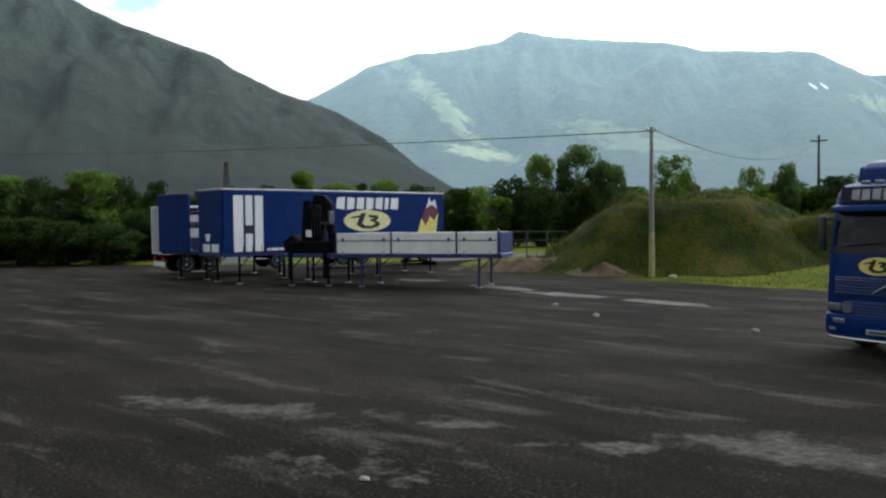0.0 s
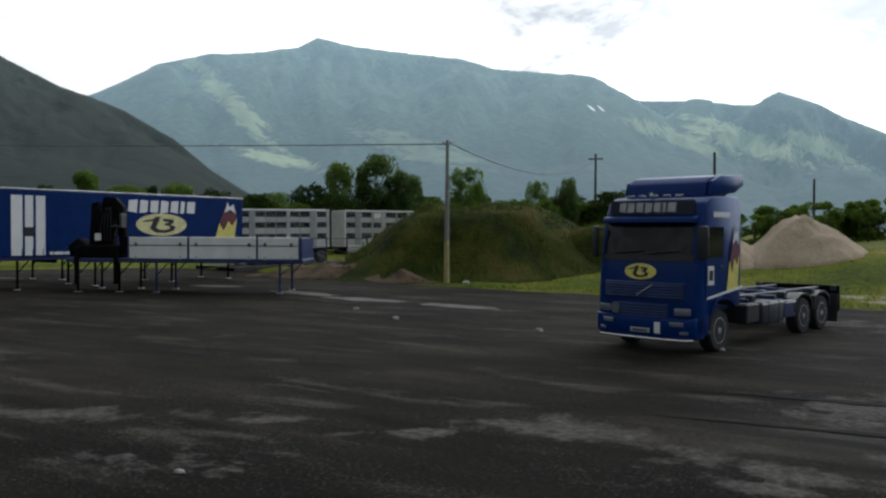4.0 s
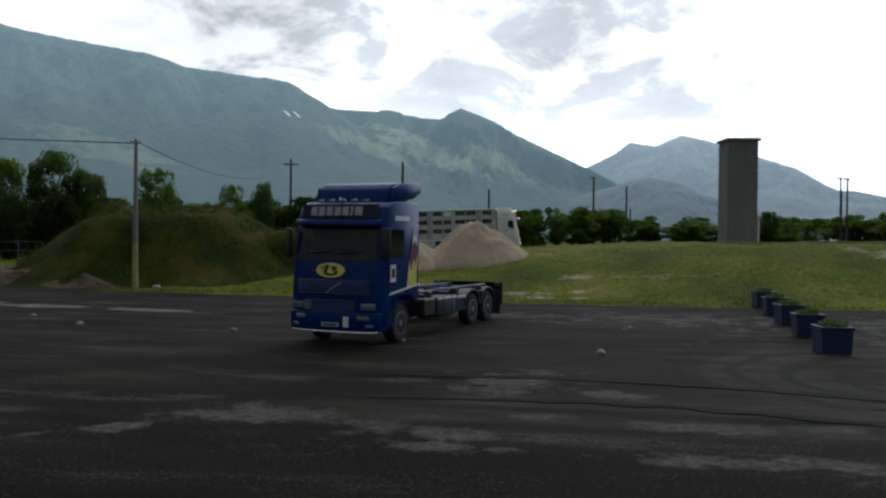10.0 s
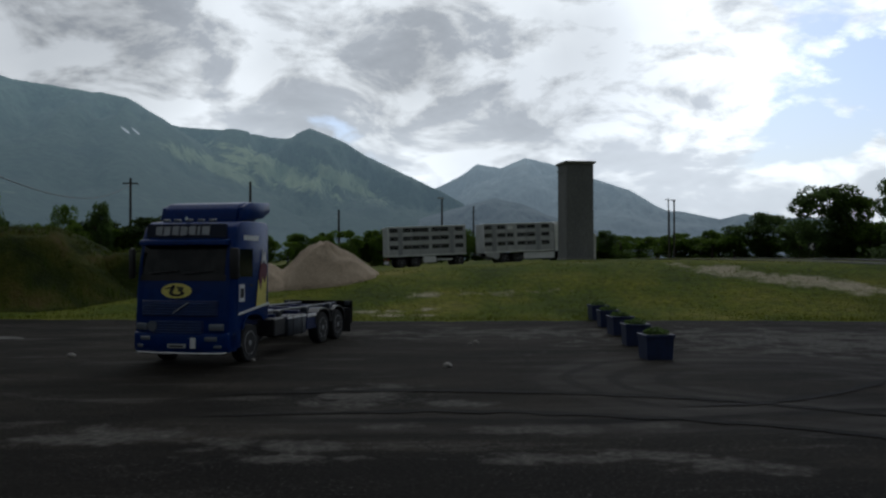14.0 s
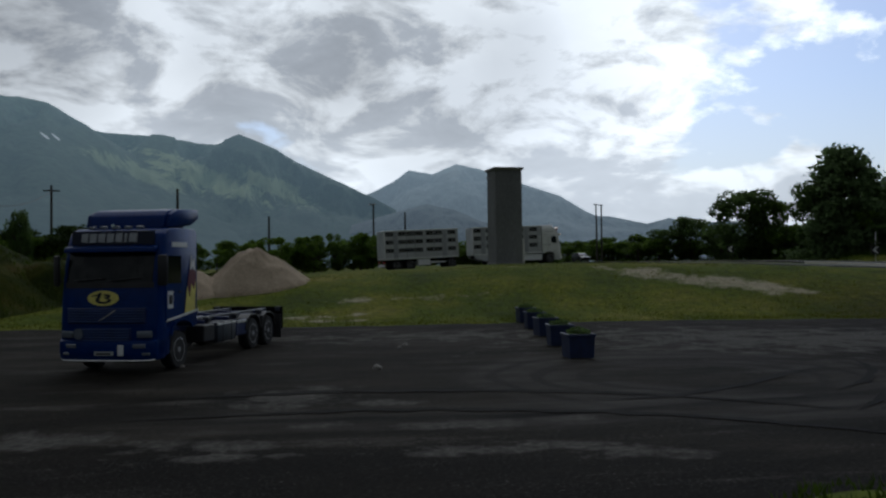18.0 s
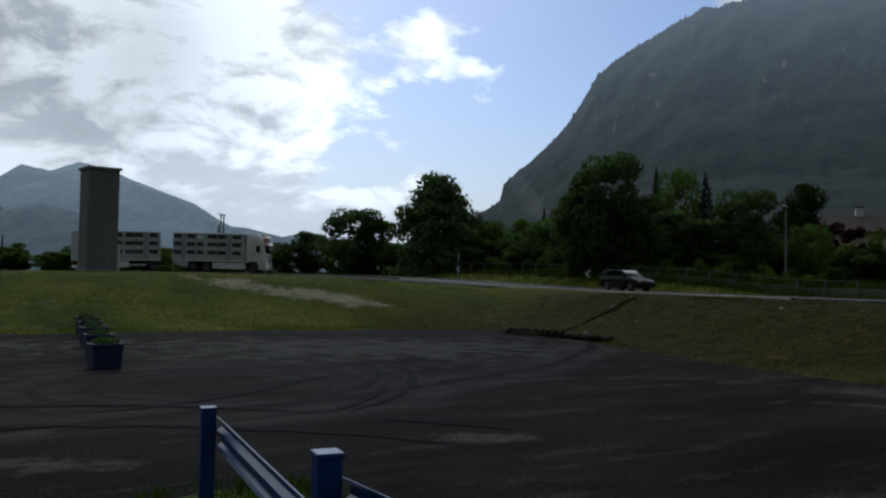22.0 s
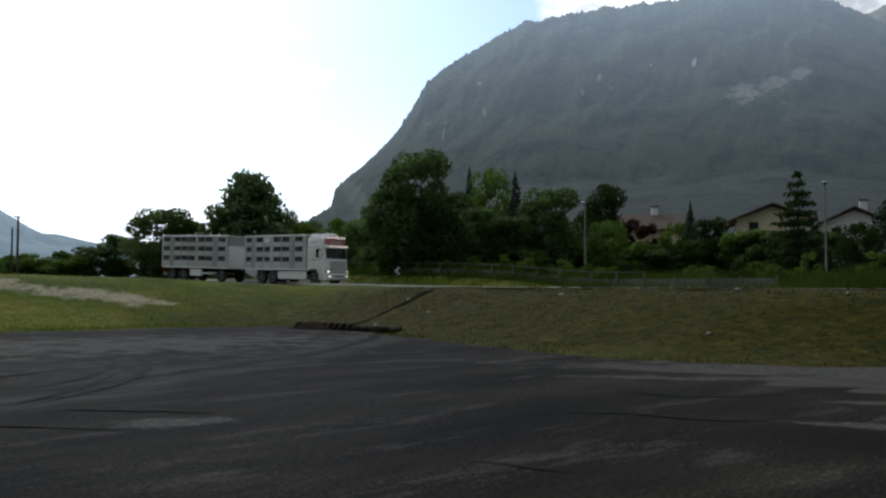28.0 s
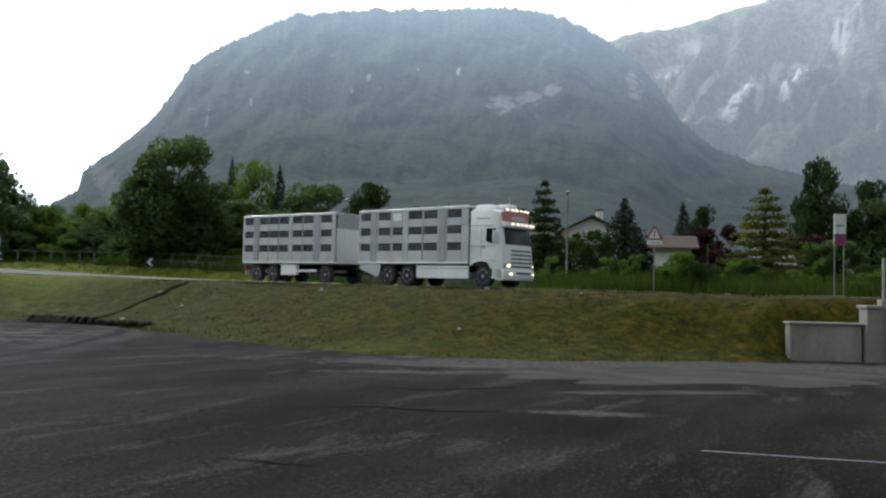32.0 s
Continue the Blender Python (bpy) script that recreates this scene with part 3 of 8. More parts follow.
build_ground()
build_yard()
ribbon("road", MAIN_LINE, -2.9, 1.9, 0.03, M_ROAD, "grey asphalt country road on a low bank", "road", 0.25)
ribbon("road", ROAD_LINE, -2.4, 2.4, 0.012, M_ROAD, "asphalt side road joining from the yard", "road", 0.25, 36, 150)
ribbon("road_line", MAIN_LINE, 1.50, 1.78, 0.036, M_LINE, "white painted edge line", "road marking")
ribbon("road_line", MAIN_LINE, -2.78, -2.64, 0.036, M_LINE, "white painted edge line", "road marking")
KERB_LINE = [p for p in MAIN_LINE if 25 < p.y < 70]
ribbon("kerb", KERB_LINE, 1.88, 2.08, 0.05, M_KERB, "pale concrete edge strip along the road", "kerb", 0.34)


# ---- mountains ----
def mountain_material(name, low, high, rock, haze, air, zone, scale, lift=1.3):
    """Slopes darker at the foot and paler above, with haze painted into colour and glow. zone: the heights of foot and
    summit; air: strength there of the glow painted on for the lit air before the far slope.
    """
    m = material(name, [(0.36, low), (0.50, high), (0.64, high), (0.78, rock)], scale, 0.95, 0, 0.0, scale * 9, detail=12, spec=0.1, grain=(0.45, 1.6))
    nt = m.node_tree
    b = nt.nodes["Principled BSDF"]
    tc = nt.nodes.new("ShaderNodeTexCoord")
    sep = nt.nodes.new("ShaderNodeSeparateXYZ")
    nt.links.new(tc.outputs["Object"], sep.inputs[0])
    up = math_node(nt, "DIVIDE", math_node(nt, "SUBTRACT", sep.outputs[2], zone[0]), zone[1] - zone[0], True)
    # base colour pales with height, standing in for haze over the tops
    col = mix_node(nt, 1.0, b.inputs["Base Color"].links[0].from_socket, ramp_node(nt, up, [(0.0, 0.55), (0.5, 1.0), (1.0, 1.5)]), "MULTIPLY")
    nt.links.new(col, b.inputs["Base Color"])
    # haze painted as a bluish glow of the slope itself, stronger upward
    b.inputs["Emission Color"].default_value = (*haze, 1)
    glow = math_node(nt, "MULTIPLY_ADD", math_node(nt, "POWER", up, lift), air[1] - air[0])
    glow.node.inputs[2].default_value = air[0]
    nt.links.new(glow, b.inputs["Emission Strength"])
    return m


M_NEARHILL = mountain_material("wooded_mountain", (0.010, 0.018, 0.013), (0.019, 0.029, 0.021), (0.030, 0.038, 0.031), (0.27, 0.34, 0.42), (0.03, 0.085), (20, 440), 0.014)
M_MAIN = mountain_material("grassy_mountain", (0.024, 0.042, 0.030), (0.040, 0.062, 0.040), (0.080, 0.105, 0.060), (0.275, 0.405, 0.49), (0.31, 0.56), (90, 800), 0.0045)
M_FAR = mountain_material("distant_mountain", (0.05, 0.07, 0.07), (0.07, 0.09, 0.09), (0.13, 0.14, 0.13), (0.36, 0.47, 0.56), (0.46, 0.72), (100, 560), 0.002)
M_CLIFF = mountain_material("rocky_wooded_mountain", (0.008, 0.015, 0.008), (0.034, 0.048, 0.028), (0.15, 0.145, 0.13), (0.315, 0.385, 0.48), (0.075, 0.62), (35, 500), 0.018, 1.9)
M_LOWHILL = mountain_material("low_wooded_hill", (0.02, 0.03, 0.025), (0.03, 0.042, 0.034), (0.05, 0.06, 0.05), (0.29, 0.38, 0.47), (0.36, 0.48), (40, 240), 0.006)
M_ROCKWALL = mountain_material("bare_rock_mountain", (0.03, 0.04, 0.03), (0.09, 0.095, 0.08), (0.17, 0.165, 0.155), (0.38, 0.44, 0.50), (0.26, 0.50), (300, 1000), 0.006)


def mountain_marks(m, marks, colour, fine=0.012):
    """Pale scree or snow, and sunlit patches painted paler, on a slope: (compass, height tangent, lean, half width,
    half height, strength).
    """
    nt = m.node_tree
    b = nt.nodes["Principled BSDF"]
    L = nt.links.new
    col = b.inputs["Base Color"].links[0].from_socket
    tc = nt.nodes.new("ShaderNodeTexCoord")
    sep = nt.nodes.new("ShaderNodeSeparateXYZ")
    L(tc.outputs["Object"], sep.inputs[0])
    az = math_node(nt, "MULTIPLY", math_node(nt, "ARCTAN2", sep.outputs[0], sep.outputs[1]), 57.2958)
    r = math_node(nt, "SQRT", math_node(nt, "ADD", math_node(nt, "MULTIPLY", sep.outputs[0], sep.outputs[0]), math_node(nt, "MULTIPLY", sep.outputs[1], sep.outputs[1])))
    el = math_node(nt, "DIVIDE", sep.outputs[2], r)
    n = node(nt, "ShaderNodeTexNoise", Scale=fine, Detail=10.0, Roughness=0.72)
    L(tc.outputs["Object"], n.inputs["Vector"])
    for a0, e0, lean, w, hgt, strength in marks:
        de = math_node(nt, "SUBTRACT", el, e0)
        da = math_node(nt, "SUBTRACT", math_node(nt, "SUBTRACT", az, a0), math_node(nt, "MULTIPLY", de, lean))
        q = math_node(nt, "ADD", math_node(nt, "POWER", math_node(nt, "ABSOLUTE", math_node(nt, "DIVIDE", da, w)), 2.0), math_node(nt, "POWER", math_node(nt, "ABSOLUTE", math_node(nt, "DIVIDE", de, hgt)), 2.0))
        v = math_node(nt, "SUBTRACT", math_node(nt, "MULTIPLY", n.outputs[0], 2.2), math_node(nt, "MULTIPLY", q, 0.45))
        col = mix_node(nt, ramp_node(nt, v, [(0.72, 0.0), (1.45, strength)]), col, colour)
    L(col, b.inputs["Base Color"])


# sunlight through cloud gaps, painted as paler green swaths on the slopes
mountain_marks(M_MAIN, ((-42.6, 0.150, -55, 1.15, 0.065, 0.46), (-39.6, 0.085, -200, 2.1, 0.016, 0.62), (-8.5, 0.105, -120, 2.4, 0.035, 0.6), (-4.0, 0.095, -90, 1.6, 0.03, 0.5), (-12.5, 0.11, -130, 1.8, 0.03, 0.4), (-30.0, 0.10, -150, 3.0, 0.03, 0.25)), (0.33, 0.385, 0.20))
mountain_marks(M_MAIN, ((-18.25, 0.147, -60, 0.13, 0.0045, 0.7), (-17.6, 0.146, -60, 0.12, 0.0045, 0.7)), (0.88, 0.9, 0.93))
mountain_marks(M_CLIFF, ((63.9, 0.223, 0, 1.1, 0.014, 0.5), (65.6, 0.229, 0, 1.2, 0.010, 0.42), (67.3, 0.239, 0, 0.8, 0.009, 0.55), (72.9, 0.240, -15, 0.6, 0.022, 0.5), (38.2, 0.10, -40, 1.0, 0.05, 0.16)), (0.30, 0.285, 0.265), 0.045)
mountain_marks(M_CLIFF, ((60.8, 0.262, 2, 0.17, 0.006, 0.8), (53.4, 0.235, 2, 0.2, 0.006, 0.6), (54.6, 0.250, 2, 0.2, 0.006, 0.5), (46.3, 0.247, 2, 0.25, 0.003, 0.4), (46.7, 0.212, -10, 0.13, 0.006, 0.35), (43.9, 0.190, 8, 0.1, 0.016, 0.25), (58.0, 0.262, 2, 0.1, 0.003, 0.6)), (0.38, 0.36, 0.34), 0.05)
mountain_marks(M_ROCKWALL, ((77.4, 0.238, 45, 0.45, 0.02, 0.7), (76.5, 0.210, 30, 0.35, 0.018, 0.5), (79.6, 0.228, 30, 0.7, 0.02, 0.8), (78.9, 0.204, 10, 0.8, 0.012, 0.6), (80.8, 0.228, 10, 0.4, 0.022, 0.6), (81.7, 0.250, 10, 0.5, 0.016, 0.7), (83.1, 0.247, 5, 0.8, 0.015, 0.85), (82.2, 0.226, 10, 0.6, 0.013, 0.6), (74.9, 0.256, 60, 1.0, 0.01, 0.6), (77.0, 0.287, 60, 1.6, 0.012, 0.45), (85.5, 0.283, 5, 0.6, 0.025, 0.6)), (0.38, 0.37, 0.36), 0.02)

SLOPE = [(0.0, 1.0), (0.3, 0.62), (0.6, 0.28), (1.0, 0.0)]
CRAG = [(0.0, 1.0), (0.10, 0.80), (0.22, 0.55), (0.45, 0.25), (1.0, 0.0)]


def mountain(name, profile, crest_r, base_r, mat, label, shape=SLOPE, rough=0.03, seed=0.0, cols=260, rows=46, tooth=0.002, gully=9.0, across=2.2, saw=0.0):
    """A ridge seen from the yard: profile gives compass degrees and the tangent of the skyline's height."""
    a0, a1 = profile[0][0], profile[-1][0]
    verts, faces = [], []
    for i in range(cols + 1):
        az = a0 + (a1 - a0) * i / cols
        el = lerp_at(profile, az)
        even = el * crest_r + 2.4
        el += tooth * el * 4 * noise.fractal(Vector((az * 0.9, seed, 1)), 0.8, 2.0, 5)
        jag = saw * max(0.0, noise.fractal(Vector((az * 6.0, seed, 5)), 0.5, 2.0, 4))
        a = radians(az)
        crest = el * crest_r + 2.4
        back = crest_r * 1.12
        verts.append((back * math.sin(a), back * math.cos(a), crest * 0.45))
        for j in range(rows + 1):
            v = (j / rows) ** 1.15
            n = min(0.3, noise.fractal(Vector((az * 0.022 * gully, v * across + 0.12 * az, seed)), 0.9, 2.1, 6))
            fade = smooth01(v / 0.12) * (1 - v)
            r = crest_r + (base_r - crest_r) * v
            tall = even + (crest - even) * (1 - smooth01(v / 0.2))
            z = tall * lerp_at(shape, v) * (1 + 3.0 * rough * n * fade) + crest * rough * n * fade
            r -= crest_r * rough * 1.6 * n * fade
            z += jag if j == 0 else 0.0
            verts.append((r * math.sin(a), r * math.cos(a), z if j < rows else -2))
    m = rows + 2
    for i in range(cols):
        for j in range(m - 1):
            k = i * m + j
            faces.append((k, k + m, k + m + 1, k + 1))
    me = bpy.data.meshes.new(name)
    me.from_pydata(verts, [], faces)
    me.materials.append(mat)
    for p in me.polygons:
        p.use_smooth = True
    return tagged(new(name, me), label, "mountain", kind="structure")


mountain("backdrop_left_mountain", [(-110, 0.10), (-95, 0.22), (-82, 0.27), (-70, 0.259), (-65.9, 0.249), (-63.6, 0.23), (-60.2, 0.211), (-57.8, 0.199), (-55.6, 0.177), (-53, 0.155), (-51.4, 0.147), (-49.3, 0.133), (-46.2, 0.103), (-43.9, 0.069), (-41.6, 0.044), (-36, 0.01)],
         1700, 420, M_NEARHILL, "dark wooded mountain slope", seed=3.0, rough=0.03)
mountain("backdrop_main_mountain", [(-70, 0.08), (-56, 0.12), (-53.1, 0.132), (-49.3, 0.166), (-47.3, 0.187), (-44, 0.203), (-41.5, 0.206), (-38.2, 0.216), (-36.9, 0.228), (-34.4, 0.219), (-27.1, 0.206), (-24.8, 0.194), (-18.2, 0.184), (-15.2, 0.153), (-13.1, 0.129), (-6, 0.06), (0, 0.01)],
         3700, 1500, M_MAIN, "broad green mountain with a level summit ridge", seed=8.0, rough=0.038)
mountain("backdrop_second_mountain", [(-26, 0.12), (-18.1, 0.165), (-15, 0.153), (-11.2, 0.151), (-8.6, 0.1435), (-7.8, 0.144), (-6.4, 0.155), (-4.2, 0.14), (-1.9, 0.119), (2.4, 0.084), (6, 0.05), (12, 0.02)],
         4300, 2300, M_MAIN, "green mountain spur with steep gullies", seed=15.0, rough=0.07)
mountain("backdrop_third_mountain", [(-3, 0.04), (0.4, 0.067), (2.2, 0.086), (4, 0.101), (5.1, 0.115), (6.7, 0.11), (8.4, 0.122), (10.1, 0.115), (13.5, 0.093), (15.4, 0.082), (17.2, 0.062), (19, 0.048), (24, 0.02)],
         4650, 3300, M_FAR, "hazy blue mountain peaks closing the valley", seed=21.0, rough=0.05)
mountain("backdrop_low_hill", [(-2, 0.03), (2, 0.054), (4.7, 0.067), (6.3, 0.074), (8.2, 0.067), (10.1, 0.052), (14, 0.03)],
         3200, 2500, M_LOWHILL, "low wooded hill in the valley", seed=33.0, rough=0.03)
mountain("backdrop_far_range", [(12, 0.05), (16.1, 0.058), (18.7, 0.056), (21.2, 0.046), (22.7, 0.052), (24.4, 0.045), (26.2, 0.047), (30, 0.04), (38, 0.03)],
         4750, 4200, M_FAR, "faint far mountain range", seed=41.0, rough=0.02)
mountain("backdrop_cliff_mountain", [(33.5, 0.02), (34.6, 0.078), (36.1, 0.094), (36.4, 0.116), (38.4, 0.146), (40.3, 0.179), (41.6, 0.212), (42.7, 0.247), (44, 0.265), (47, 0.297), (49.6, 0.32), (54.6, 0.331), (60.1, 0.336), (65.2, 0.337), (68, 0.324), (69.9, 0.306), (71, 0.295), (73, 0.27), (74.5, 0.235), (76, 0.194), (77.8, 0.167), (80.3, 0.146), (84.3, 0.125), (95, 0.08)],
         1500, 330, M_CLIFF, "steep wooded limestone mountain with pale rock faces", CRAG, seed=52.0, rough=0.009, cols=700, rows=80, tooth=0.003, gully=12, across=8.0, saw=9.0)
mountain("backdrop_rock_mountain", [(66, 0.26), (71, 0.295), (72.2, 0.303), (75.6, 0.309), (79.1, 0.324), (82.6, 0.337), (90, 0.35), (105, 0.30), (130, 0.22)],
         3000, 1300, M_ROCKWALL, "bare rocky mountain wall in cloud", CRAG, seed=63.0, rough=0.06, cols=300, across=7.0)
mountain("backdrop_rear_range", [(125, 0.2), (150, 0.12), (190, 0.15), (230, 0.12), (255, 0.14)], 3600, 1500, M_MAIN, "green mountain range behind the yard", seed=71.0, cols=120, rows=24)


# ---- vehicles ----
M_TRUCKBLUE = plain("blue_lorry_paint", (0.0006, 0.023, 0.135), 0.30, 0.0, 0.08, 0.15, spec=0.14)
# slats a paler blue, painted to show the highlights along them
M_SLATBLUE = plain("highlit_blue_slat_paint", (0.035, 0.075, 0.22), 0.4, 0.2, 0.1, 0.2)
M_DARKBLUE = plain("dark_blue_chassis_paint", (0.010, 0.022, 0.10), 0.45, 0.0, 0.2, 0.25)
M_CURTAIN = material("blue_tarpaulin", [(0.3, (0.0008, 0.016, 0.095)), (0.7, (0.0014, 0.026, 0.135))], 1.2, 0.5, 0, 0.15, 6.0, spec=0.12)
M_WHITEPAINT = material("white_lorry_paint", [(0.3, (0.70, 0.71, 0.70)), (0.7, (0.84, 0.85, 0.84))], 0.8, 0.35, 0, 0.0, coat=0.2, grain=(0.95, 1.04))
M_PALEPAINT = plain("dulled_pale_paint", (0.42, 0.44, 0.46), 0.55)
M_BOARD = material("white_sideboard", [(0.3, (0.66, 0.67, 0.66)), (0.7, (0.82, 0.83, 0.82))], 1.2, 0.5, 0, 0.02, stretch=(1, 1, 0.3), grain=(0.93, 1.05))
M_ALU = material("grey_aluminium_panel", [(0.3, (0.42, 0.43, 0.44)), (0.7, (0.56, 0.57, 0.58))], 1.0, 0.42, 0.35, 0.0, rand=0.08, grain=(0.93, 1.05))
M_PILLAR = plain("dull_aluminium_pillar", (0.34, 0.35, 0.37), 0.45, 0.4)
# near-black that stands in for the shade inside openings
M_OPENSHADE = plain("opening_shade_black", (0.006, 0.006, 0.007), 0.95, spec=0.05)
M_RUBBER = plain("tyre_rubber", (0.018, 0.018, 0.019), 0.85, var=0.3)
M_RIM = plain("steel_rim", (0.60, 0.60, 0.61), 0.4, 0.25)
M_BLACK = plain("black_plastic", (0.014, 0.014, 0.016), 0.55, var=0.3)
M_BLACKSTEEL = plain("black_painted_steel", (0.004, 0.004, 0.005), 0.75, var=0.4, spec=0.06)
M_CHROME = plain("polished_metal", (0.68, 0.69, 0.70), 0.2, 1.0)
M_GLASS = glass_material("dark_glass", (0.007, 0.010, 0.010))
M_YELLOW = plain("cream_yellow_paint", (0.72, 0.64, 0.16), 0.5)
M_CREAM = plain("pale_yellow_paint", (0.70, 0.66, 0.34), 0.5)
M_MAROON = plain("maroon_paint", (0.14, 0.03, 0.05), 0.5)
M_RED = plain("red_lamp", (0.42, 0.02, 0.015), 0.3)
M_HEADERBOARD = plain("dull_red_board", (0.42, 0.17, 0.15), 0.4)
M_LAMPGLASS = plain("lamp_glass", (0.55, 0.56, 0.58), 0.12, 0.3, 0.5)
M_HEAD = glow_material("lit_headlamp", (1.0, 0.86, 0.62), 1.1)
M_ROOFLAMP = glow_material("lit_marker_lamp", (1.0, 0.80, 0.66), 1.1)
M_DIMLAMP = plain("unlit_lamp_glass", (0.16, 0.18, 0.22), 0.2, 0.2, 0.3)
M_TANK = plain("dark_grey_steel", (0.035, 0.042, 0.055), 0.55, 0.2, var=0.3)
M_BLACKBLUE = plain("navy_header_paint", (0.004, 0.008, 0.030), 0.4)
M_GALV = plain("galvanised_steel", (0.34, 0.35, 0.36), 0.5, 0.6, var=0.25)


def wheel(parent, x, y, z=0.5, r=0.5, width=0.3, out=1, name="wheel"):
    """A road wheel whose axle runs along x; out is the side its dish faces."""
    w = part(name, lathe([(r * 0.62, -width / 2), (r * 0.93, -width / 2), (r, -width * 0.36), (r, width * 0.36), (r * 0.93, width / 2), (r * 0.62, width / 2)], "x", 28), M_RUBBER, parent, "black rubber tyre")
    w.location = (x, y, z)
    e = out * width / 2
    part("rim", lathe([(r * 0.64, e * 0.98), (r * 0.60, e * 1.02), (r * 0.55, e * 0.70), (r * 0.34, e * 0.50), (r * 0.30, e * 0.72), (r * 0.14, e * 0.9), (0.0, e * 0.92)], "x", 24), M_RIM, w)
    part("hub_cap", lathe([(r * 0.17, e * 0.80), (r * 0.16, e * 1.0), (r * 0.08, e * 1.06), (0.0, e * 1.07)], "x", 14), M_GALV, w)
    return w


CAB_FRONT = [(0.40, 0.06), (0.6, 0.0), (1.15, 0.0), (1.85, 0.05), (2.6, 0.17), (3.05, 0.30)]


def cab_outline(length, roof, axle=1.45):
    """Side view of a cab with its front wheel arch cut out."""
    arch = [(0.61, 1.0), (0.47, 1.10), (0.25, 1.17), (0.0, 1.19), (-0.25, 1.16), (-0.46, 1.04), (-0.58, 0.82), (-0.62, 0.40)]
    return [(0.06, 0.40), (0.0, 0.6), (0.0, 1.15), (0.05, 1.85), (0.17, 2.6), (0.30, roof - 0.42), (0.44, roof - 0.16), (0.72, roof - 0.03), (1.1, roof), (length - 0.12, roof),
            (length, roof - 0.12), (length, 1.0)] + [(axle + y, z) for y, z in arch]


def round_nose(t, depth=0.24, start=0.45, half=1.24):
    """Sweeps a cab's front back towards its corners, with all that sits on it."""
    still = {"wheel", "emblem", "flame_motif"}
    for ob in t.children_recursive:
        kin = (ob, ob.parent)
        if ob.type != "MESH" or any(o.name.split(".")[0] in still for o in kin) or min(v.co.y for v in ob.data.vertices) > 1.2:
            continue
        bm = bmesh.new()
        bm.from_mesh(ob.data)
        for x in (-1.12, -0.95, -0.7, -0.45, 0.45, 0.7, 0.95, 1.12):
            bmesh.ops.bisect_plane(bm, geom=bm.verts[:] + bm.edges[:] + bm.faces[:], dist=0.002, plane_co=(x, 0, 0), plane_no=(1, 0, 0))
        for v in bm.verts:
            u = max(0.0, (abs(v.co.x) - start) / (half - start))
            v.co.y += depth * min(1.3, u) ** 2 * (1 - smooth01(v.co.y / 1.3))
        bm.to_mesh(ob.data)
        bm.free()


def front_plate(x0, x1, z0, z1, lift, thick=0.03, bm=None):
    """A slab that follows the cab's front between two heights."""
    bm = bm or bmesh.new()
    rows = []
    n = 4
    for i in range(n + 1):
        z = z0 + (z1 - z0) * i / n
        y = lerp_at(CAB_FRONT, z) - lift
        rows.append([bm.verts.new(p) for p in ((x0, y, z), (x1, y, z), (x1, y + thick, z), (x0, y + thick, z))])
    for a, b in zip(rows, rows[1:]):
        for k in range(4):
            bm.faces.new((a[k], a[(k + 1) % 4], b[(k + 1) % 4], b[k]))
    bm.faces.new(rows[0][::-1])
    bm.faces.new(rows[-1])
    return bm


def ellipse(cx, cz, rx, rz, n=28):
    return [(cx + rx * math.cos(2 * math.pi * k / n), cz + rz * math.sin(2 * math.pi * k / n)) for k in range(n)]


def emblem(parent, at, w, h, field=None):
    """A yellow oval with a dark hooked mark, flat on a panel; at places it (x across, z up, facing -y)."""
    disc = part("emblem", prism(ellipse(0, 0, w / 2, h / 2), 1, -0.012, 0.0), field or M_YELLOW, parent, "cream-yellow oval emblem with a dark mark")
    disc.matrix_local = at
    bm = prism([(-0.40 * w, 0.10 * h), (-0.05 * w, 0.18 * h), (-0.05 * w, 0.29 * h), (-0.30 * w, 0.20 * h)], 1, -0.020, -0.010)
    prism([(-0.14 * w, 0.36 * h), (-0.03 * w, 0.36 * h), (-0.12 * w, -0.12 * h), (-0.06 * w, -0.22 * h), (0.10 * w, -0.25 * h), (0.10 * w, -0.37 * h), (-0.12 * w, -0.36 * h), (-0.24 * w, -0.18 * h)], 1, -0.020, -0.010, bm=bm)
    prism([(0.02 * w, 0.16 * h), (0.02 * w, 0.28 * h), (0.22 * w, 0.24 * h), (0.24 * w, 0.10 * h), (0.16 * w, 0.0), (0.27 * w, -0.08 * h), (0.24 * w, -0.26 * h), (0.08 * w, -0.36 * h), (0.06 * w, -0.24 * h), (0.16 * w, -0.16 * h), (0.14 * w, -0.06 * h), (0.05 * w, -0.02 * h), (0.05 * w, 0.05 * h), (0.14 * w, 0.12 * h)], 1, -0.020, -0.010, bm=bm)
    part("mark", bm, M_BLACK, disc, "dark hooked mark", False)
    return disc


def letter_blocks(x0, x1, z0, z1, widths, y0, y1, lean=0.12):
    """Leaning bars that stand where a name is painted."""
    bm = bmesh.new()
    total, gap = sum(widths), 0.34
    unit = (x1 - x0) / (total + gap * (len(widths) - 1))
    x, h = x0, z1 - z0
    for i, w in enumerate(widths):
        a, b, s = x, x + w * unit, lean * h
        dz = 0.08 * h * (1, -0.6, 0.4, -1)[i % 4]
        prism([(a, z0 + dz), (b, z0 - dz * 0.5), (b + s, z1 + dz * 0.6), (a + s, z1 - dz * 0.4)], 1, y0, y1, bm=bm)
        x += (w + gap) * unit
    return bm


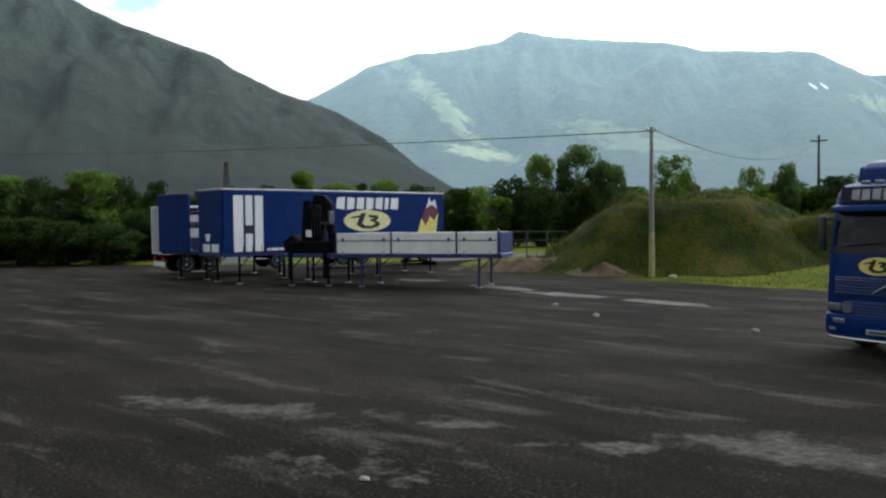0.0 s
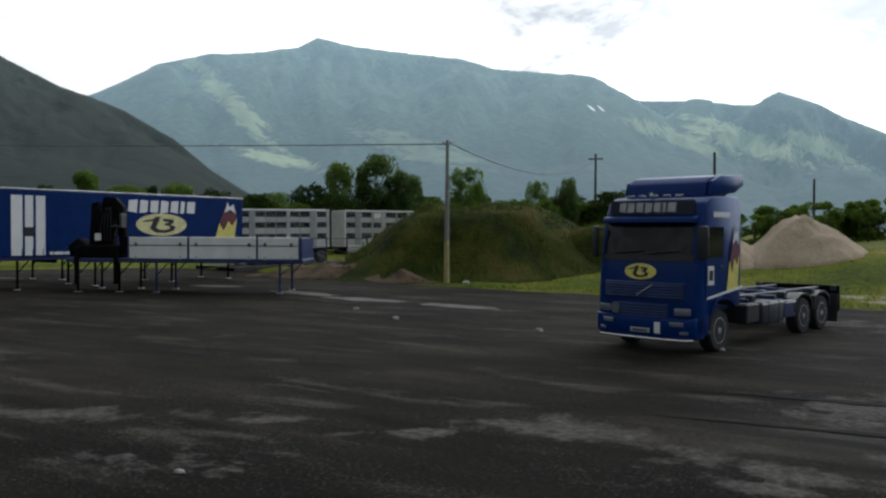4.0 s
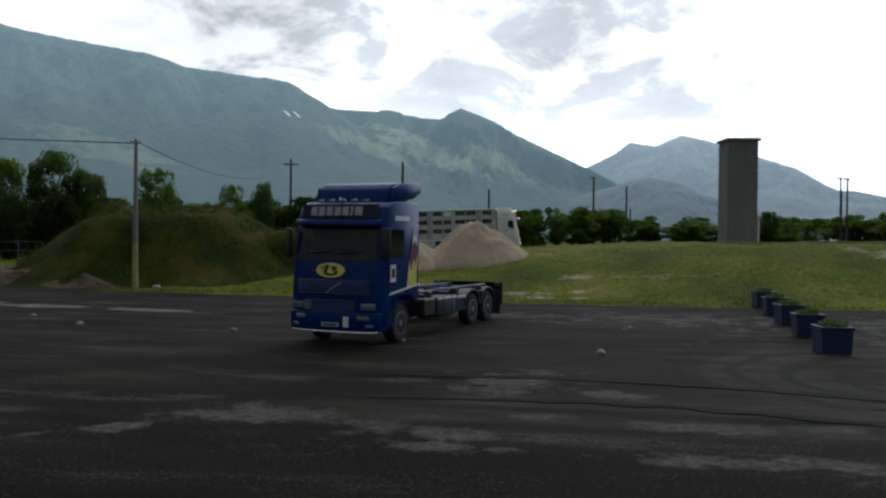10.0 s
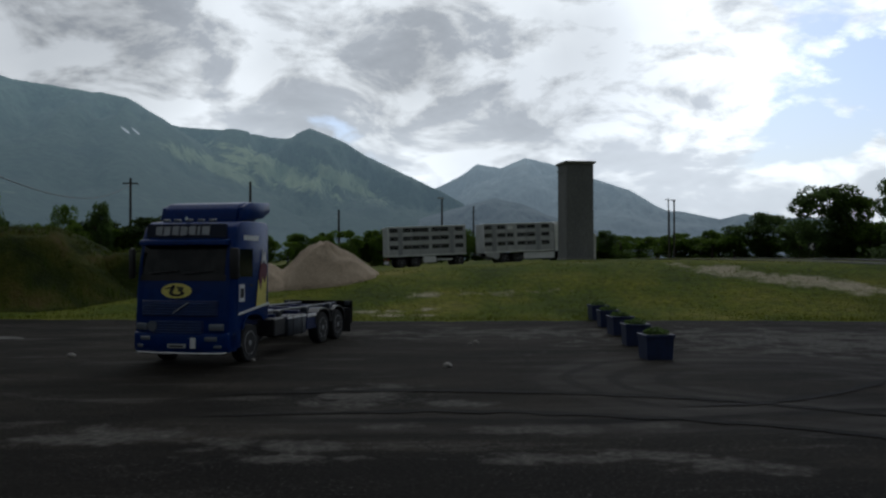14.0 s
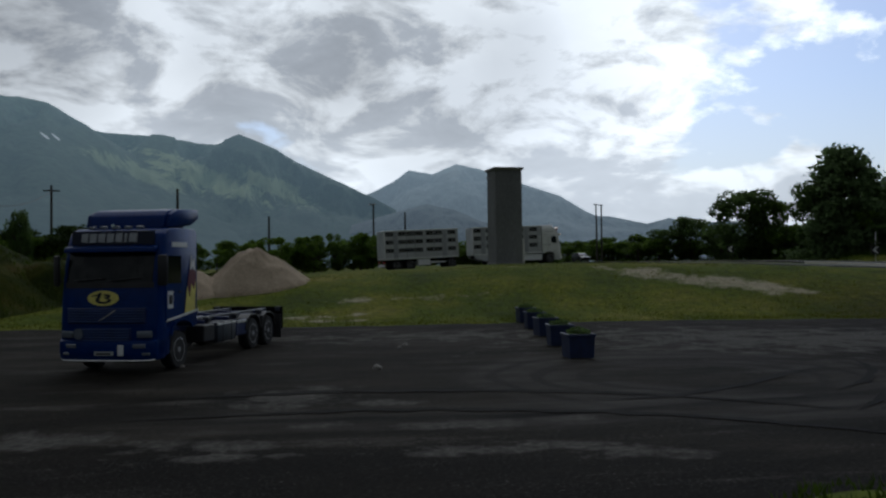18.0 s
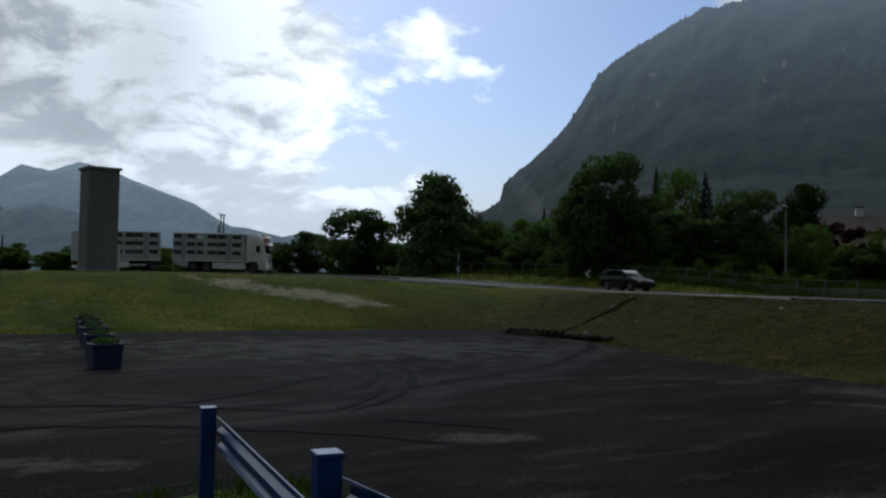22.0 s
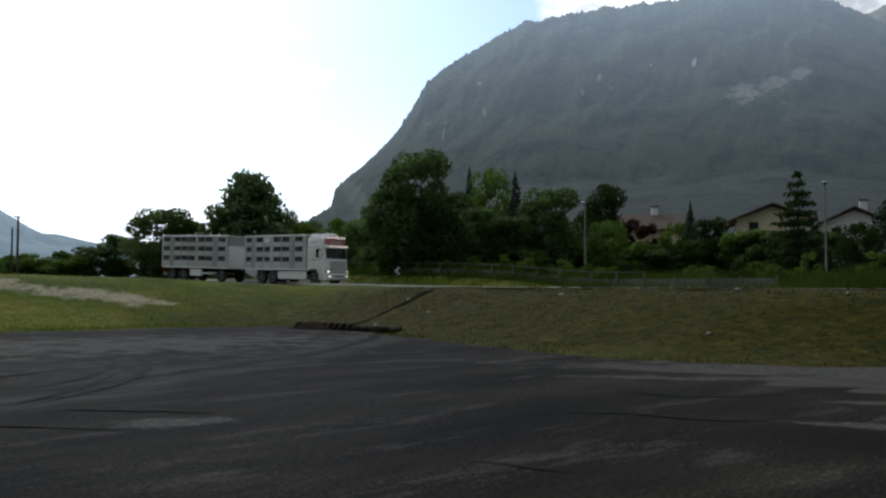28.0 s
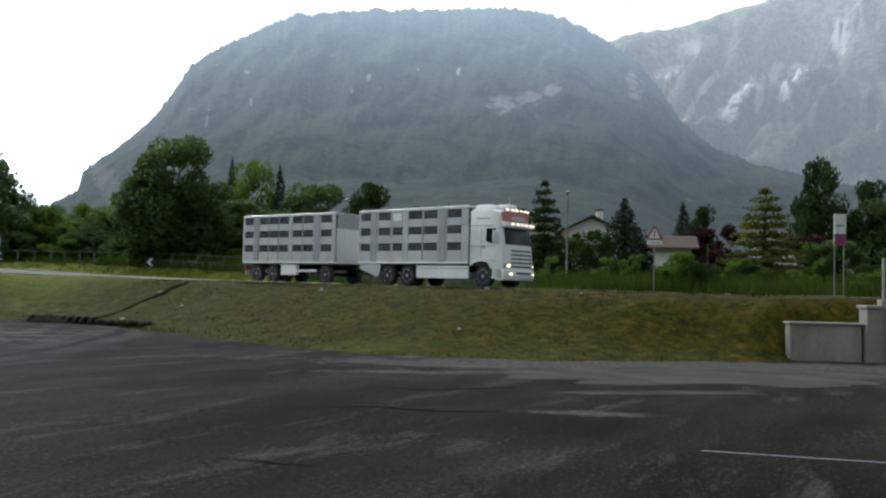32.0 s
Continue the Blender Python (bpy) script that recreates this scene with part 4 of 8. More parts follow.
def flame(parent, at, w, h):
    f = part("flame_motif", prism([(-0.5 * w, -0.5 * h), (-0.28 * w, -0.05 * h), (-0.1 * w, -0.25 * h), (0.12 * w, 0.0), (0.3 * w, -0.12 * h), (0.5 * w, 0.08 * h), (0.38 * w, -0.5 * h)], 1, -0.014, 0), M_YELLOW, parent, "painted yellow, maroon and white flame")
    f.matrix_local = at
    part("flame_middle", prism([(-0.26 * w, 0.0), (-0.08 * w, 0.26 * h), (0.46 * w, 0.22 * h), (0.48 * w, 0.06 * h), (0.30 * w, -0.10 * h), (0.12 * w, 0.02 * h), (-0.10 * w, -0.22 * h)], 1, -0.017, -0.004), M_MAROON, f)
    part("flame_tip", prism([(-0.06 * w, 0.22 * h), (0.08 * w, 0.5 * h), (0.16 * w, 0.36 * h), (0.34 * w, 0.44 * h), (0.44 * w, 0.20 * h), (0.2 * w, 0.30 * h)], 1, -0.020, -0.006), M_WHITEPAINT, f)


def mirror_arm(cab, sx, y, z0, z1, mat):
    m = part("mirror", box(sx * 1.36 - 0.10, y - 0.10, z0, sx * 1.36 + 0.10, y + 0.02, z1, 0.045, 2), mat, cab, "door mirror")
    part("mirror_bracket", tube([(sx * 1.22, y + 0.18, z1 - 0.05), (sx * 1.34, y, z1 - 0.1)], 0.02, 6), M_BLACK, m)
    part("mirror_bracket", tube([(sx * 1.22, y + 0.18, z0 + 0.1), (sx * 1.34, y, z0 + 0.15)], 0.02, 6), M_BLACK, m)


def build_blue_lorry(m):
    t = empty("lorry", m, "blue swap-body lorry with an empty chassis, parked on asphalt", "lorry")
    roof = 3.50
    cab = part("cab", prism(cab_outline(2.3, roof, 1.32), 0, -1.24, 1.24, 0.05), M_TRUCKBLUE, t, "glossy blue high-roof driver's cab")
    part("windscreen", front_plate(-1.10, 1.10, 2.18, 2.88, 0.012), M_GLASS, cab, "dark curved windscreen")
    for sx in (-1, 1):
        part("wiper", tube([(sx * 0.45 - 0.38, 0.03, 2.21), (sx * 0.45 + 0.38, 0.05, 2.27)], 0.016, 5), M_BLACK, cab)
    part("screen_surround", front_plate(-1.13, 1.13, 2.04, 2.18, 0.016), M_BLACK, cab)
    part("sun_visor", prism([(0.02, 2.89), (0.05, 3.01), (0.32, 3.06), (0.30, 2.88)], 0, -1.16, 1.16, 0.02), M_TRUCKBLUE, cab, "blue sun visor over the windscreen")
    head = part("header_board", front_plate(-1.06, 1.06, 3.07, 3.40, 0.03, 0.06), M_BLACKBLUE, cab, "dark header board with pale blocks of lettering")
    part("lettering", letter_blocks(-0.76, 0.66, 3.13, 3.34, (1, 1, 1, 1, 1, 0.4, 1.1), lerp_at(CAB_FRONT, 3.25) - 0.075, lerp_at(CAB_FRONT, 3.25) - 0.02), M_PALEPAINT, head, "pale lettering drawn as plain blocks", False)
    emblem(cab, pose(-0.06, lerp_at(CAB_FRONT, 1.80) - 0.02, 1.80, -4), 0.80, 0.36)
    # grille in two blocks of slats
    for z0, z1, x in ((1.20, 1.57, 1.0), (0.76, 1.10, 0.66)):
        g = part("grille", box(-x, -0.035, z0, x, 0.02, z1, 0.015), M_DARKBLUE, cab, "slatted blue radiator grille")
        z = z0 + 0.04
        while z < z1 - 0.02:
            part("slat", box(-x + 0.04, -0.062, z, x - 0.04, -0.03, z + 0.022, 0.006), M_SLATBLUE, g)
            z += 0.062
    part("grille_bar", tube([(-0.10, -0.07, 1.27), (0.30, -0.07, 1.52)], 0.016, 6), M_GALV, cab, "diagonal metal grille bar")
    part("round_badge", prism(ellipse(-0.66, 0.96, 0.13, 0.13), 1, -0.075, -0.03), M_DIMLAMP, cab, "round pale badge")
    bump = part("bumper", prism([(-0.02, 0.34), (-0.06, 0.5), (-0.06, 0.78), (0.0, 0.82), (0.45, 0.82), (0.45, 0.34)], 0, -1.24, 1.24, 0.03), M_TRUCKBLUE, t, "deep blue bumper")
    part("bumper_bar", tube([(-1.18, -0.02, 0.34), (-1.1, -0.08, 0.33), (1.1, -0.08, 0.33), (1.18, -0.02, 0.34)], 0.035, 8), M_CHROME, bump, "polished bar under the bumper")
    part("number_plate", box(-0.24, -0.085, 0.45, 0.24, -0.06, 0.55, 0.004), M_ALU, bump, "white number plate with a dark bar")
    part("plate_bar", box(-0.18, -0.09, 0.475, 0.18, -0.084, 0.515), M_BLACK, bump)
    part("permit_plate", box(0.36, -0.09, 0.45, 0.50, -0.06, 0.70, 0.004), M_WHITEPAINT, bump, "small white plate")
    for sx in (-1, 1):
        part("headlamp", box(sx * 0.98 - 0.17, -0.075, 0.86, sx * 0.98 + 0.17, -0.02, 1.03, 0.025, 2), M_DIMLAMP, cab, "clear headlamp")
        part("fog_lamp", box(sx * 0.86 - 0.15, -0.085, 0.62, sx * 0.86 + 0.15, -0.05, 0.72, 0.015), M_DIMLAMP, bump)
        part("indicator", box(sx * 1.02 - 0.09, -0.085, 0.45, sx * 1.02 + 0.09, -0.05, 0.52, 0.01), M_DIMLAMP, bump)
        d = part("door", box(sx * 1.235 - 0.012, 0.42, 1.20, sx * 1.235 + 0.02, 1.42, 2.72, 0.01), M_TRUCKBLUE, cab, "blue cab door")
        part("door_window", prism([(0.50, 2.12), (0.58, 2.80), (1.34, 2.80), (1.34, 2.12)], 0, sx * 1.255 - 0.006, sx * 1.255 + 0.006), M_GLASS, d, "dark door window")
        part("door_handle", box(sx * 1.26 - 0.015, 1.18, 1.88, sx * 1.26 + 0.015, 1.34, 1.93, 0.006), M_BLACK, d)
        part("step", box(sx * 1.1 - 0.13, 0.25, 0.42, sx * 1.1 + 0.13, 0.80, 0.50, 0.015), M_BLACK, t)
        mirror_arm(cab, sx, 0.02, 2.08, 2.82, M_BLACK)
        part("mudguard", prism([(1.99, 1.02), (1.85, 1.16), (1.61, 1.23), (1.32, 1.25), (1.03, 1.22), (0.79, 1.09), (0.67, 0.85), (0.73, 0.84), (0.85, 1.04), (1.06, 1.16), (1.32, 1.19), (1.58, 1.17), (1.79, 1.10), (1.93, 0.98)], 0, sx * 1.27 - 0.05, sx * 1.27 + 0.02), M_TRUCKBLUE, t, "blue front wheel arch")
        part("stripe", prism([(0.45, 1.20), (0.52, 1.26), (2.27, 1.44), (2.27, 1.38)], 0, sx * 1.262 - 0.004, sx * 1.262 + 0.004), M_BOARD, cab, "pale stripe along the cab side")
        part("panel_badge", box(sx * 1.262 - 0.004, 0.52, 1.52, sx * 1.262 + 0.004, 0.86, 1.94), M_BOARD, cab, "white sticker with a grey square")
        part("badge_square", box(sx * 1.268 - 0.004, 0.58, 1.62, sx * 1.268 + 0.004, 0.80, 1.84), M_BLACK, cab)
        f = pose(sx * 1.245, 1.86, 2.1, 0, 0, 90 * sx)
        flame(cab, f, 0.62, 1.45)
        part("side_lettering", box(sx * 1.245 - 0.006, 0.85, 3.02, sx * 1.245 + 0.006, 1.70, 3.14), M_BOARD, cab, "pale bar of lettering", False)
    # roof lamps and air deflector
    for x in (-0.62, -0.32, 0.0, 0.32, 0.62):
        part("roof_lamp", box(x - 0.09, 0.46, roof - 0.05, x + 0.09, 0.56, roof + 0.03, 0.02, 2), M_DIMLAMP, cab, "roof-mounted spotlight")
    part("roof_horn", tube([(-0.2, 0.7, roof + 0.05), (-0.2, 1.15, roof + 0.05)], [0.05, 0.02], 8), M_CHROME, cab)
    defl = part("air_deflector", prism([(0.92, roof - 0.02), (1.02, roof + 0.30), (1.22, roof + 0.44), (1.6, roof + 0.50), (2.30, roof + 0.52), (2.50, roof + 0.45), (2.50, roof + 0.28), (2.30, roof + 0.22), (2.05, roof + 0.05), (1.9, roof - 0.02)], 0, -1.0, 1.0, 0.04), M_TRUCKBLUE, cab, "blue roof air deflector with swept fins")
    for sx in (-1, 1):
        part("deflector_fin", prism([(1.0, roof + 0.02), (1.10, roof + 0.34), (1.5, roof + 0.48), (2.62, roof + 0.54), (2.66, roof + 0.30), (2.2, roof + 0.10)], 0, sx * 1.06 - 0.05, sx * 1.06 + 0.05, 0.02), M_TRUCKBLUE, defl)
    part("cab_back_panel", box(-1.1, 2.30, 1.0, 1.1, 2.42, 3.2, 0.03), M_DARKBLUE, t)
    part("exhaust", tube([(-0.85, 2.55, 0.9), (-0.85, 2.55, 2.4)], 0.07, 10), M_GALV, t)
    # chassis
    for sx in (-1, 1):
        part("chassis_rail", box(sx * 0.42 - 0.05, 1.2, 0.78, sx * 0.42 + 0.05, 8.9, 1.02, 0.01), M_DARKBLUE, t, "long dark chassis rail")
        part("carrier_rail", box(sx * 0.62 - 0.06, 3.0, 1.02, sx * 0.62 + 0.06, 9.0, 1.12, 0.012), M_TANK, t, "carrier rail for swap bodies")
        for y in (3.2, 5.1, 7.0, 8.8):
            part("twist_lock", box(sx * 1.08 - 0.09, y - 0.1, 1.0, sx * 1.08 + 0.09, y + 0.1, 1.16, 0.02), M_TANK, t)
        part("battery_box", box(sx * 0.95 - 0.25, 2.75, 0.50, sx * 0.95 + 0.25, 3.45, 0.96, 0.03), M_BLACK, t, "black battery box")
        tank = part("fuel_tank", box(sx * 0.93 - 0.29, 3.6, 0.42, sx * 0.93 + 0.29, 4.9, 0.98, 0.06, 2), M_TANK, t, "dark grey fuel tank")
        for y in (3.95, 4.55):
            part("tank_strap", box(sx * 0.93 - 0.30, y - 0.03, 0.41, sx * 0.93 + 0.30, y + 0.03, 0.99, 0.02), M_BLACK, tank)
        sg = part("side_guard", box(sx * 1.18 - 0.02, 4.95, 0.50, sx * 1.18 + 0.02, 5.7, 0.95, 0.01), M_DARKBLUE, t, "dark side guard with a pale strip")
        part("guard_strip", box(sx * 1.21 - 0.012, 5.0, 0.86, sx * 1.21 + 0.012, 5.65, 0.93, 0.004), M_BOARD, sg)
        part("guard_strip", box(sx * 1.21 - 0.012, 3.6, 0.90, sx * 1.21 + 0.012, 4.9, 0.95, 0.004), M_BOARD, sg)
        for y in (6.2, 7.5):
            wheel(t, sx * 1.06, y, 0.47, 0.47, 0.32, sx)
            part("wheel_arch", prism([(y - 0.62, 0.62), (y - 0.5, 0.95), (y - 0.2, 1.07), (y + 0.2, 1.07), (y + 0.5, 0.95), (y + 0.62, 0.62), (y + 0.57, 0.6), (y + 0.46, 0.9), (y + 0.18, 1.02), (y - 0.18, 1.02), (y - 0.46, 0.9), (y - 0.57, 0.6)], 0, sx * 1.05 - 0.18, sx * 1.05 + 0.18), M_BLACK, t)
        wheel(t, sx * 1.05, 1.32, 0.47, 0.47, 0.32, sx)
    for y in (3.0, 4.6, 6.2, 7.6, 8.85):
        part("cross_member", box(-1.1, y - 0.06, 0.98, 1.1, y + 0.06, 1.08, 0.012), M_DARKBLUE, t)
    for y in (1.32, 6.2, 7.5):
        part("axle", tube([(-1.0, y, 0.5), (1.0, y, 0.5)], 0.09, 10), M_BLACKSTEEL, t)
    rear = part("underrun_guard", box(-1.22, 8.75, 0.42, 1.22, 8.9, 1.16, 0.02), M_BLACKSTEEL, t, "black rear board with lamps")
    for sx in (-1, 1):
        part("tail_lamp", box(sx * 0.95 - 0.2, 8.88, 0.60, sx * 0.95 + 0.2, 8.95, 0.76, 0.015), M_RED, rear, "red tail lamp")
        part("mud_flap", box(sx * 1.05 - 0.28, 8.35, 0.15, sx * 1.05 + 0.28, 8.38, 0.95), M_BLACK, t)
    round_nose(t, 0.16)
    return t


def stock_side(body, sx, y0, y1, z0, z1, windows, pillars, rows, plates=()):
    """One flank of a livestock body: panels, slotted openings and pillars. Places are fractions from the tail."""
    L = y1 - y0
    H = z1 - z0
    x0, x1 = sorted((sx * 1.19, sx * 1.25))

    def yy(f):
        return y1 - f * L
    # flat black sheet painted in for the shade of the stalls
    part("inner_dark", box(*sorted((sx * 1.10, sx * 1.17))[:1], y0, z0, sorted((sx * 1.10, sx * 1.17))[1], y1, z1), M_OPENSHADE, body, "near-black sheet standing in for the shaded stalls")
    edges = sorted({0.0, 1.0, *(v for w in windows for v in w)})
    zs = [0.0]
    for a, b in rows:
        zs += [a, b]
    zs.append(1.0)
    for i in range(0, len(zs) - 1):
        za, zb = z1 - zs[i + 1] * H, z1 - zs[i] * H
        slot = i % 2 == 1
        for a, b in zip(edges, edges[1:]):
            if slot and (a, b) in windows and not any(r == i // 2 and (a, b) == w for r, w in plates):
                y_a, y_b = sorted((yy(a), yy(b)))
                for k in (1, 2, 3):
                    zc = za + (zb - za) * k / 4
                    part("slat", box(x0, y_a, zc - 0.009, x1 - 0.02, y_b, zc + 0.009), M_PILLAR, body)
                continue
            y_a, y_b = sorted((yy(a), yy(b)))
            if y_b - y_a < 0.03:
                continue
            part("panel", box(x0, y_a + 0.006, za + 0.004, x1, y_b - 0.006, zb - 0.004, 0.006), M_ALU, body)
    for a, b in pillars:
        y_a, y_b = sorted((yy(a), yy(b)))
        part("pillar", box(min(sx * 1.2, sx * 1.275), y_a, z0 - 0.02, max(sx * 1.2, sx * 1.275), y_b, z1, 0.012), M_PILLAR, body, "broad grey pillar")
    for r, w in plates:
        y_a, y_b = sorted((yy(w[0]), yy(w[1])))
        za, zb = z1 - rows[r][1] * H, z1 - rows[r][0] * H
        part("plate", box(min(sx * 1.25, sx * 1.268), y_a + 0.05, za - 0.05, max(sx * 1.25, sx * 1.268), y_b - 0.05, zb - 0.08), M_WHITEPAINT, body, "small white plate")


def stock_body(t, y0, y1, z0, z1, windows, pillars, rows, plates=()):
    body = part("livestock_body", box(-1.17, y0 + 0.02, z0 - 0.12, 1.17, y1 - 0.02, z0, 0.01), M_WHITEPAINT, t, "three-deck grey livestock body with slotted openings")
    for sx in (-1, 1):
        stock_side(body, sx, y0, y1, z0, z1, windows, pillars, rows, plates)
        part("sill", box(sx * 1.22 - 0.05, y0, z0 - 0.12, sx * 1.22 + 0.05, y1, z0 - 0.005, 0.015), M_WHITEPAINT, body, "white sill rail")
        part("roof_rail", box(sx * 1.21 - 0.06, y0, z1 - 0.01, sx * 1.21 + 0.06, y1, z1 + 0.09, 0.02), M_WHITEPAINT, body, "white roof rail")
    part("roof_panel", box(-1.16, y0, z1 + 0.03, 1.16, y1, z1 + 0.08, 0.01), M_WHITEPAINT, body)
    part("front_wall", box(-1.19, y0, z0, 1.19, y0 + 0.05, z1 - 0.75, 0.01), M_BOARD, body, "pale front wall")
    part("front_vent", box(-1.19, y0 + 0.02, z1 - 0.74, 1.19, y0 + 0.06, z1, 0.01), M_PILLAR, body)
    part("tail_gate", box(-1.19, y1 - 0.06, z0, 1.19, y1, z1, 0.015), M_ALU, body, "grey loading ramp door")
    for sx in (-1, 1):
        part("tail_post", box(sx * 1.19 - 0.06, y1 - 0.04, z0 - 0.1, sx * 1.19 + 0.06, y1 + 0.03, z1 + 0.05, 0.01), M_WHITEPAINT, body)
    return body


DECKS = ((0.025, 0.175), (0.33, 0.475), (0.645, 0.79))


def build_stock_lorry():
    t = empty("livestock_lorry", pose(0, 0, 0), "white three-axle livestock lorry with lit lamps, driving", "lorry")
    roof = 3.58
    wheels = []
    cab = part("cab", prism(cab_outline(2.08, roof, 1.33), 0, -1.24, 1.24, 0.06), M_WHITEPAINT, t, "white high-roof driver's cab")
    part("windscreen", front_plate(-1.06, 1.06, 1.95, 2.70, 0.012), M_GLASS, cab, "dark windscreen")
    part("sun_visor", prism([(-0.10, 2.74), (-0.08, 2.94), (0.30, 2.98), (0.24, 2.72)], 0, -1.16, 1.16, 0.02), M_WHITEPAINT, cab, "white sun visor")
    hb = part("header_board", front_plate(-1.06, 1.06, 2.97, 3.46, 0.06, 0.10), M_HEADERBOARD, cab, "dull red light box above the windscreen")
    part("header_panel", front_plate(-0.5, 0.5, 3.10, 3.26, 0.068, 0.03), M_LAMPGLASS, hb, "pale grey panel")
    for x in (-0.85, -0.51, -0.17, 0.17, 0.51, 0.85):
        part("marker_lamp", box(x - 0.05, 0.16, roof - 0.08, x + 0.05, 0.26, roof, 0.02), M_ROOFLAMP, cab, "lit roof lamp")
        part("visor_lamp", box(x - 0.055, -0.13, 2.82, x + 0.055, -0.07, 2.91, 0.02), M_ROOFLAMP, cab, "lit visor lamp")
    part("air_deflector", prism([(0.8, roof - 0.02), (0.9, roof + 0.16), (1.15, roof + 0.22), (1.9, roof + 0.24), (2.04, roof + 0.12), (2.04, roof - 0.02)], 0, -0.95, 0.95, 0.04), M_WHITEPAINT, cab, "white roof deflector")
    part("roof_hatch", box(-0.4, 0.55, roof - 0.02, 0.4, 1.2, roof + 0.26, 0.11, 3), M_WHITEPAINT, cab)
    part("aerial", tube([(0.1, 0.8, roof + 0.1), (0.1, 0.82, roof + 0.55)], 0.02, 6), M_PILLAR, cab, "short grey aerial")
    grille = part("grille", front_plate(-0.86, 0.86, 0.86, 1.86, 0.02, 0.03), M_WHITEPAINT, cab, "white grille with broad slats")
    for z in (0.92, 1.10, 1.28, 1.46, 1.64):
        part("grille_slot", front_plate(-0.82, 0.82, z, z + 0.07, 0.03, 0.03), M_BLACK, grille)
    bump = part("bumper", prism([(-0.04, 0.34), (-0.10, 0.5), (-0.10, 0.82), (0.0, 0.86), (0.45, 0.86), (0.45, 0.34)], 0, -1.24, 1.24, 0.03), M_WHITEPAINT, t, "deep white bumper")
    part("number_plate", box(-0.26, -0.125, 0.46, 0.26, -0.10, 0.57, 0.004), M_BOARD, bump)
    part("bumper_slot", box(-0.6, -0.115, 0.62, 0.6, -0.09, 0.70), M_BLACK, bump)
    for sx in (-1, 1):
        hl = part("lamp_housing", box(sx * 1.02 - 0.19, -0.06, 0.88, sx * 1.02 + 0.19, -0.005, 1.12, 0.03, 2), M_LAMPGLASS, cab, "grey glass lamp housing")
        part("headlamp", box(sx * 1.0 - 0.08, -0.08, 0.93, sx * 1.0 + 0.08, -0.05, 1.05, 0.02, 2), M_HEAD, hl, "lit headlamp")
        part("door_gap", box(sx * 1.256 - 0.004, 1.40, 1.22, sx * 1.256 + 0.004, 1.425, 2.72), M_PILLAR, cab)
        part("door_gap", box(sx * 1.256 - 0.004, 0.44, 1.22, sx * 1.256 + 0.004, 1.425, 1.245), M_PILLAR, cab)
        part("cab_moulding", box(sx * 1.25 - 0.012, 0.62, 2.80, sx * 1.25 + 0.012, 2.05, 2.84, 0.006), M_PILLAR, cab)
        part("fog_lamp", box(sx * 0.92 - 0.07, -0.14, 0.58, sx * 0.92 + 0.07, -0.09, 0.67, 0.025, 2), M_HEAD, bump, "lit fog lamp")
        d = part("door", box(sx * 1.235 - 0.012, 0.42, 1.20, sx * 1.235 + 0.02, 1.45, 2.74, 0.01), M_WHITEPAINT, cab, "white cab door")
        part("door_window", prism([(0.36, 2.00), (0.44, 2.68), (1.12, 2.68), (1.14, 2.10), (0.8, 2.00)], 0, sx * 1.255 - 0.006, sx * 1.255 + 0.006), M_GLASS, d, "dark door window")
        part("door_handle", box(sx * 1.26 - 0.015, 1.2, 1.80, sx * 1.26 + 0.015, 1.36, 1.85, 0.006), M_BLACK, d)
        part("side_window", prism([(1.55, 2.15), (1.55, 2.6), (1.95, 2.6), (1.95, 2.15)], 0, sx * 1.245 - 0.006, sx * 1.245 + 0.006), M_BOARD, cab)
        part("crease_line", box(sx * 1.25 - 0.006, 0.5, 1.86, sx * 1.25 + 0.006, 2.0, 1.89), M_PILLAR, cab)
        part("roof_marking", box(sx * 1.25 - 0.006, 0.9, 3.12, sx * 1.25 + 0.006, 1.7, 3.17), M_PILLAR, cab, "grey bar of lettering")
        part("step", box(sx * 1.1 - 0.13, 0.25, 0.42, sx * 1.1 + 0.13, 0.80, 0.50, 0.015), M_WHITEPAINT, t)
        mirror_arm(cab, sx, 0.34, 2.0, 2.58, M_WHITEPAINT)
        part("side_skirt", box(sx * 1.2 - 0.03, 2.12, 0.38, sx * 1.2 + 0.03, 5.28, 0.98, 0.02), M_WHITEPAINT, t, "long white side skirt")
        part("skirt_line", box(sx * 1.232 - 0.006, 2.15, 0.84, sx * 1.232 + 0.006, 5.25, 0.87), M_PILLAR, t)
        part("rear_skirt", prism([(7.62, 1.06), (9.05, 1.06), (9.05, 0.80), (7.9, 0.42), (7.70, 0.60)], 0, sx * 1.2 - 0.025, sx * 1.2 + 0.025), M_ALU, t)
        for y in (5.87, 7.17):
            wheels.append(wheel(t, sx * 1.06, y, 0.5, 0.5, 0.32, sx))
        wheels.append(wheel(t, sx * 1.05, 1.33, 0.5, 0.5, 0.32, sx))
        part("mudguard", prism([(2.00, 1.02), (1.86, 1.16), (1.62, 1.23), (1.33, 1.25), (1.04, 1.22), (0.80, 1.09), (0.68, 0.85), (0.74, 0.84), (0.86, 1.04), (1.07, 1.16), (1.33, 1.19), (1.59, 1.17), (1.80, 1.10), (1.94, 0.98)], 0, sx * 1.27 - 0.05, sx * 1.27 + 0.02), M_WHITEPAINT, t)
    part("chassis", box(-0.45, 1.2, 0.72, 0.45, 9.0, 1.02, 0.02), M_BLACKSTEEL, t)
    for y in (1.33, 5.87, 7.17):
        part("axle", tube([(-1.0, y, 0.5), (1.0, y, 0.5)], 0.09, 10), M_BLACKSTEEL, t)
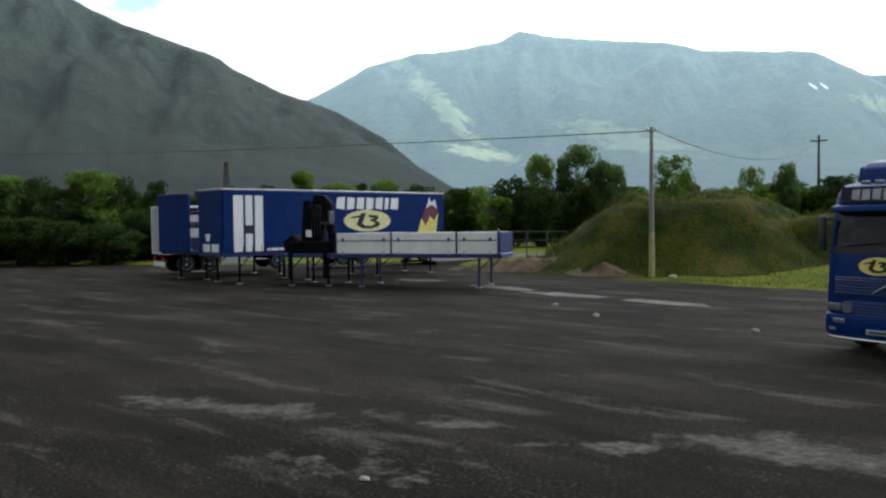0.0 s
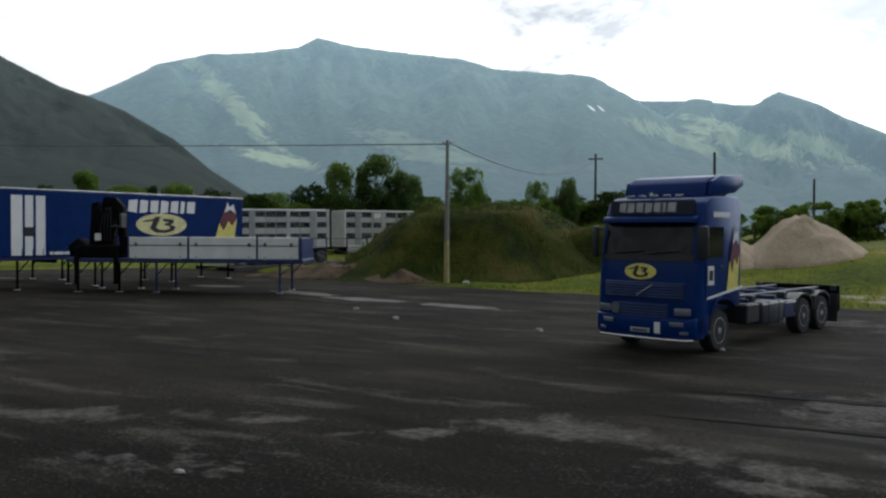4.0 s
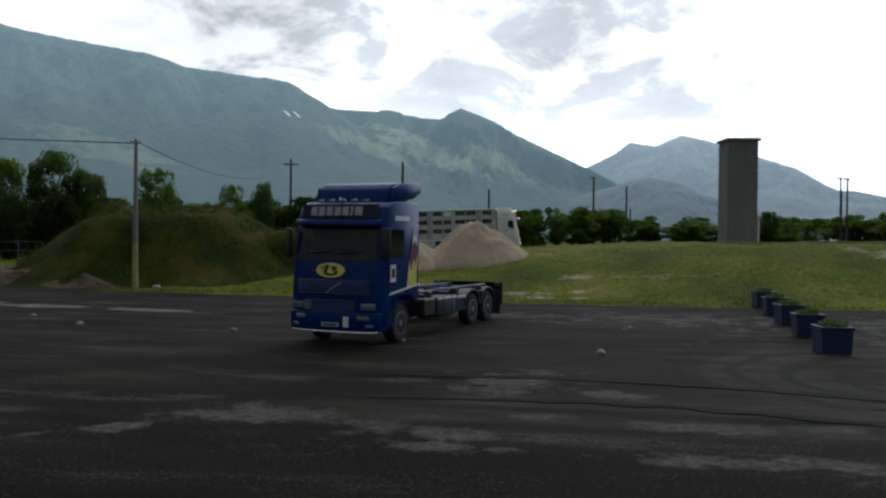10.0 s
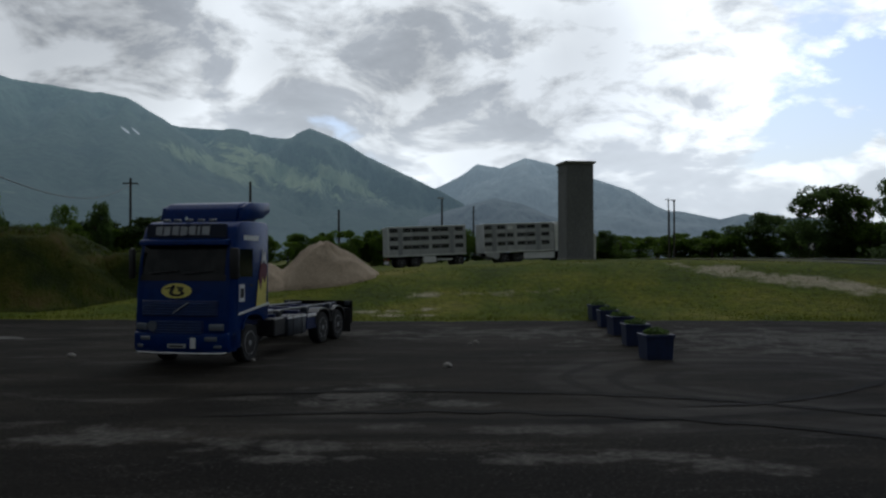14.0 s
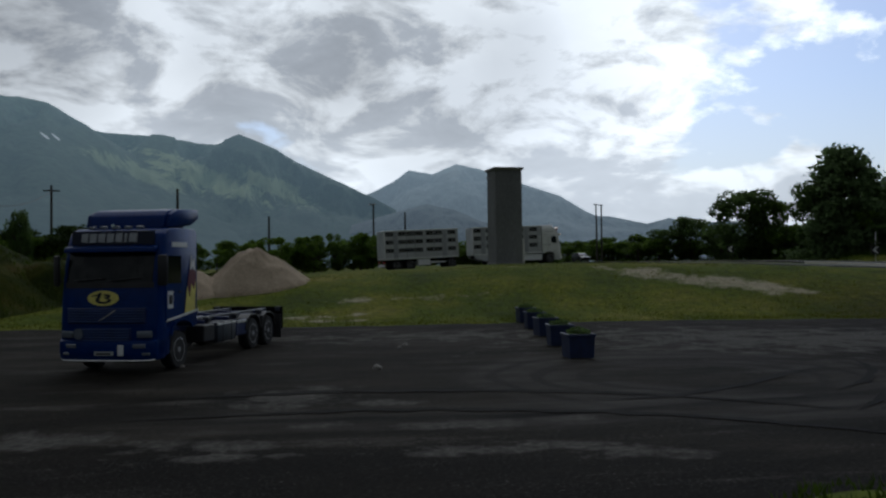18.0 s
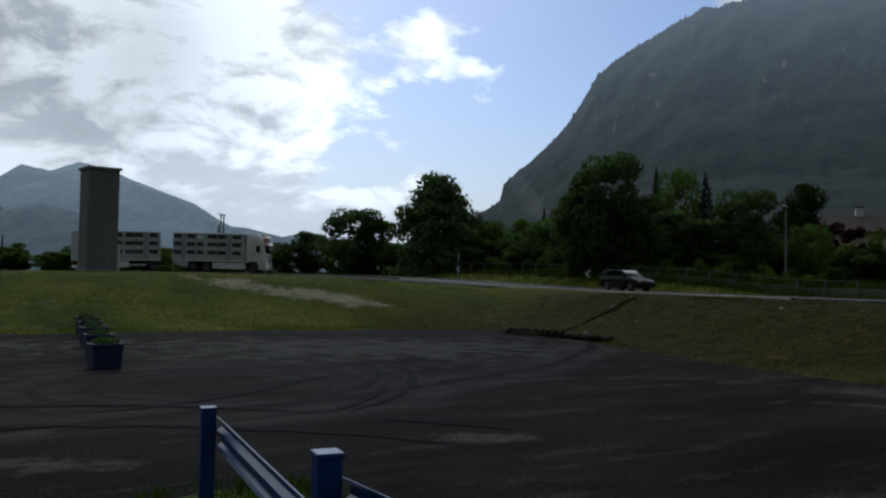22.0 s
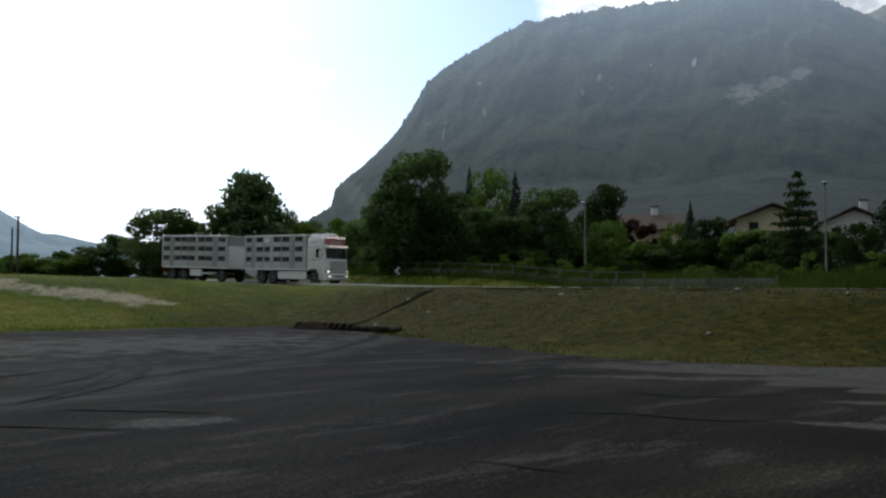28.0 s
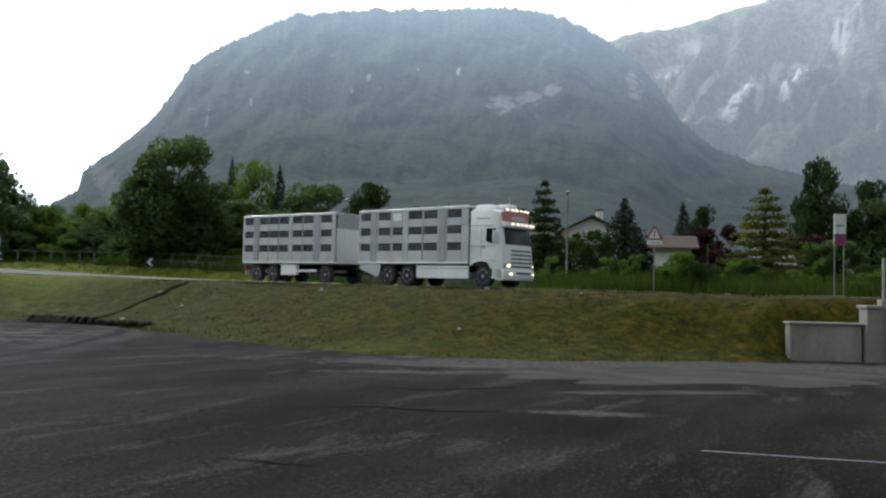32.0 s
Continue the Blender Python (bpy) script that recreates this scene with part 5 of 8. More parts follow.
    # solid black block stands in for the shade between cab and body
    part("dark_gap", box(-1.15, 2.05, 1.0, 1.15, 2.17, 3.6, 0.02), M_BLACK, t)
    w = ((0.0, 0.114), (0.19, 0.306), (0.327, 0.42), (0.473, 0.60), (0.61, 0.735), (0.82, 0.94))
    stock_body(t, 2.16, 9.15, 1.19, 3.69, w, ((0.114, 0.175), (0.745, 0.806)), DECKS, ((0, (0.327, 0.42)),))
    round_nose(t)
    return t, wheels


def build_stock_trailer():
    t = empty("livestock_trailer", pose(0, 0, 0), "grey three-axle drawbar livestock trailer, driving behind its lorry", "trailer")
    wheels = []
    w = ((0.015, 0.12), (0.185, 0.29), (0.295, 0.40), (0.405, 0.515), (0.555, 0.66), (0.665, 0.775), (0.855, 0.965))
    stock_body(t, 0.0, 7.33, 1.19, 3.69, w, ((0.12, 0.175), (0.785, 0.84)), DECKS)
    part("drawbar", prism([(-1.35, 0.62), (-1.35, 0.72), (0.5, 0.92), (0.5, 0.78)], 0, -0.12, 0.12, 0.01), M_BLACKSTEEL, t, "black steel drawbar")
    part("turntable", box(-0.7, 0.15, 0.72, 0.7, 1.4, 1.02, 0.03), M_BLACKSTEEL, t)
    part("chassis", box(-0.45, 0.4, 0.80, 0.45, 7.25, 1.02, 0.02), M_BLACKSTEEL, t)
    for y in (0.70, 4.84, 6.17):
        part("axle", tube([(-1.0, y, 0.48), (1.0, y, 0.48)], 0.09, 10), M_BLACKSTEEL, t)
        for sx in (-1, 1):
            wheels.append(wheel(t, sx * 1.05, y, 0.48, 0.48, 0.32, sx))
    for sx in (-1, 1):
        part("side_box", box(sx * 1.1 - 0.10, 2.9, 0.42, sx * 1.1 + 0.10, 4.15, 1.0, 0.02), M_WHITEPAINT, t, "white locker under the body")
        part("side_guard", box(sx * 1.2 - 0.02, 1.35, 0.60, sx * 1.2 + 0.02, 2.85, 0.72, 0.01), M_WHITEPAINT, t)
        part("tail_lamp", box(sx * 0.85 - 0.2, 7.31, 0.72, sx * 0.85 + 0.2, 7.37, 0.90, 0.01), M_RED, t, "red tail lamp")
    part("tail_board", box(-1.0, 7.31, 0.40, 1.0, 7.36, 0.66, 0.01), M_BOARD, t, "white reflective tail board")
    return t, wheels


def build_car():
    t = empty("car", pose(0, 0, 0) @ Matrix.Scale(0.94, 4), "dark compact hatchback driving along the road", "car")
    paint = plain("near_black_car_paint", (0.004, 0.0045, 0.006), 0.3, 0.0, 0.12, spec=0.18)
    outline = [(0.0, 0.30), (-0.02, 0.55), (0.06, 0.72), (0.30, 0.84), (0.98, 0.98), (1.12, 1.02), (3.75, 1.02), (3.92, 0.95), (4.0, 0.7), (3.98, 0.32), (3.62, 0.22), (3.55, 0.42), (3.40, 0.60), (3.16, 0.67), (2.92, 0.60), (2.77, 0.42), (2.72, 0.22), (1.22, 0.22), (1.17, 0.42), (1.02, 0.60), (0.78, 0.67), (0.54, 0.60), (0.39, 0.42), (0.33, 0.24)]
    body = part("body", prism(outline, 0, -0.83, 0.83, 0.05), paint, t, "near-black car body")
    part("cabin", prism([(0.98, 0.98), (1.78, 1.44), (2.2, 1.50), (3.2, 1.47), (3.62, 1.36), (3.9, 0.98)], 0, -0.70, 0.70, 0.07), paint, t)
    # pale glass colour put in for the sky's reflection
    part("windscreen", prism([(1.02, 1.00), (1.06, 1.00), (1.80, 1.42), (1.76, 1.43)], 0, -0.62, 0.62), M_LAMPGLASS, body, "windscreen painted pale for the bright sky's reflection")
    part("rear_window", prism([(3.66, 1.33), (3.70, 1.33), (3.90, 1.04), (3.86, 1.04)], 0, -0.58, 0.58), M_GLASS, body)
    wheels = []
    for sx in (-1, 1):
        part("side_window", prism([(1.25, 1.05), (1.82, 1.38), (2.4, 1.42), (2.4, 1.05)], 0, sx * 0.71 - 0.012, sx * 0.71 + 0.012), M_GLASS, body)
        part("side_window", prism([(2.48, 1.05), (2.48, 1.42), (3.2, 1.39), (3.55, 1.08)], 0, sx * 0.71 - 0.012, sx * 0.71 + 0.012), M_GLASS, body)
        part("headlamp", box(sx * 0.62 - 0.14, 0.0, 0.62, sx * 0.62 + 0.14, 0.14, 0.76, 0.03), M_LAMPGLASS, body, "clear headlamp")
        part("tail_lamp", box(sx * 0.7 - 0.1, 3.88, 0.72, sx * 0.7 + 0.1, 4.0, 0.98, 0.02), M_RED, body, "red tail lamp")
        part("mirror", box(sx * 0.92 - 0.08, 1.25, 0.98, sx * 0.92 + 0.08, 1.38, 1.10, 0.03), paint, body)
        for y in (0.78, 3.16):
            wheels.append(wheel(t, sx * 0.72, y, 0.31, 0.31, 0.2, sx))
    return t, wheels


# ---- swap bodies left on their legs ----
def support_leg(parent, x, y, z, splay=0.0, mat=None):
    leg = part("support_leg", tube([(x, y, z), (x + splay, y, 0.03)], 0.055, 8), mat or M_DARKBLUE, parent, "steel support leg")
    part("foot", box(x + splay - 0.12, y - 0.12, 0.0, x + splay + 0.12, y + 0.12, 0.04, 0.01), M_GALV, leg)
    part("brace", tube([(x + (0.55 if splay <= 0 else -0.55), y, z - 0.02), (x + splay * 0.5, y, z * 0.55)], 0.025, 6), mat or M_DARKBLUE, leg)


def build_curtain_body(m):
    t = empty("swap_body", m, "blue curtain-sided swap body standing on its legs", "swap body")
    L, W, z0, z1 = 13.55, 2.5, 1.45, 4.46
    part("floor_frame", box(0, 0, z0 - 0.16, L, W, z0, 0.02), M_DARKBLUE, t, "dark steel floor frame")
    part("roof", box(-0.02, -0.02, z1 - 0.10, L + 0.02, W + 0.02, z1, 0.03), M_GALV, t, "grey roof edge")
    end = part("end_wall", box(0, 0.03, z0, 0.06, W - 0.03, z1 - 0.1, 0.01), M_CURTAIN, t, "plain blue end wall")
    part("end_wall", box(L - 0.06, 0.03, z0, L, W - 0.03, z1 - 0.1, 0.01), M_CURTAIN, t)
    for y in (0.35, 1.25):
        part("white_panel", box(-0.02, y, z0 + 0.05, 0.0, y + 0.72, z0 + 0.42, 0.004), M_BOARD, end, "white reflective panel")
    part("warning_mark", prism([(1.2, 2.35), (1.75, 2.35), (1.62, 2.0), (1.33, 2.0)], 0, -0.014, 0.0), M_BOARD, end, "faded triangular mark")
    for y in (0, W):
        s = 1 if y else -1
        c = part("curtain", box(0.06, y - 0.02, z0, L - 0.06, y + 0.02, z1 - 0.1, 0.008), M_CURTAIN, t, "blue tarpaulin side curtain")
        for k in range(27):
            x = 0.55 + 0.48 * k
            part("strap", box(x - 0.02, y + s * 0.03 - 0.006, z0 - 0.05, x + 0.02, y + s * 0.03 + 0.006, z0 + 0.35), M_BLACK, c)
    for x0, x1 in ((0.56, 1.06), (1.17, 1.54), (1.66, 2.09)):
        part("white_stripe", box(x0, -0.034, z0 + 0.06, x1, -0.020, z1 - 0.32, 0.003), M_BOARD, t, "tall white stripe")
    part("stripe_notice", box(1.14, -0.04, 2.35, 1.58, -0.033, 2.75), M_BLACK, t)
    part("low_notice", box(2.3, -0.034, z0 + 0.08, 3.6, -0.022, z0 + 0.2), M_BOARD, t, "white strip of writing")
    part("lettering", letter_blocks(6.25, 10.2, 3.52, 4.12, (1.1, 1, 1, 1, 1, 0.55, 1.1), -0.036, -0.02, 0.1), M_WHITEPAINT, t, "large white lettering drawn as plain blocks", False)
    emblem(t, pose(8.2, -0.03, 2.92), 3.0, 1.12, field=M_CREAM)
    flame(t, pose(12.3, -0.03, 3.15), 1.55, 2.1)
    for x in (0.9, 4.6, 8.9, 12.6):
        for y in (0.12, W - 0.12):
            support_leg(t, x, y, z0 - 0.1, mat=M_BLACKSTEEL)
    for x in (2.7, 10.4):
        part("cross_beam", box(x, 0.3, z0 - 0.32, x + 0.12, W - 0.3, z0 - 0.16, 0.01), M_BLACKSTEEL, t)
    return t


def build_flat_body(m):
    """Drop-side flat swap body; x runs along its side from the crane end."""
    t = empty("flat_swap_body", m, "flat swap body with white drop sides on blue legs", "swap body")
    x0, x1, W, z = -1.15, 6.25, 2.45, 1.47
    part("bed", box(-3.9, 0.0, z - 0.20, x1 + 0.05, W, z - 0.02, 0.02), M_DARKBLUE, t, "dark blue steel bed")
    for y in (0.0, W):
        s = -1 if y == 0 else 1
        for a, b in ((-1.13, 1.38), (1.46, 4.32), (4.40, 6.12)):
            d = part("side_board", box(a, y - 0.03, z, b, y + 0.03, z + 0.88, 0.012), M_BOARD, t, "white drop side board")
            part("board_line", box(a + 0.03, y + s * 0.034 - 0.006, z + 0.52, b - 0.03, y + s * 0.034 + 0.006, z + 0.56), M_BLACK, d)
            for x in (a + 0.3, b - 0.3):
                part("latch", box(x - 0.05, y + s * 0.035 - 0.015, z + 0.50, x + 0.05, y + s * 0.035 + 0.015, z + 0.66, 0.008), M_BLACK, d)
                part("hinge", box(x - 0.04, y + s * 0.03 - 0.012, z - 0.06, x + 0.04, y + s * 0.03 + 0.012, z + 0.08), M_GALV, d)
        for x in (-1.15, 1.42, 4.36, 6.16):
            part("stanchion", box(x - 0.04, y - 0.045, z - 0.04, x + 0.04, y + 0.045, z + 0.92, 0.01), M_DARKBLUE, t, "blue side post")
    part("tail_board", box(x1 - 0.06, 0.0, z, x1, W, z + 0.88, 0.01), M_DARKBLUE, t, "blue tail board")
    for x in (0.0, 5.3):
        for y in (0.1, W - 0.1):
            support_leg(t, x, y, z - 0.15)
    for x in (-3.4, -1.6):
        for y in (0.1, W - 0.1):
            support_leg(t, x, y, z - 0.15, mat=M_BLACKSTEEL)
    return t


def build_crane(m):
    """Folded loader crane, black all over."""
    t = empty("loader_crane", m, "black folded loader crane standing on a flat body", "crane")
    part("base", box(-0.9, 0.1, 0.0, 0.9, 2.3, 0.55, 0.06), M_BLACKSTEEL, t, "black crane base")
    part("column", box(-0.28, 0.9, 0.5, 0.28, 1.5, 2.1, 0.06), M_BLACKSTEEL, t, "upright slewing column")
    part("boom", prism([(-0.32, 2.05), (-0.15, 2.65), (0.35, 2.62), (0.72, 2.2), (0.80, 0.6), (0.55, 0.55), (0.35, 1.9)], 1, 1.02, 1.38, 0.03), M_BLACKSTEEL, t, "folded main boom")
    part("outer_boom", prism([(-0.62, 0.5), (-0.50, 2.35), (-0.22, 2.42), (-0.25, 0.5)], 1, 0.62, 0.95, 0.03), M_BLACKSTEEL, t, "folded outer boom")
    part("lift_ram", tube([(0.15, 1.2, 0.7), (0.62, 1.2, 1.9)], 0.09, 10), M_CHROME, t, "lifting ram")
    part("ram", tube([(-0.36, 0.78, 0.8), (-0.1, 1.0, 2.3)], 0.07, 10), M_BLACKSTEEL, t)
    part("operator_seat", box(0.5, 0.3, 1.3, 0.95, 0.85, 1.4, 0.03), M_BLACK, t)
    part("seat_back", box(0.85, 0.3, 1.4, 0.95, 0.85, 1.9, 0.03), M_BLACK, t)
    part("grab", prism([(-1.35, 0.05), (-1.45, 0.5), (-1.0, 0.85), (-0.6, 0.5), (-0.7, 0.05), (-0.85, 0.3), (-1.2, 0.3)], 1, 0.4, 1.2, 0.04), M_BLACKSTEEL, t, "black timber grab")
    part("control_box", box(0.95, 0.2, 0.2, 1.35, 0.9, 0.95, 0.04), M_BLACKSTEEL, t)
    for sx in (-1, 1):
        part("outrigger", box(sx * 0.85 - 0.09, -0.1, -1.1, sx * 0.85 + 0.09, 0.08, 0.45, 0.03), M_BLACKSTEEL, t, "outrigger leg")
    for k in range(5):
        part("hose", tube([(-0.3 + 0.12 * k, 0.95, 0.55), (-0.35 + 0.15 * k, 0.8, 1.3), (-0.2 + 0.1 * k, 0.95, 2.2)], 0.025, 6), M_BLACK, t)
    part("notice", box(-0.1, 0.06, 0.75, 0.16, 0.09, 1.05), M_BOARD, t, "small pale plate")
    return t


def build_blue_box(m):
    t = empty("flat_swap_body", m, "flat swap body with a tall plain blue headboard", "swap body")
    b = part("headboard", box(-1.22, 0, 1.42, 1.22, 0.14, 4.30, 0.02), M_CURTAIN, t, "tall plain blue headboard")
    for k in range(6):
        part("rib", box(-1.05 + 0.42 * k - 0.03, 0.14, 1.5, -1.05 + 0.42 * k + 0.03, 0.19, 4.2, 0.008), M_CURTAIN, b)
    part("top_frame", box(-1.24, -0.02, 4.30, 1.24, 0.18, 4.36, 0.015), M_DARKBLUE, t)
    part("bed", box(-1.22, 0.14, 1.30, 1.22, 7.2, 1.48, 0.02), M_DARKBLUE, t, "dark steel bed")
    for s in (-1, 1):
        for k in range(3):
            part("side_board", box(s * 1.20 - 0.03, 0.25 + 2.3 * k, 1.50, s * 1.20 + 0.03, 2.45 + 2.3 * k, 2.15, 0.01), M_DARKBLUE, t, "blue drop side board")
        part("top_rail", box(s * 1.20 - 0.04, 0.2, 2.16, s * 1.20 + 0.04, 7.15, 2.21, 0.008), M_GALV, t, "pale top rail")
    for x in (-1.05, 1.05):
        for y in (1.2, 6.2):
            support_leg(t, x, y, 1.32, mat=M_BLACKSTEEL)
    return t


build_blue_lorry(pose(-5.42, 20.55, 0, 0, 0, -16.0))
build_curtain_body(pose(-33.89, 24.11, 0, 0, 0, 83.5))
build_flat_body(pose(-27.9, 27.2, 0, 0, 0, 25.6))
build_crane(pose(-27.9 - 2.55 * 0.9018 - 0.0, 27.2 - 2.55 * 0.4321, 1.45, 0, 0, 25.6))
build_blue_box(pose(-39.15, 24.65, 0, 0, 0, 6.3))
STOCK_LORRY, STOCK_LORRY_WHEELS = build_stock_lorry()
STOCK_TRAILER, STOCK_TRAILER_WHEELS = build_stock_trailer()
CAR, CAR_WHEELS = build_car()


# ---- trees and shrubs ----
LEAF = {
    "b": material("dark_leaves", [(0.3, (0.048, 0.090, 0.024)), (0.7, (0.118, 0.180, 0.054))], 0.6, 0.7, 0, 0, island=0.35, spec=0.25),
    "l": material("light_leaves", [(0.3, (0.068, 0.131, 0.019)), (0.7, (0.146, 0.227, 0.041))], 0.6, 0.7, 0, 0, island=0.35, spec=0.25),
    "p": material("grey_green_needles", [(0.3, (0.078, 0.129, 0.050)), (0.7, (0.168, 0.244, 0.102))], 0.6, 0.75, 0, 0, island=0.3, spec=0.2),
    "f": material("fir_needles", [(0.3, (0.016, 0.032, 0.018)), (0.7, (0.038, 0.062, 0.034))], 0.6, 0.75, 0, 0, island=0.3, spec=0.2),
    "c": material("yellow_green_needles", [(0.3, (0.060, 0.076, 0.014)), (0.7, (0.165, 0.17, 0.036))], 0.6, 0.75, 0, 0, island=0.35, spec=0.2),
    "r": material("purple_red_leaves", [(0.3, (0.022, 0.008, 0.010)), (0.7, (0.055, 0.018, 0.020))], 0.6, 0.7, 0, 0, island=0.3, spec=0.25),
}
LEAF["s"] = material("weed_leaves", [(0.3, (0.060, 0.120, 0.012)), (0.7, (0.142, 0.218, 0.034))], 0.6, 0.7, 0, 0, island=0.4, spec=0.2)
LEAF["k"] = material("dark_cedar_needles", [(0.3, (0.018, 0.036, 0.010)), (0.7, (0.050, 0.082, 0.024))], 0.6, 0.75, 0, 0, island=0.35, spec=0.2)
LEAF["d"] = material("deep_green_leaves", [(0.3, (0.014, 0.032, 0.004)), (0.7, (0.038, 0.068, 0.010))], 0.6, 0.7, 0, 0, island=0.35, spec=0.2)
LEAF["w"] = material("drooping_dark_leaves", [(0.3, (0.022, 0.044, 0.012)), (0.7, (0.052, 0.088, 0.026))], 0.6, 0.75, 0, 0, island=0.3, spec=0.2)
for leaf in (LEAF[k] for k in "blpcrskdw"):
    # thin leaves let some light through
    lt = leaf.node_tree
    lb = lt.nodes["Principled BSDF"]
    tr = lt.nodes.new("ShaderNodeBsdfTranslucent")
    lt.links.new(lb.inputs["Base Color"].links[0].from_socket, tr.inputs[0])
    mx = lt.nodes.new("ShaderNodeMixShader")
    mx.inputs[0].default_value = 0.62 if leaf.name in ("weed_leaves", "dark_leaves", "light_leaves") else 0.5
    lt.links.new(lb.outputs[0], mx.inputs[1])
    lt.links.new(tr.outputs[0], mx.inputs[2])
    lt.links.new(mx.outputs[0], lt.nodes["Material Output"].inputs[0])
M_BARK = material("bark", [(0.3, (0.035, 0.028, 0.022)), (0.7, (0.08, 0.066, 0.052))], 3.0, 0.95, 0, 0.5, 18.0, dist=0.03, stretch=(1, 1, 0.3))


def leaf_faces(verts, faces, c, size, rng, droop=0.0):
    """One leaf spray: a bent diamond turned at random."""
    a, b = rng.uniform(0, 2 * math.pi), rng.uniform(-0.9, 0.9)
    u = Vector((math.cos(a) * math.cos(b), math.sin(a) * math.cos(b), math.sin(b) - droop)).normalized()
    w = u.cross(Vector((rng.uniform(-1, 1), rng.uniform(-1, 1), rng.uniform(0.2, 1)))).normalized()
    n = len(verts)
    s = size * rng.uniform(0.7, 1.3)
    up = u.cross(w) * s * 0.15
    for p in (c - u * s, c + w * s * 0.55 + up, c + u * s, c - w * s * 0.55 + up):
        verts.append(tuple(p))
    faces.append((n, n + 1, n + 2, n + 3))


def crown_mesh(kind, seed):
    """A crown one metre high and one wide, base at z = 0."""
    rng = random.Random(seed * 31 + ord(kind))
    verts, faces = [], []
    if kind in "blrswd":
        base = {"b": -0.02, "l": 0.02, "r": 0.0, "s": -0.05, "w": 0.02, "d": -0.03}[kind]
        lobes = []
        for k in range({"s": 16, "r": 14}.get(kind, 44)):
            h = rng.uniform(base + 0.10, 0.90)
            reach = 0.36 * math.sin(math.pi * min(1, (h - base * 0.6) / (1.08 - base * 0.6))) ** 0.6
            a = rng.uniform(0, 2 * math.pi)
            d = reach * math.sqrt(rng.uniform(0.12, 1))
            lobes.append((Vector((d * math.cos(a), d * math.sin(a), h)), rng.uniform(0.09, 0.17)))
        lobes.append((Vector((rng.uniform(-0.06, 0.06), 0, 0.88)), 0.12))
        n = 9000 if kind == "w" else 8200 if kind not in "sr" else 2300
        size = 0.021 if kind not in "sr" else 0.029
        for _ in range(n):
            c, r = lobes[rng.randrange(len(lobes))]
            v = Vector((rng.gauss(0, 1), rng.gauss(0, 1), rng.gauss(0, 1))).normalized() * r * rng.uniform(0.25, 1.0) ** 0.5
            v.z *= 0.75
            p = c + v
            p.z = max(0.02, min(1.0, p.z))
            leaf_faces(verts, faces, p, size, rng, 0.7 if kind == "w" else 0.15)
    elif kind == "p":
        for k in range(120):
            h = rng.uniform(0.03, 0.97)
            a = rng.uniform(0, 2 * math.pi)
            d = 0.46 * (1.03 - h) ** 0.62 * rng.uniform(0.1, 1) ** 0.55
            c = Vector((d * math.cos(a), d * math.sin(a), h))
            for _ in range(80):
                v = Vector((rng.gauss(0, 0.06), rng.gauss(0, 0.06), rng.gauss(0, 0.028)))
                leaf_faces(verts, faces, c + v, 0.029, rng)
    else:
        levels = 17 if kind == "f" else 12
        for i in range(levels):
            h = 0.06 + 0.90 * i / (levels - 1)
            reach = 0.48 * (1 - h) ** (0.8 if kind == "f" else 0.72) + 0.012
            for k in range(20 if kind == "f" else 26):
                a = rng.uniform(0, 2 * math.pi)
                h = 0.06 + 0.90 * i / (levels - 1) + rng.gauss(0, 0.012)
                ln = reach * rng.uniform(0.7, 1.08)
                drop = 0.10 if kind == "f" else 0.02
                m = max(5, int(34 * ln / 0.48))
                for j in range(m):
                    t = ((j + rng.random()) / m) ** 0.7
                    p = Vector((ln * t * math.cos(a), ln * t * math.sin(a), h - drop * t * t + 0.02 * t))
                    wid = 0.13 * ln * (1.1 - t) + 0.006
                    p += Vector((rng.gauss(0, wid), rng.gauss(0, wid), rng.gauss(0, 0.008)))
                    p.z = max(0.02, p.z)
                    leaf_faces(verts, faces, p, 0.014 + 0.03 * ln, rng, 0.25)
    me = bpy.data.meshes.new("crown")
    me.from_pydata(verts, [], faces)
    me.materials.append(LEAF[kind])
    return me


def trunk_mesh(kind, seed):
    rng = random.Random(seed * 17 + ord(kind))
    top = {"f": 0.97, "c": 0.95, "k": 0.95, "p": 0.92}.get(kind, 0.72)
    bm = bmesh.new()
    tube([(0, 0, -0.04), (0.008, 0.004, 0.2), (0.0, 0.012, 0.45), (0.01, 0.0, top)], [0.032, 0.024, 0.018, 0.004], 8, bm)
    if kind not in "fck":
        for k in range(7):
            h = rng.uniform(0.25, 0.6)
            a = rng.uniform(0, 2 * math.pi)
            e = Vector((0.30 * math.cos(a), 0.30 * math.sin(a), h + rng.uniform(0.14, 0.28)))
            tube([(0, 0.005, h), tuple(Vector((0, 0, h)).lerp(e, 0.5) + Vector((0, 0, 0.02))), tuple(e)], [0.012, 0.008, 0.003], 5, bm)
    me = bpy.data.meshes.new("trunk")
    bm.to_mesh(me)
    bm.free()
    me.materials.append(M_BARK)
    for p in me.polygons:
        p.use_smooth = True
    return me


TREE_CACHE = {}
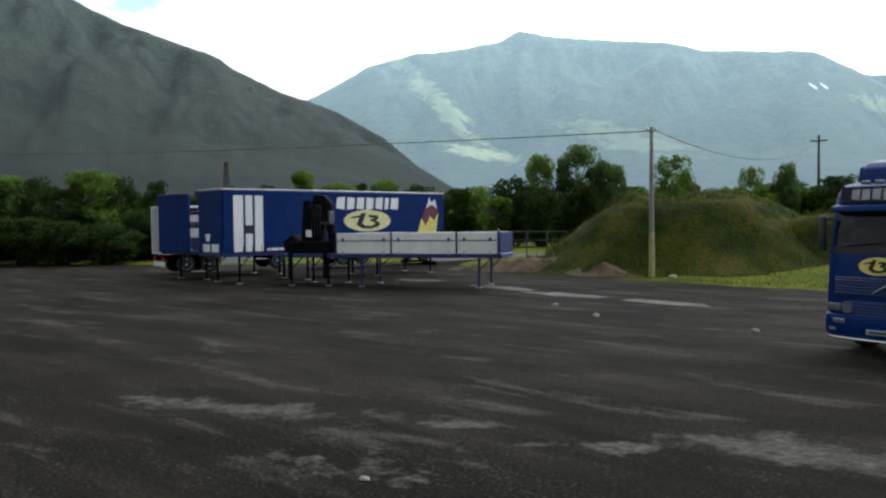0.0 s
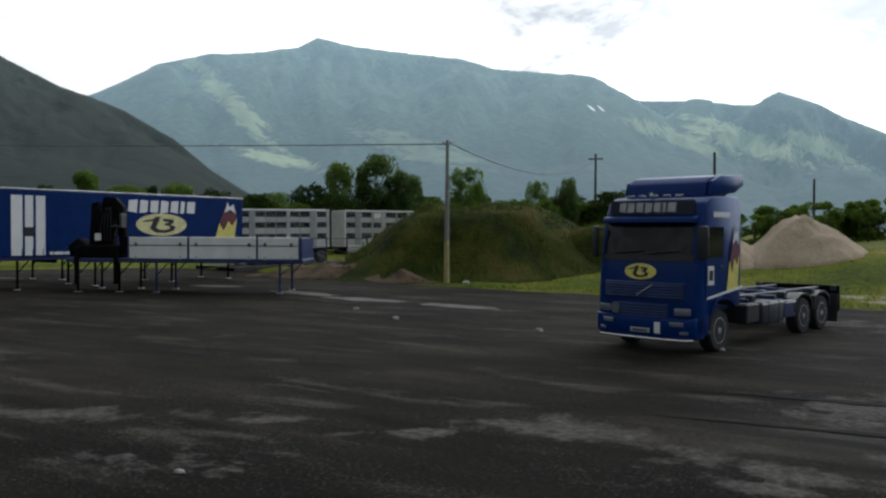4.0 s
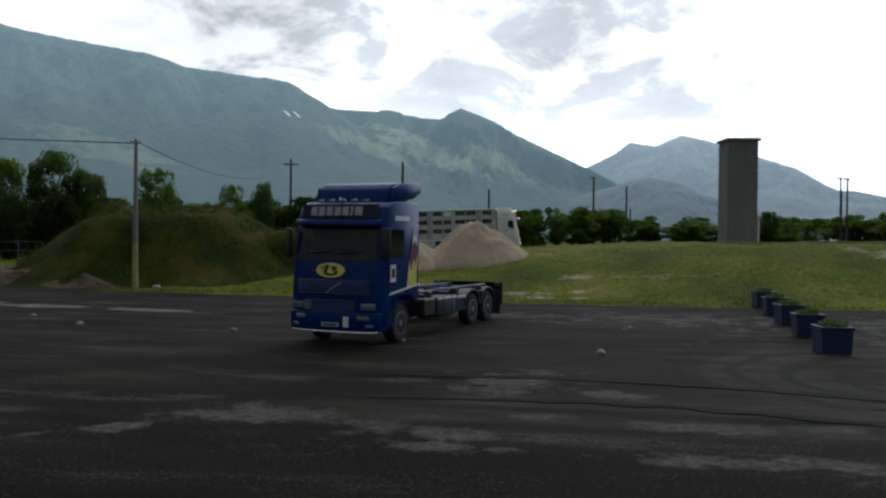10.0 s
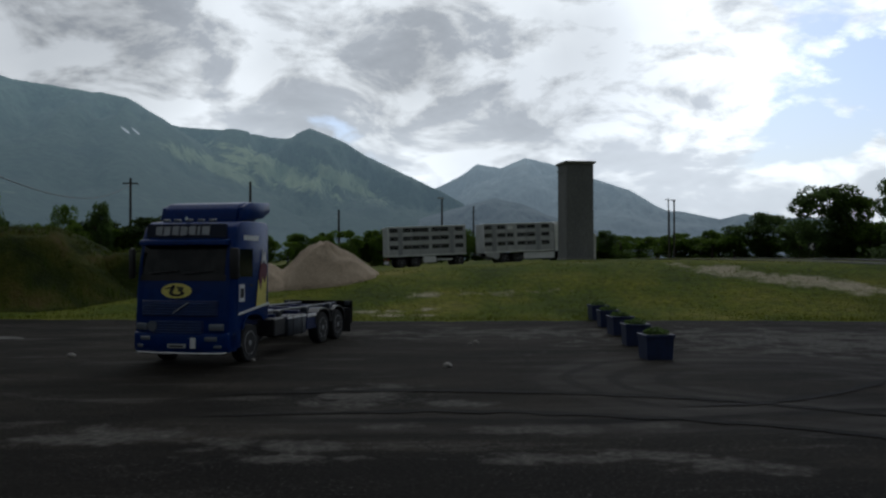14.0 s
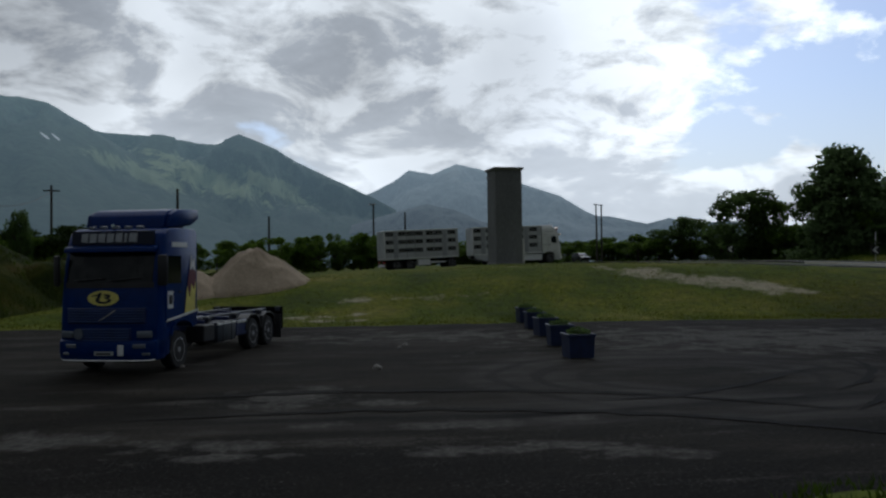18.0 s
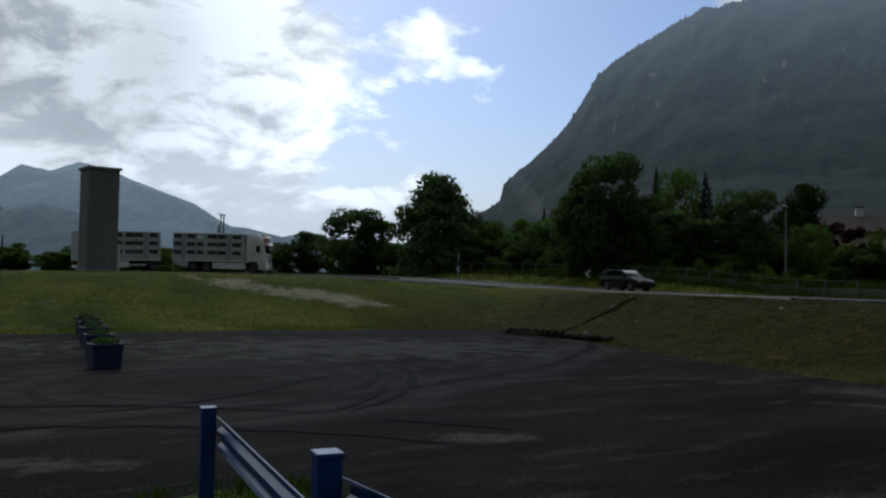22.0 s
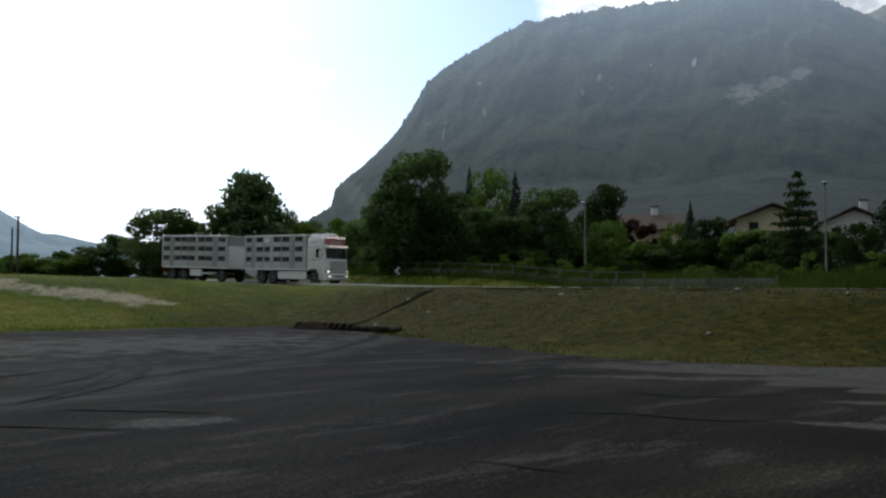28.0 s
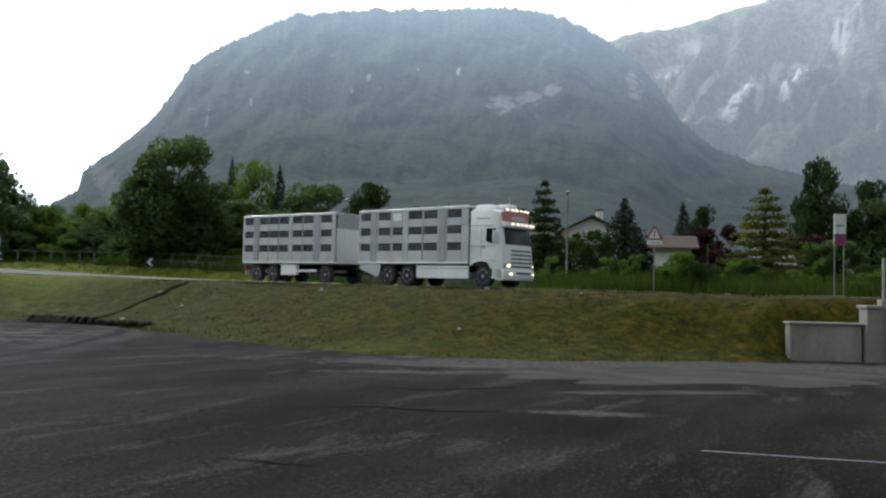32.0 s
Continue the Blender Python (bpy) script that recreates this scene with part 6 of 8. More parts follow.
TREE_WORDS = {"b": ("tree", "dense dark-green broadleaf tree", "tree"), "l": ("tree", "pale green young broadleaf tree", "tree"), "s": ("shrub", "low spreading green scrub bush", "shrub"),
              "p": ("pine_tree", "open-crowned dark pine tree with gaps", "tree"), "f": ("fir_tree", "dark conical fir tree", "tree"), "c": ("cedar_tree", "broad yellow-green cedar in tiers", "tree"),
              "r": ("shrub", "dark red-leaved garden bush", "shrub"), "k": ("cedar_tree", "broad dark-green cedar in ragged tiers", "tree"), "d": ("tree", "dense deep-green tree at the wood's edge", "tree"), "w": ("tree", "tall drooping dark-green tree", "tree")}
tree_rng = random.Random(5)


def plant(kind, x, y, top, width, group):
    """A tree whose tip is at height top and whose crown is width across."""
    z = ground_height(x, y) - 0.05
    h = max(1.0, top - z)
    seed = tree_rng.randrange(3)
    key = (kind, seed)
    if key not in TREE_CACHE:
        TREE_CACHE[key] = (trunk_mesh(kind, seed), crown_mesh(kind, seed))
    trunk, crown = TREE_CACHE[key]
    name, label, cat = TREE_WORDS[kind]
    wide = width * ((2.1 if width > 3 else 2.4) if kind == "f" else 1.35 if kind in "bld" else 1.25)
    t = empty(name, pose(x, y, z, 0, 0, tree_rng.uniform(0, 360)) @ Matrix.Diagonal((wide, wide, h, 1)), label, cat, group)
    for n, me in (("trunk", trunk), ("crown", crown)):
        o = new(n, me)
        o.parent = t


LEFTWOOD = [("l", -74.9, 30.3, 7.4, 5.2), ("d", -69.4, 29.9, 6.9, 3.1), ("d", -65.7, 30.5, 5.9, 3.5), ("l", -66.0, 32.9, 7.6, 4.5), ("d", -66.5, 35.2, 7.0, 3.7), ("d", -61.5, 34.3, 4.0, 2.6), ("d", -74.9, 27.6, 7.6, 4.6), ("d", -79.5, 26.1, 8.2, 5.2), ("d", -84.3, 24.5, 7.9, 5.4), ("d", -89.2, 51.1, 8.0, 2.9), ("d", -64.0, 26.5, 3.5, 4.5), ("d", -61.6, 28.7, 3.3, 4.5), ("d", -59.2, 30.9, 3.0, 4.5), ("d", -66.1, 24.6, 3.5, 4.1), ("d", -70.8, 23.1, 3.8, 4.2)]
BEHIND = [("l", -88.7, 71.9, 10.1, 3.4), ("d", -83.5, 63.1, 7.8, 4.1), ("l", -81.3, 71.8, 8.1, 5.0), ("l", -77.0, 75.7, 8.4, 4.3), ("d", -70.4, 75.0, 7.6, 4.1), ("d", -81.4, 75.8, 8.3, 3.7), ("d", -86.5, 60.3, 7.5, 4.1), ("d", -88.2, 56.0, 7.1, 4.0), ("d", -58.9, 69.1, 6.5, 4.2), ("l", -57.2, 70.7, 6.9, 3.6), ("d", -49.8, 66.6, 7.3, 3.8), ("s", -63.0, 70.8, 6.5, 3.8), ("s", -49.6, 64.0, 5.4, 3.7)]
MOUNDWOOD = [("l", -49.0, 70.1, 9.9, 3.2), ("b", -45.0, 71.0, 10.5, 4.8), ("b", -42.9, 72.9, 9.0, 3.6), ("d", -44.9, 68.4, 6.9, 3.2), ("d", -45.3, 65.3, 6.0, 3.6), ("d", -43.1, 70.0, 6.3, 3.2), ("b", -43.4, 75.2, 8.3, 2.2), ("l", -40.6, 81.8, 9.9, 3.5), ("b", -41.9, 87.3, 8.3, 2.5), ("l", -38.7, 97.1, 9.2, 2.9), ("b", -33.8, 94.8, 9.3, 2.8), ("s", -38.7, 90.2, 6.5, 4.3), ("s", -35.8, 92.9, 6.7, 4.3), ("s", -32.8, 98.2, 6.4, 4.4), ("s", -30.8, 104.2, 7.0, 4.5), ("s", -44.7, 82.0, 6.5, 4.2)]
VALLEY = [("b", 26.8, 110.1, 6.6, 3.0), ("s", 29.4, 112.0, 5.9, 3.8), ("b", 66.4, 149.1, 11.5, 6.1), ("b", 61.3, 149.2, 9.1, 5.1), ("s", 60.0, 159.3, 8.5, 6.5), ("s", 57.9, 169.3, 8.2, 5.8), ("b", 67.7, 139.1, 9.6, 5.7), ("s", 55.2, 179.4, 7.6, 7.4)]
NORTHEAST = [("b", 49.2, 94.3, 11.4, 6.6), ("l", 51.2, 93.0, 9.8, 4.3), ("p", 52.5, 80.2, 14.3, 8.8), ("b", 50.2, 81.8, 11.3, 3.9), ("b", 58.0, 82.7, 11.2, 3.4), ("s", 57.8, 77.0, 9.0, 5.2), ("s", 58.9, 72.7, 9.5, 5.0), ("f", 72.3, 85.4, 12.3, 1.6), ("b", 59.3, 67.7, 8.9, 4.8), ("b", 51.8, 51.2, 13.6, 5.6), ("b", 50.4, 52.8, 10.5, 4.2), ("b", 53.1, 49.6, 10.0, 4.1), ("f", 69.8, 63.2, 15.1, 2.0), ("l", 70.2, 60.5, 15.1, 3.6), ("f", 70.3, 56.9, 14.0, 2.1)]
EAST = [("b", 58.4, 51.6, 9.2, 5.5), ("b", 53.2, 52.6, 8.1, 6.4), ("b", 63.0, 46.2, 10.9, 4.7), ("d", 78.5, 51.7, 13.2, 5.5), ("l", 64.0, 40.9, 7.7, 2.8), ("r", 70.2, 42.2, 8.3, 4.6), ("b", 60.2, 48.1, 8.3, 4.4), ("f", 81.4, 42.9, 10.6, 1.6), ("d", 70.9, 35.1, 7.8, 3.6), ("s", 68.6, 37.4, 7.5, 2.9), ("k", 66.5, 25.6, 10.5, 5.0), ("d", 62.3, 19.9, 6.2, 2.6), ("r", 69.1, 39.6, 7.7, 3.0)]
HAMLET = [("f", 77.5, 22.4, 10.2, 4.5), ("f", 95.2, 21.6, 11.6, 2.6), ("d", 96.2, 19.9, 11.2, 3.0), ("r", 86.8, 15.0, 8.6, 4.2), ("r", 82.5, 16.1, 7.9, 5.6), ("c", 78.5, 10.6, 10.7, 8.0), ("w", 97.1, 8.0, 16.6, 6.1), ("w", 99.2, 4.5, 14.1, 6.4), ("b", 95.5, 1.1, 11.8, 6.0), ("b", 83.7, 6.0, 6.8, 3.9), ("r", 85.1, 7.5, 7.3, 5.2), ("b", 97.1, -1.7, 13.0, 6.5)]

for group, rows in (("woodland edge by the yard", LEFTWOOD), ("trees beyond the swap bodies", BEHIND), ("trees behind the earth mound", MOUNDWOOD), ("trees down the valley", VALLEY),
                    ("trees along the road bend", NORTHEAST), ("trees before the hamlet", EAST), ("garden trees of the hamlet", HAMLET)):
    for kind, x, y, top, w in rows:
        plant(kind, x, y, top, w * (1.25 if x > 45 and kind in "bl" else 1.0), group)

# scrub belts: far side of the road, the valley floor, and the weedy strip before the houses
for k in range(80):
    u = k / 79
    x, y = -34 + 62 * u + tree_rng.uniform(-2, 2), 100 + 14 * u + tree_rng.uniform(-4, 5)
    z = ground_height(x, y)
    low = 1 - 0.52 * smooth01((u - 0.68) / 0.1)
    plant("s" if k % 3 else "l", x, y, z + tree_rng.uniform(3.2, 5.0) * low, tree_rng.uniform(3.0, 4.4), "scrub belt beyond the road")
for k in range(44):
    u = k / 43
    x, y = 30 + 50 * u + tree_rng.uniform(-4, 4), 185 - 45 * u + tree_rng.uniform(-10, 10)
    plant("s", x, y, ground_height(x, y) + tree_rng.uniform(2.8, 5.5), tree_rng.uniform(6, 9), "scrub down the valley")
for k in range(80):
    u = k / 79
    x, y = -118 + 95 * u + tree_rng.uniform(-3, 3), 60 + 48 * u + tree_rng.uniform(-5, 5)
    plant("b" if k % 3 == 0 else "d", x, y, ground_height(x, y) + tree_rng.uniform(4.8, 7.2), tree_rng.uniform(5, 7.5), "wood behind the yard")
for k in range(110):
    u = (k + 0.5) / 110
    y = 60 - 66 * u + tree_rng.uniform(-1, 1)
    x = 50.8 - (0.0 if y > 30 else 0.0052 * (30 - y) ** 2) + 9 * tree_rng.random() ** 1.3
    plant("d" if k % 3 == 0 else "s", x, y, ground_height(x, y) + tree_rng.uniform(0.9, 1.9) * (1.2 if y < 20 else 1.0), tree_rng.uniform(1.0, 1.7) * (1.3 if y < 20 else 1.0), "tall weeds before the houses")
for k in range(34):
    u = k / 33
    x, y = 66 + 10 * u, 62 - 66 * u + tree_rng.uniform(-2, 2)
    plant("b", x, y, ground_height(x, y) + tree_rng.uniform(2.2, 3.8) * (1.0 if y > 36 else 0.45), tree_rng.uniform(3, 4.5) * (1.0 if y > 36 else 0.55), "garden hedge of the hamlet")


for k in range(40):
    u = k / 39
    x, y = -92 + 33 * u + tree_rng.uniform(-2, 2), 26 + 13 * u + tree_rng.uniform(-2, 3)
    plant("d", x, y, ground_height(x, y) + tree_rng.uniform(2.2, 4.6), tree_rng.uniform(3.2, 4.8), "undergrowth of the woodland edge")
for k in range(40):
    u = k / 39
    x, y = 52 + 8 * u + tree_rng.uniform(-2, 2), 96 - 50 * u + tree_rng.uniform(-1, 1)
    plant("s" if k % 2 else "b", x, y, ground_height(x, y) + tree_rng.uniform(2.5, 4.8), tree_rng.uniform(3.2, 5.0), "undergrowth along the road bend")


for k in range(44):
    u = k / 43
    x, y = 63 + 8 * u + tree_rng.uniform(-2, 3), 92 - 66 * u + tree_rng.uniform(-1, 1)
    tall = 7.5 - 3.2 * smooth01((u - 0.35) / 0.4)
    plant("bl"[k % 3 == 0], x, y, ground_height(x, y) + tall * tree_rng.uniform(0.8, 1.15), tree_rng.uniform(4.5, 6.5), "wood behind the road bend")


# ---- earth mound, sand, rubble ----
def heap(name, cx, cy, rz, a, b, peak, mat, label, category, sharp=1.0, rough=0.25, flat=0.0, seed=0.0, n=72, rings=26, soft=0.0):
    """A heap of loose ground: an uneven dome on the land."""
    verts, faces = [], []
    ca, sa = math.cos(radians(rz)), math.sin(radians(rz))
    base = ground_height(cx, cy)
    for i in range(rings + 1):
        r = i / rings
        for k in range(n):
            t = 2 * math.pi * k / n
            wob = 1 + 0.14 * noise.noise(Vector((2 * math.cos(t), 2 * math.sin(t), seed)))
            u, v = a * r * math.cos(t) * wob, b * r * math.sin(t) * wob
            x, y = cx + u * ca - v * sa, cy + u * sa + v * ca
            f = max(0.0, 1 - r)
            f = (math.sqrt(1 + soft) - math.sqrt(r * r + soft)) / (math.sqrt(1 + soft) - math.sqrt(soft)) if soft else f ** sharp if not flat else smooth01(min(1, f * (1 + flat)))
            g = ground_height(x, y)
            z = g + (peak - base) * f + rough * f * noise.fractal(Vector((x * 0.5, y * 0.5, seed)), 1.0, 2.0, 5) - (0.12 if i == rings else 0)
            verts.append((x, y, z))
    for i in range(rings):
        for k in range(n):
            j = (k + 1) % n
            faces.append((i * n + k, (i + 1) * n + k, (i + 1) * n + j, i * n + j))
    faces.append(tuple(range(n))[::-1])
    me = bpy.data.meshes.new(name)
    me.from_pydata(verts, [], faces)
    me.materials.append(mat)
    for p in me.polygons:
        p.use_smooth = True
    return tagged(new(name, me), label, category)


M_MOUND = material("weedy_earth", [(0.32, (0.007, 0.013, 0.001)), (0.46, (0.020, 0.030, 0.002)), (0.57, (0.042, 0.047, 0.005)), (0.66, (0.062, 0.052, 0.012)), (0.76, (0.060, 0.038, 0.018))], 0.45, 0.95, 0, 0.9, 5.0, dist=0.12, detail=10, spec=0.1)
M_SAND = material("pale_sand", [(0.3, (0.26, 0.208, 0.150)), (0.7, (0.42, 0.342, 0.255))], 0.7, 0.95, 0, 0.4, 8.0, dist=0.05, detail=9, spec=0.1)
M_DIRT = material("brown_dirt", [(0.3, (0.042, 0.030, 0.020)), (0.7, (0.125, 0.092, 0.064))], 0.9, 0.95, 0, 0.9, 6.0, dist=0.08, detail=9, spec=0.1)
M_TRENCH = material("dark_wet_soil", [(0.3, (0.010, 0.008, 0.005)), (0.7, (0.035, 0.028, 0.018))], 2.0, 0.95, 0, 0.8, 9.0, dist=0.05, spec=0.1)
M_STONE = material("pale_stone", [(0.3, (0.20, 0.19, 0.175)), (0.7, (0.33, 0.315, 0.29))], 3.0, 0.9, 0, 0.3, rand=0.2)
heap("earth_mound", -22.3, 46.2, 24, 9.8, 7.4, 4.1, M_MOUND, "weed-covered earth mound beside the yard", "mound", flat=0.35, rough=0.5, seed=2)
heap("earth_mound", -15.2, 49.6, 20, 7.6, 5.0, 3.0, M_MOUND, "low grassy tail of an earth mound", "mound", flat=0.6, rough=0.25, seed=6)
heap("sand_mound", -4.65, 47.6, 8, 3.2, 3.0, 3.58, M_SAND, "heap of pale tipped sand on grass", "sand heap", soft=0.04, rough=0.5, seed=11)
heap("sand_mound", -8.2, 46.6, 8, 2.7, 2.5, 2.5, M_SAND, "lower heap of pinkish sand", "sand heap", soft=0.05, rough=0.45, seed=14)
heap("dirt_ridge", -28.4, 40.0, 8, 5.2, 1.7, 0.95, M_DIRT, "ridge of bare brown dirt and rubble", "dirt heap", sharp=1.1, rough=0.7, seed=17)
heap("dirt_ridge", -24.0, 39.3, 4, 3.4, 1.1, 0.62, M_DIRT, "low ridge of bare brown dirt", "dirt heap", sharp=1.1, rough=0.6, seed=19)


heap("dirt_ridge", 25.2, 28.4, -72, 2.0, 0.35, 0.22, M_TRENCH, "low dark ridge of earth beside old tyres", "dirt heap", sharp=0.9, rough=0.5, seed=23)


def stone_mesh(seed):
    bm = bmesh.new()
    bmesh.ops.create_icosphere(bm, subdivisions=2, radius=1)
    for v in bm.verts:
        v.co *= 1 + 0.35 * noise.noise(v.co * 1.3 + Vector((seed, 0, 0)))
        v.co.z *= 0.55
    me = bpy.data.meshes.new("stone")
    bm.to_mesh(me)
    bm.free()
    me.materials.append(M_STONE)
    return me


STONES = [stone_mesh(k * 3.7) for k in range(4)]
stone_rng = random.Random(12)


def stone(x, y, r, label, group):
    o = new("stone", STONES[stone_rng.randrange(4)])
    o.matrix_world = pose(x, y, max(0.0, ground_height(x, y)) + 0.25 * r, 0, 0, stone_rng.uniform(0, 360)) @ Matrix.Diagonal((r, r * 0.7, r, 1))
    tagged(o, label, "stone", group)


for x, y, r in ((0.96, 20.2, 0.15), (2.12, 25.8, 0.11), (-8.8, 22.9, 0.11), (-3.85, 21.6, 0.09), (-13.7, 23.5, 0.12), (-7.4, 8.7, 0.06), (1.9, 25.2, 0.07), (-16.5, 25.5, 0.09)):
    stone(x, y, r, "pale stone lying on the asphalt", "stones on the yard")
for k in range(14):
    stone(-31 + 13 * stone_rng.random(), 39.0 + 2.4 * stone_rng.random(), stone_rng.uniform(0.08, 0.26), "pale rubble block in the dirt ridge", "rubble along the dirt ridge")
for k in range(14):
    x, y = 22 + 16 * stone_rng.random(), 8 + 24 * stone_rng.random()
    if not in_yard(x, y):
        stone(x, y, stone_rng.uniform(0.06, 0.14), "small pale stone on the bank", "stones on the road bank")


# ---- thin sheets on the land: gravel, slabs, asphalt repairs ----
M_FLOORSLAB = material("dusty_floor_concrete", [(0.3, (0.06, 0.058, 0.054)), (0.7, (0.17, 0.165, 0.155))], 1.6, 0.85, 0, 0.2, 14.0, spec=0.1)
M_SLAB = material("pale_concrete", [(0.3, (0.17, 0.165, 0.140)), (0.7, (0.30, 0.29, 0.25))], 0.9, 0.9, 0, 0.15, 14.0, grain=(0.90, 1.08), stretch=(1, 1, 0.4), spec=0.2)


def sheet(name, cx, cy, rz, a, b, mat, label, category, lift=0.012, ragged=0.45, seed=0.0, kind="structure"):
    """A thin ragged-edged sheet draped on the ground."""
    n, rings = 64, 8
    verts, faces = [], []
    ca, sa = math.cos(radians(rz)), math.sin(radians(rz))
    for i in range(rings + 1):
        for k in range(n):
            t = 2 * math.pi * k / n
            edge = 1 + ragged * noise.fractal(Vector((1.7 * math.cos(t), 1.7 * math.sin(t), seed)), 0.8, 2.2, 5)
            r = i / rings * edge
            u, v = a * r * math.cos(t), b * r * math.sin(t)
            x, y = cx + u * ca - v * sa, cy + u * sa + v * ca
            z = lift if in_yard(x, y) else ground_height(x, y) + lift + 0.05
            verts.append((x, y, z + 0.006 * noise.noise(Vector((x, y, 1))) - (0.02 if i == rings else 0)))
    for i in range(rings):
        for k in range(n):
            j = (k + 1) % n
            faces.append((i * n + k, (i + 1) * n + k, (i + 1) * n + j, i * n + j))
    faces.append(tuple(range(n))[::-1])
    me = bpy.data.meshes.new(name)
    me.from_pydata(verts, [], faces)
    me.materials.append(mat)
    return tagged(new(name, me), label, category, kind=kind)


for i, (x, y, rz, a, b) in enumerate(((-22.4, 30.3, -12, 2.2, 0.55), (-18.5, 29.0, -6, 2.0, 0.5), (-14.2, 28.3, -10, 1.9, 0.45), (-28.6, 31.6, 10, 1.5, 0.4), (-44, 30.0, 12, 2.2, 0.4))):
    sheet("pavement_slab", x, y, rz, a, b, M_FLOORSLAB, "pale worn concrete showing through the asphalt", "concrete patch", 0.014, 0.35, 20 + i)
M_OLDPATCH = material("old_pale_asphalt", [(0.3, (0.034, 0.031, 0.029)), (0.5, (0.058, 0.053, 0.049)), (0.7, (0.082, 0.075, 0.069))], 0.8, 0.85, 0, 0.3, 22.0, dist=0.01, detail=9, spec=0.05, grain=(0.7, 1.3), stretch=(1.4, 0.6, 1))
for x, y, rz, a, b, s in ((23.5, 2.7, -48, 4.9, 1.9, 44), (20.9, 8.8, -72, 2.6, 0.4, 46), (19.3, 3.1, -50, 2.2, 0.28, 48), (20.6, 6.6, -55, 1.3, 0.35, 49)):
    sheet("asphalt_patch", x, y, rz, a, b, M_OLDPATCH, "pale smooth worn asphalt at the foot of the bank", "asphalt patch", 0.016, 0.4, s)
M_TYREMARK = material("black_tyre_mark", [(0.3, (0.0035, 0.0030, 0.0027)), (0.7, (0.0085, 0.0075, 0.0065))], 1.5, 0.8, 0, 0.3, 30.0, dist=0.01, spec=0.05)


def yard_streak(name, points, width, seed, label, category):
    """A dark ragged streak drawn along the asphalt."""
    bm = bmesh.new()
    rows = []
    pts = curve_through([(x, y, 0) for x, y in points], 0.22)
    for i, p in enumerate(pts):
        d = (pts[min(i + 1, len(pts) - 1)] - pts[max(0, i - 1)]).normalized()
        side = Vector((d.y, -d.x, 0))
        taper = min(1.0, 4.0 * min(i, len(pts) - 1 - i) / len(pts))
        row = []
        for e in (-1, 1):
            w = width * (0.05 + 0.45 * taper * max(0.0, 0.8 + 1.1 * noise.fractal(Vector((i * 0.35, e * 3.0, seed)), 0.9, 2.0, 4)))
            q = p + side * e * w
            row.append(bm.verts.new((q.x, q.y, 0.012 * noise.noise(Vector((q.x * 0.5, q.y * 0.5, 9))) + 0.014)))
        rows.append(row)
    for a, b in zip(rows, rows[1:]):
        bm.faces.new((a[0], a[1], b[1], b[0]))
    o = mesh_object(name, bm, M_TYREMARK)
    tagged(o, label, category, kind="structure")


for i, (w, line) in enumerate((
        (0.34, [(-3.9, 16.3), (-1.7, 16.6), (0.6, 16.6), (3.0, 16.2), (5.0, 15.6), (6.9, 14.4), (8.4, 13.1)]),
        (0.30, [(-3.8, 14.2), (-1.5, 14.35), (0.5, 14.45), (2.6, 14.1), (4.7, 13.4), (6.3, 12.5), (7.9, 11.1), (9.2, 9.4)]),
        (0.30, [(11.3, 18.1), (10.2, 17.6), (8.0, 15.9), (6.2, 14.9), (4.6, 14.6)]),
        (0.26, [(13.6, 20.3), (13.4, 19.0), (12.6, 16.9), (11.3, 15.0), (10.3, 13.9), (9.0, 12.9)]),
        (0.22, [(11.7, 16.4), (11.0, 15.4), (9.8, 14.0), (8.6, 12.9)]),
        (0.22, [(12.9, 19.6), (12.2, 17.8), (11.0, 16.2), (9.6, 15.0)]),
        (0.26, [(9.0, 12.0), (9.9, 11.1), (10.6, 10.1)]))):
    yard_streak("tyre_mark", line, w, 3.0 * i, "black tyre mark swept across the asphalt", "tyre mark")
for i, (w, line) in enumerate((
        (0.07, [(10.9, 5.4), (11.05, 5.0), (11.1, 4.6), (11.3, 4.2)]),
        (0.14, [(17.0, 7.8), (17.05, 6.6), (17.7, 5.9), (18.7, 5.3)]),
        (0.14, [(18.7, 4.3), (18.9, 3.5), (19.0, 2.7)]),
        (0.22, [(20.4, 11.3), (20.6, 9.8), (20.8, 8.7)]),
        (0.12, [(14.2, 6.9), (14.9, 6.0), (15.2, 4.9), (16.0, 4.2)]))):
    yard_streak("asphalt_crack", line, w, 50 + 3.0 * i, "dark open crack in the old asphalt", "crack")
ln = bmesh.new()
box(-0.45, -0.005, 0.0, 2.08, 0.005, 0.008, bm=ln)
o = mesh_object("yard_line", ln, M_PALEPAINT)
o.matrix_world = pose(14.50, 0.81, 0.010, 0, 0, -72.9)
tagged(o, "short worn white paint line on asphalt", "paint line", kind="structure")


# ---- tower ----
M_RENDER = material("grey_rendered_wall", [(0.3, (0.15, 0.155, 0.162)), (0.55, (0.195, 0.20, 0.207)), (0.75, (0.245, 0.248, 0.253))], 0.45, 0.95, 0, 0.25, 9.0, stretch=(1, 1, 0.35), detail=9, spec=0.15)
M_ROOFSLAB = plain("weathered_concrete_slab", (0.24, 0.235, 0.23), 0.9, var=0.2)
M_WHITEPIPE = plain("white_pipe", (0.62, 0.62, 0.60), 0.6)


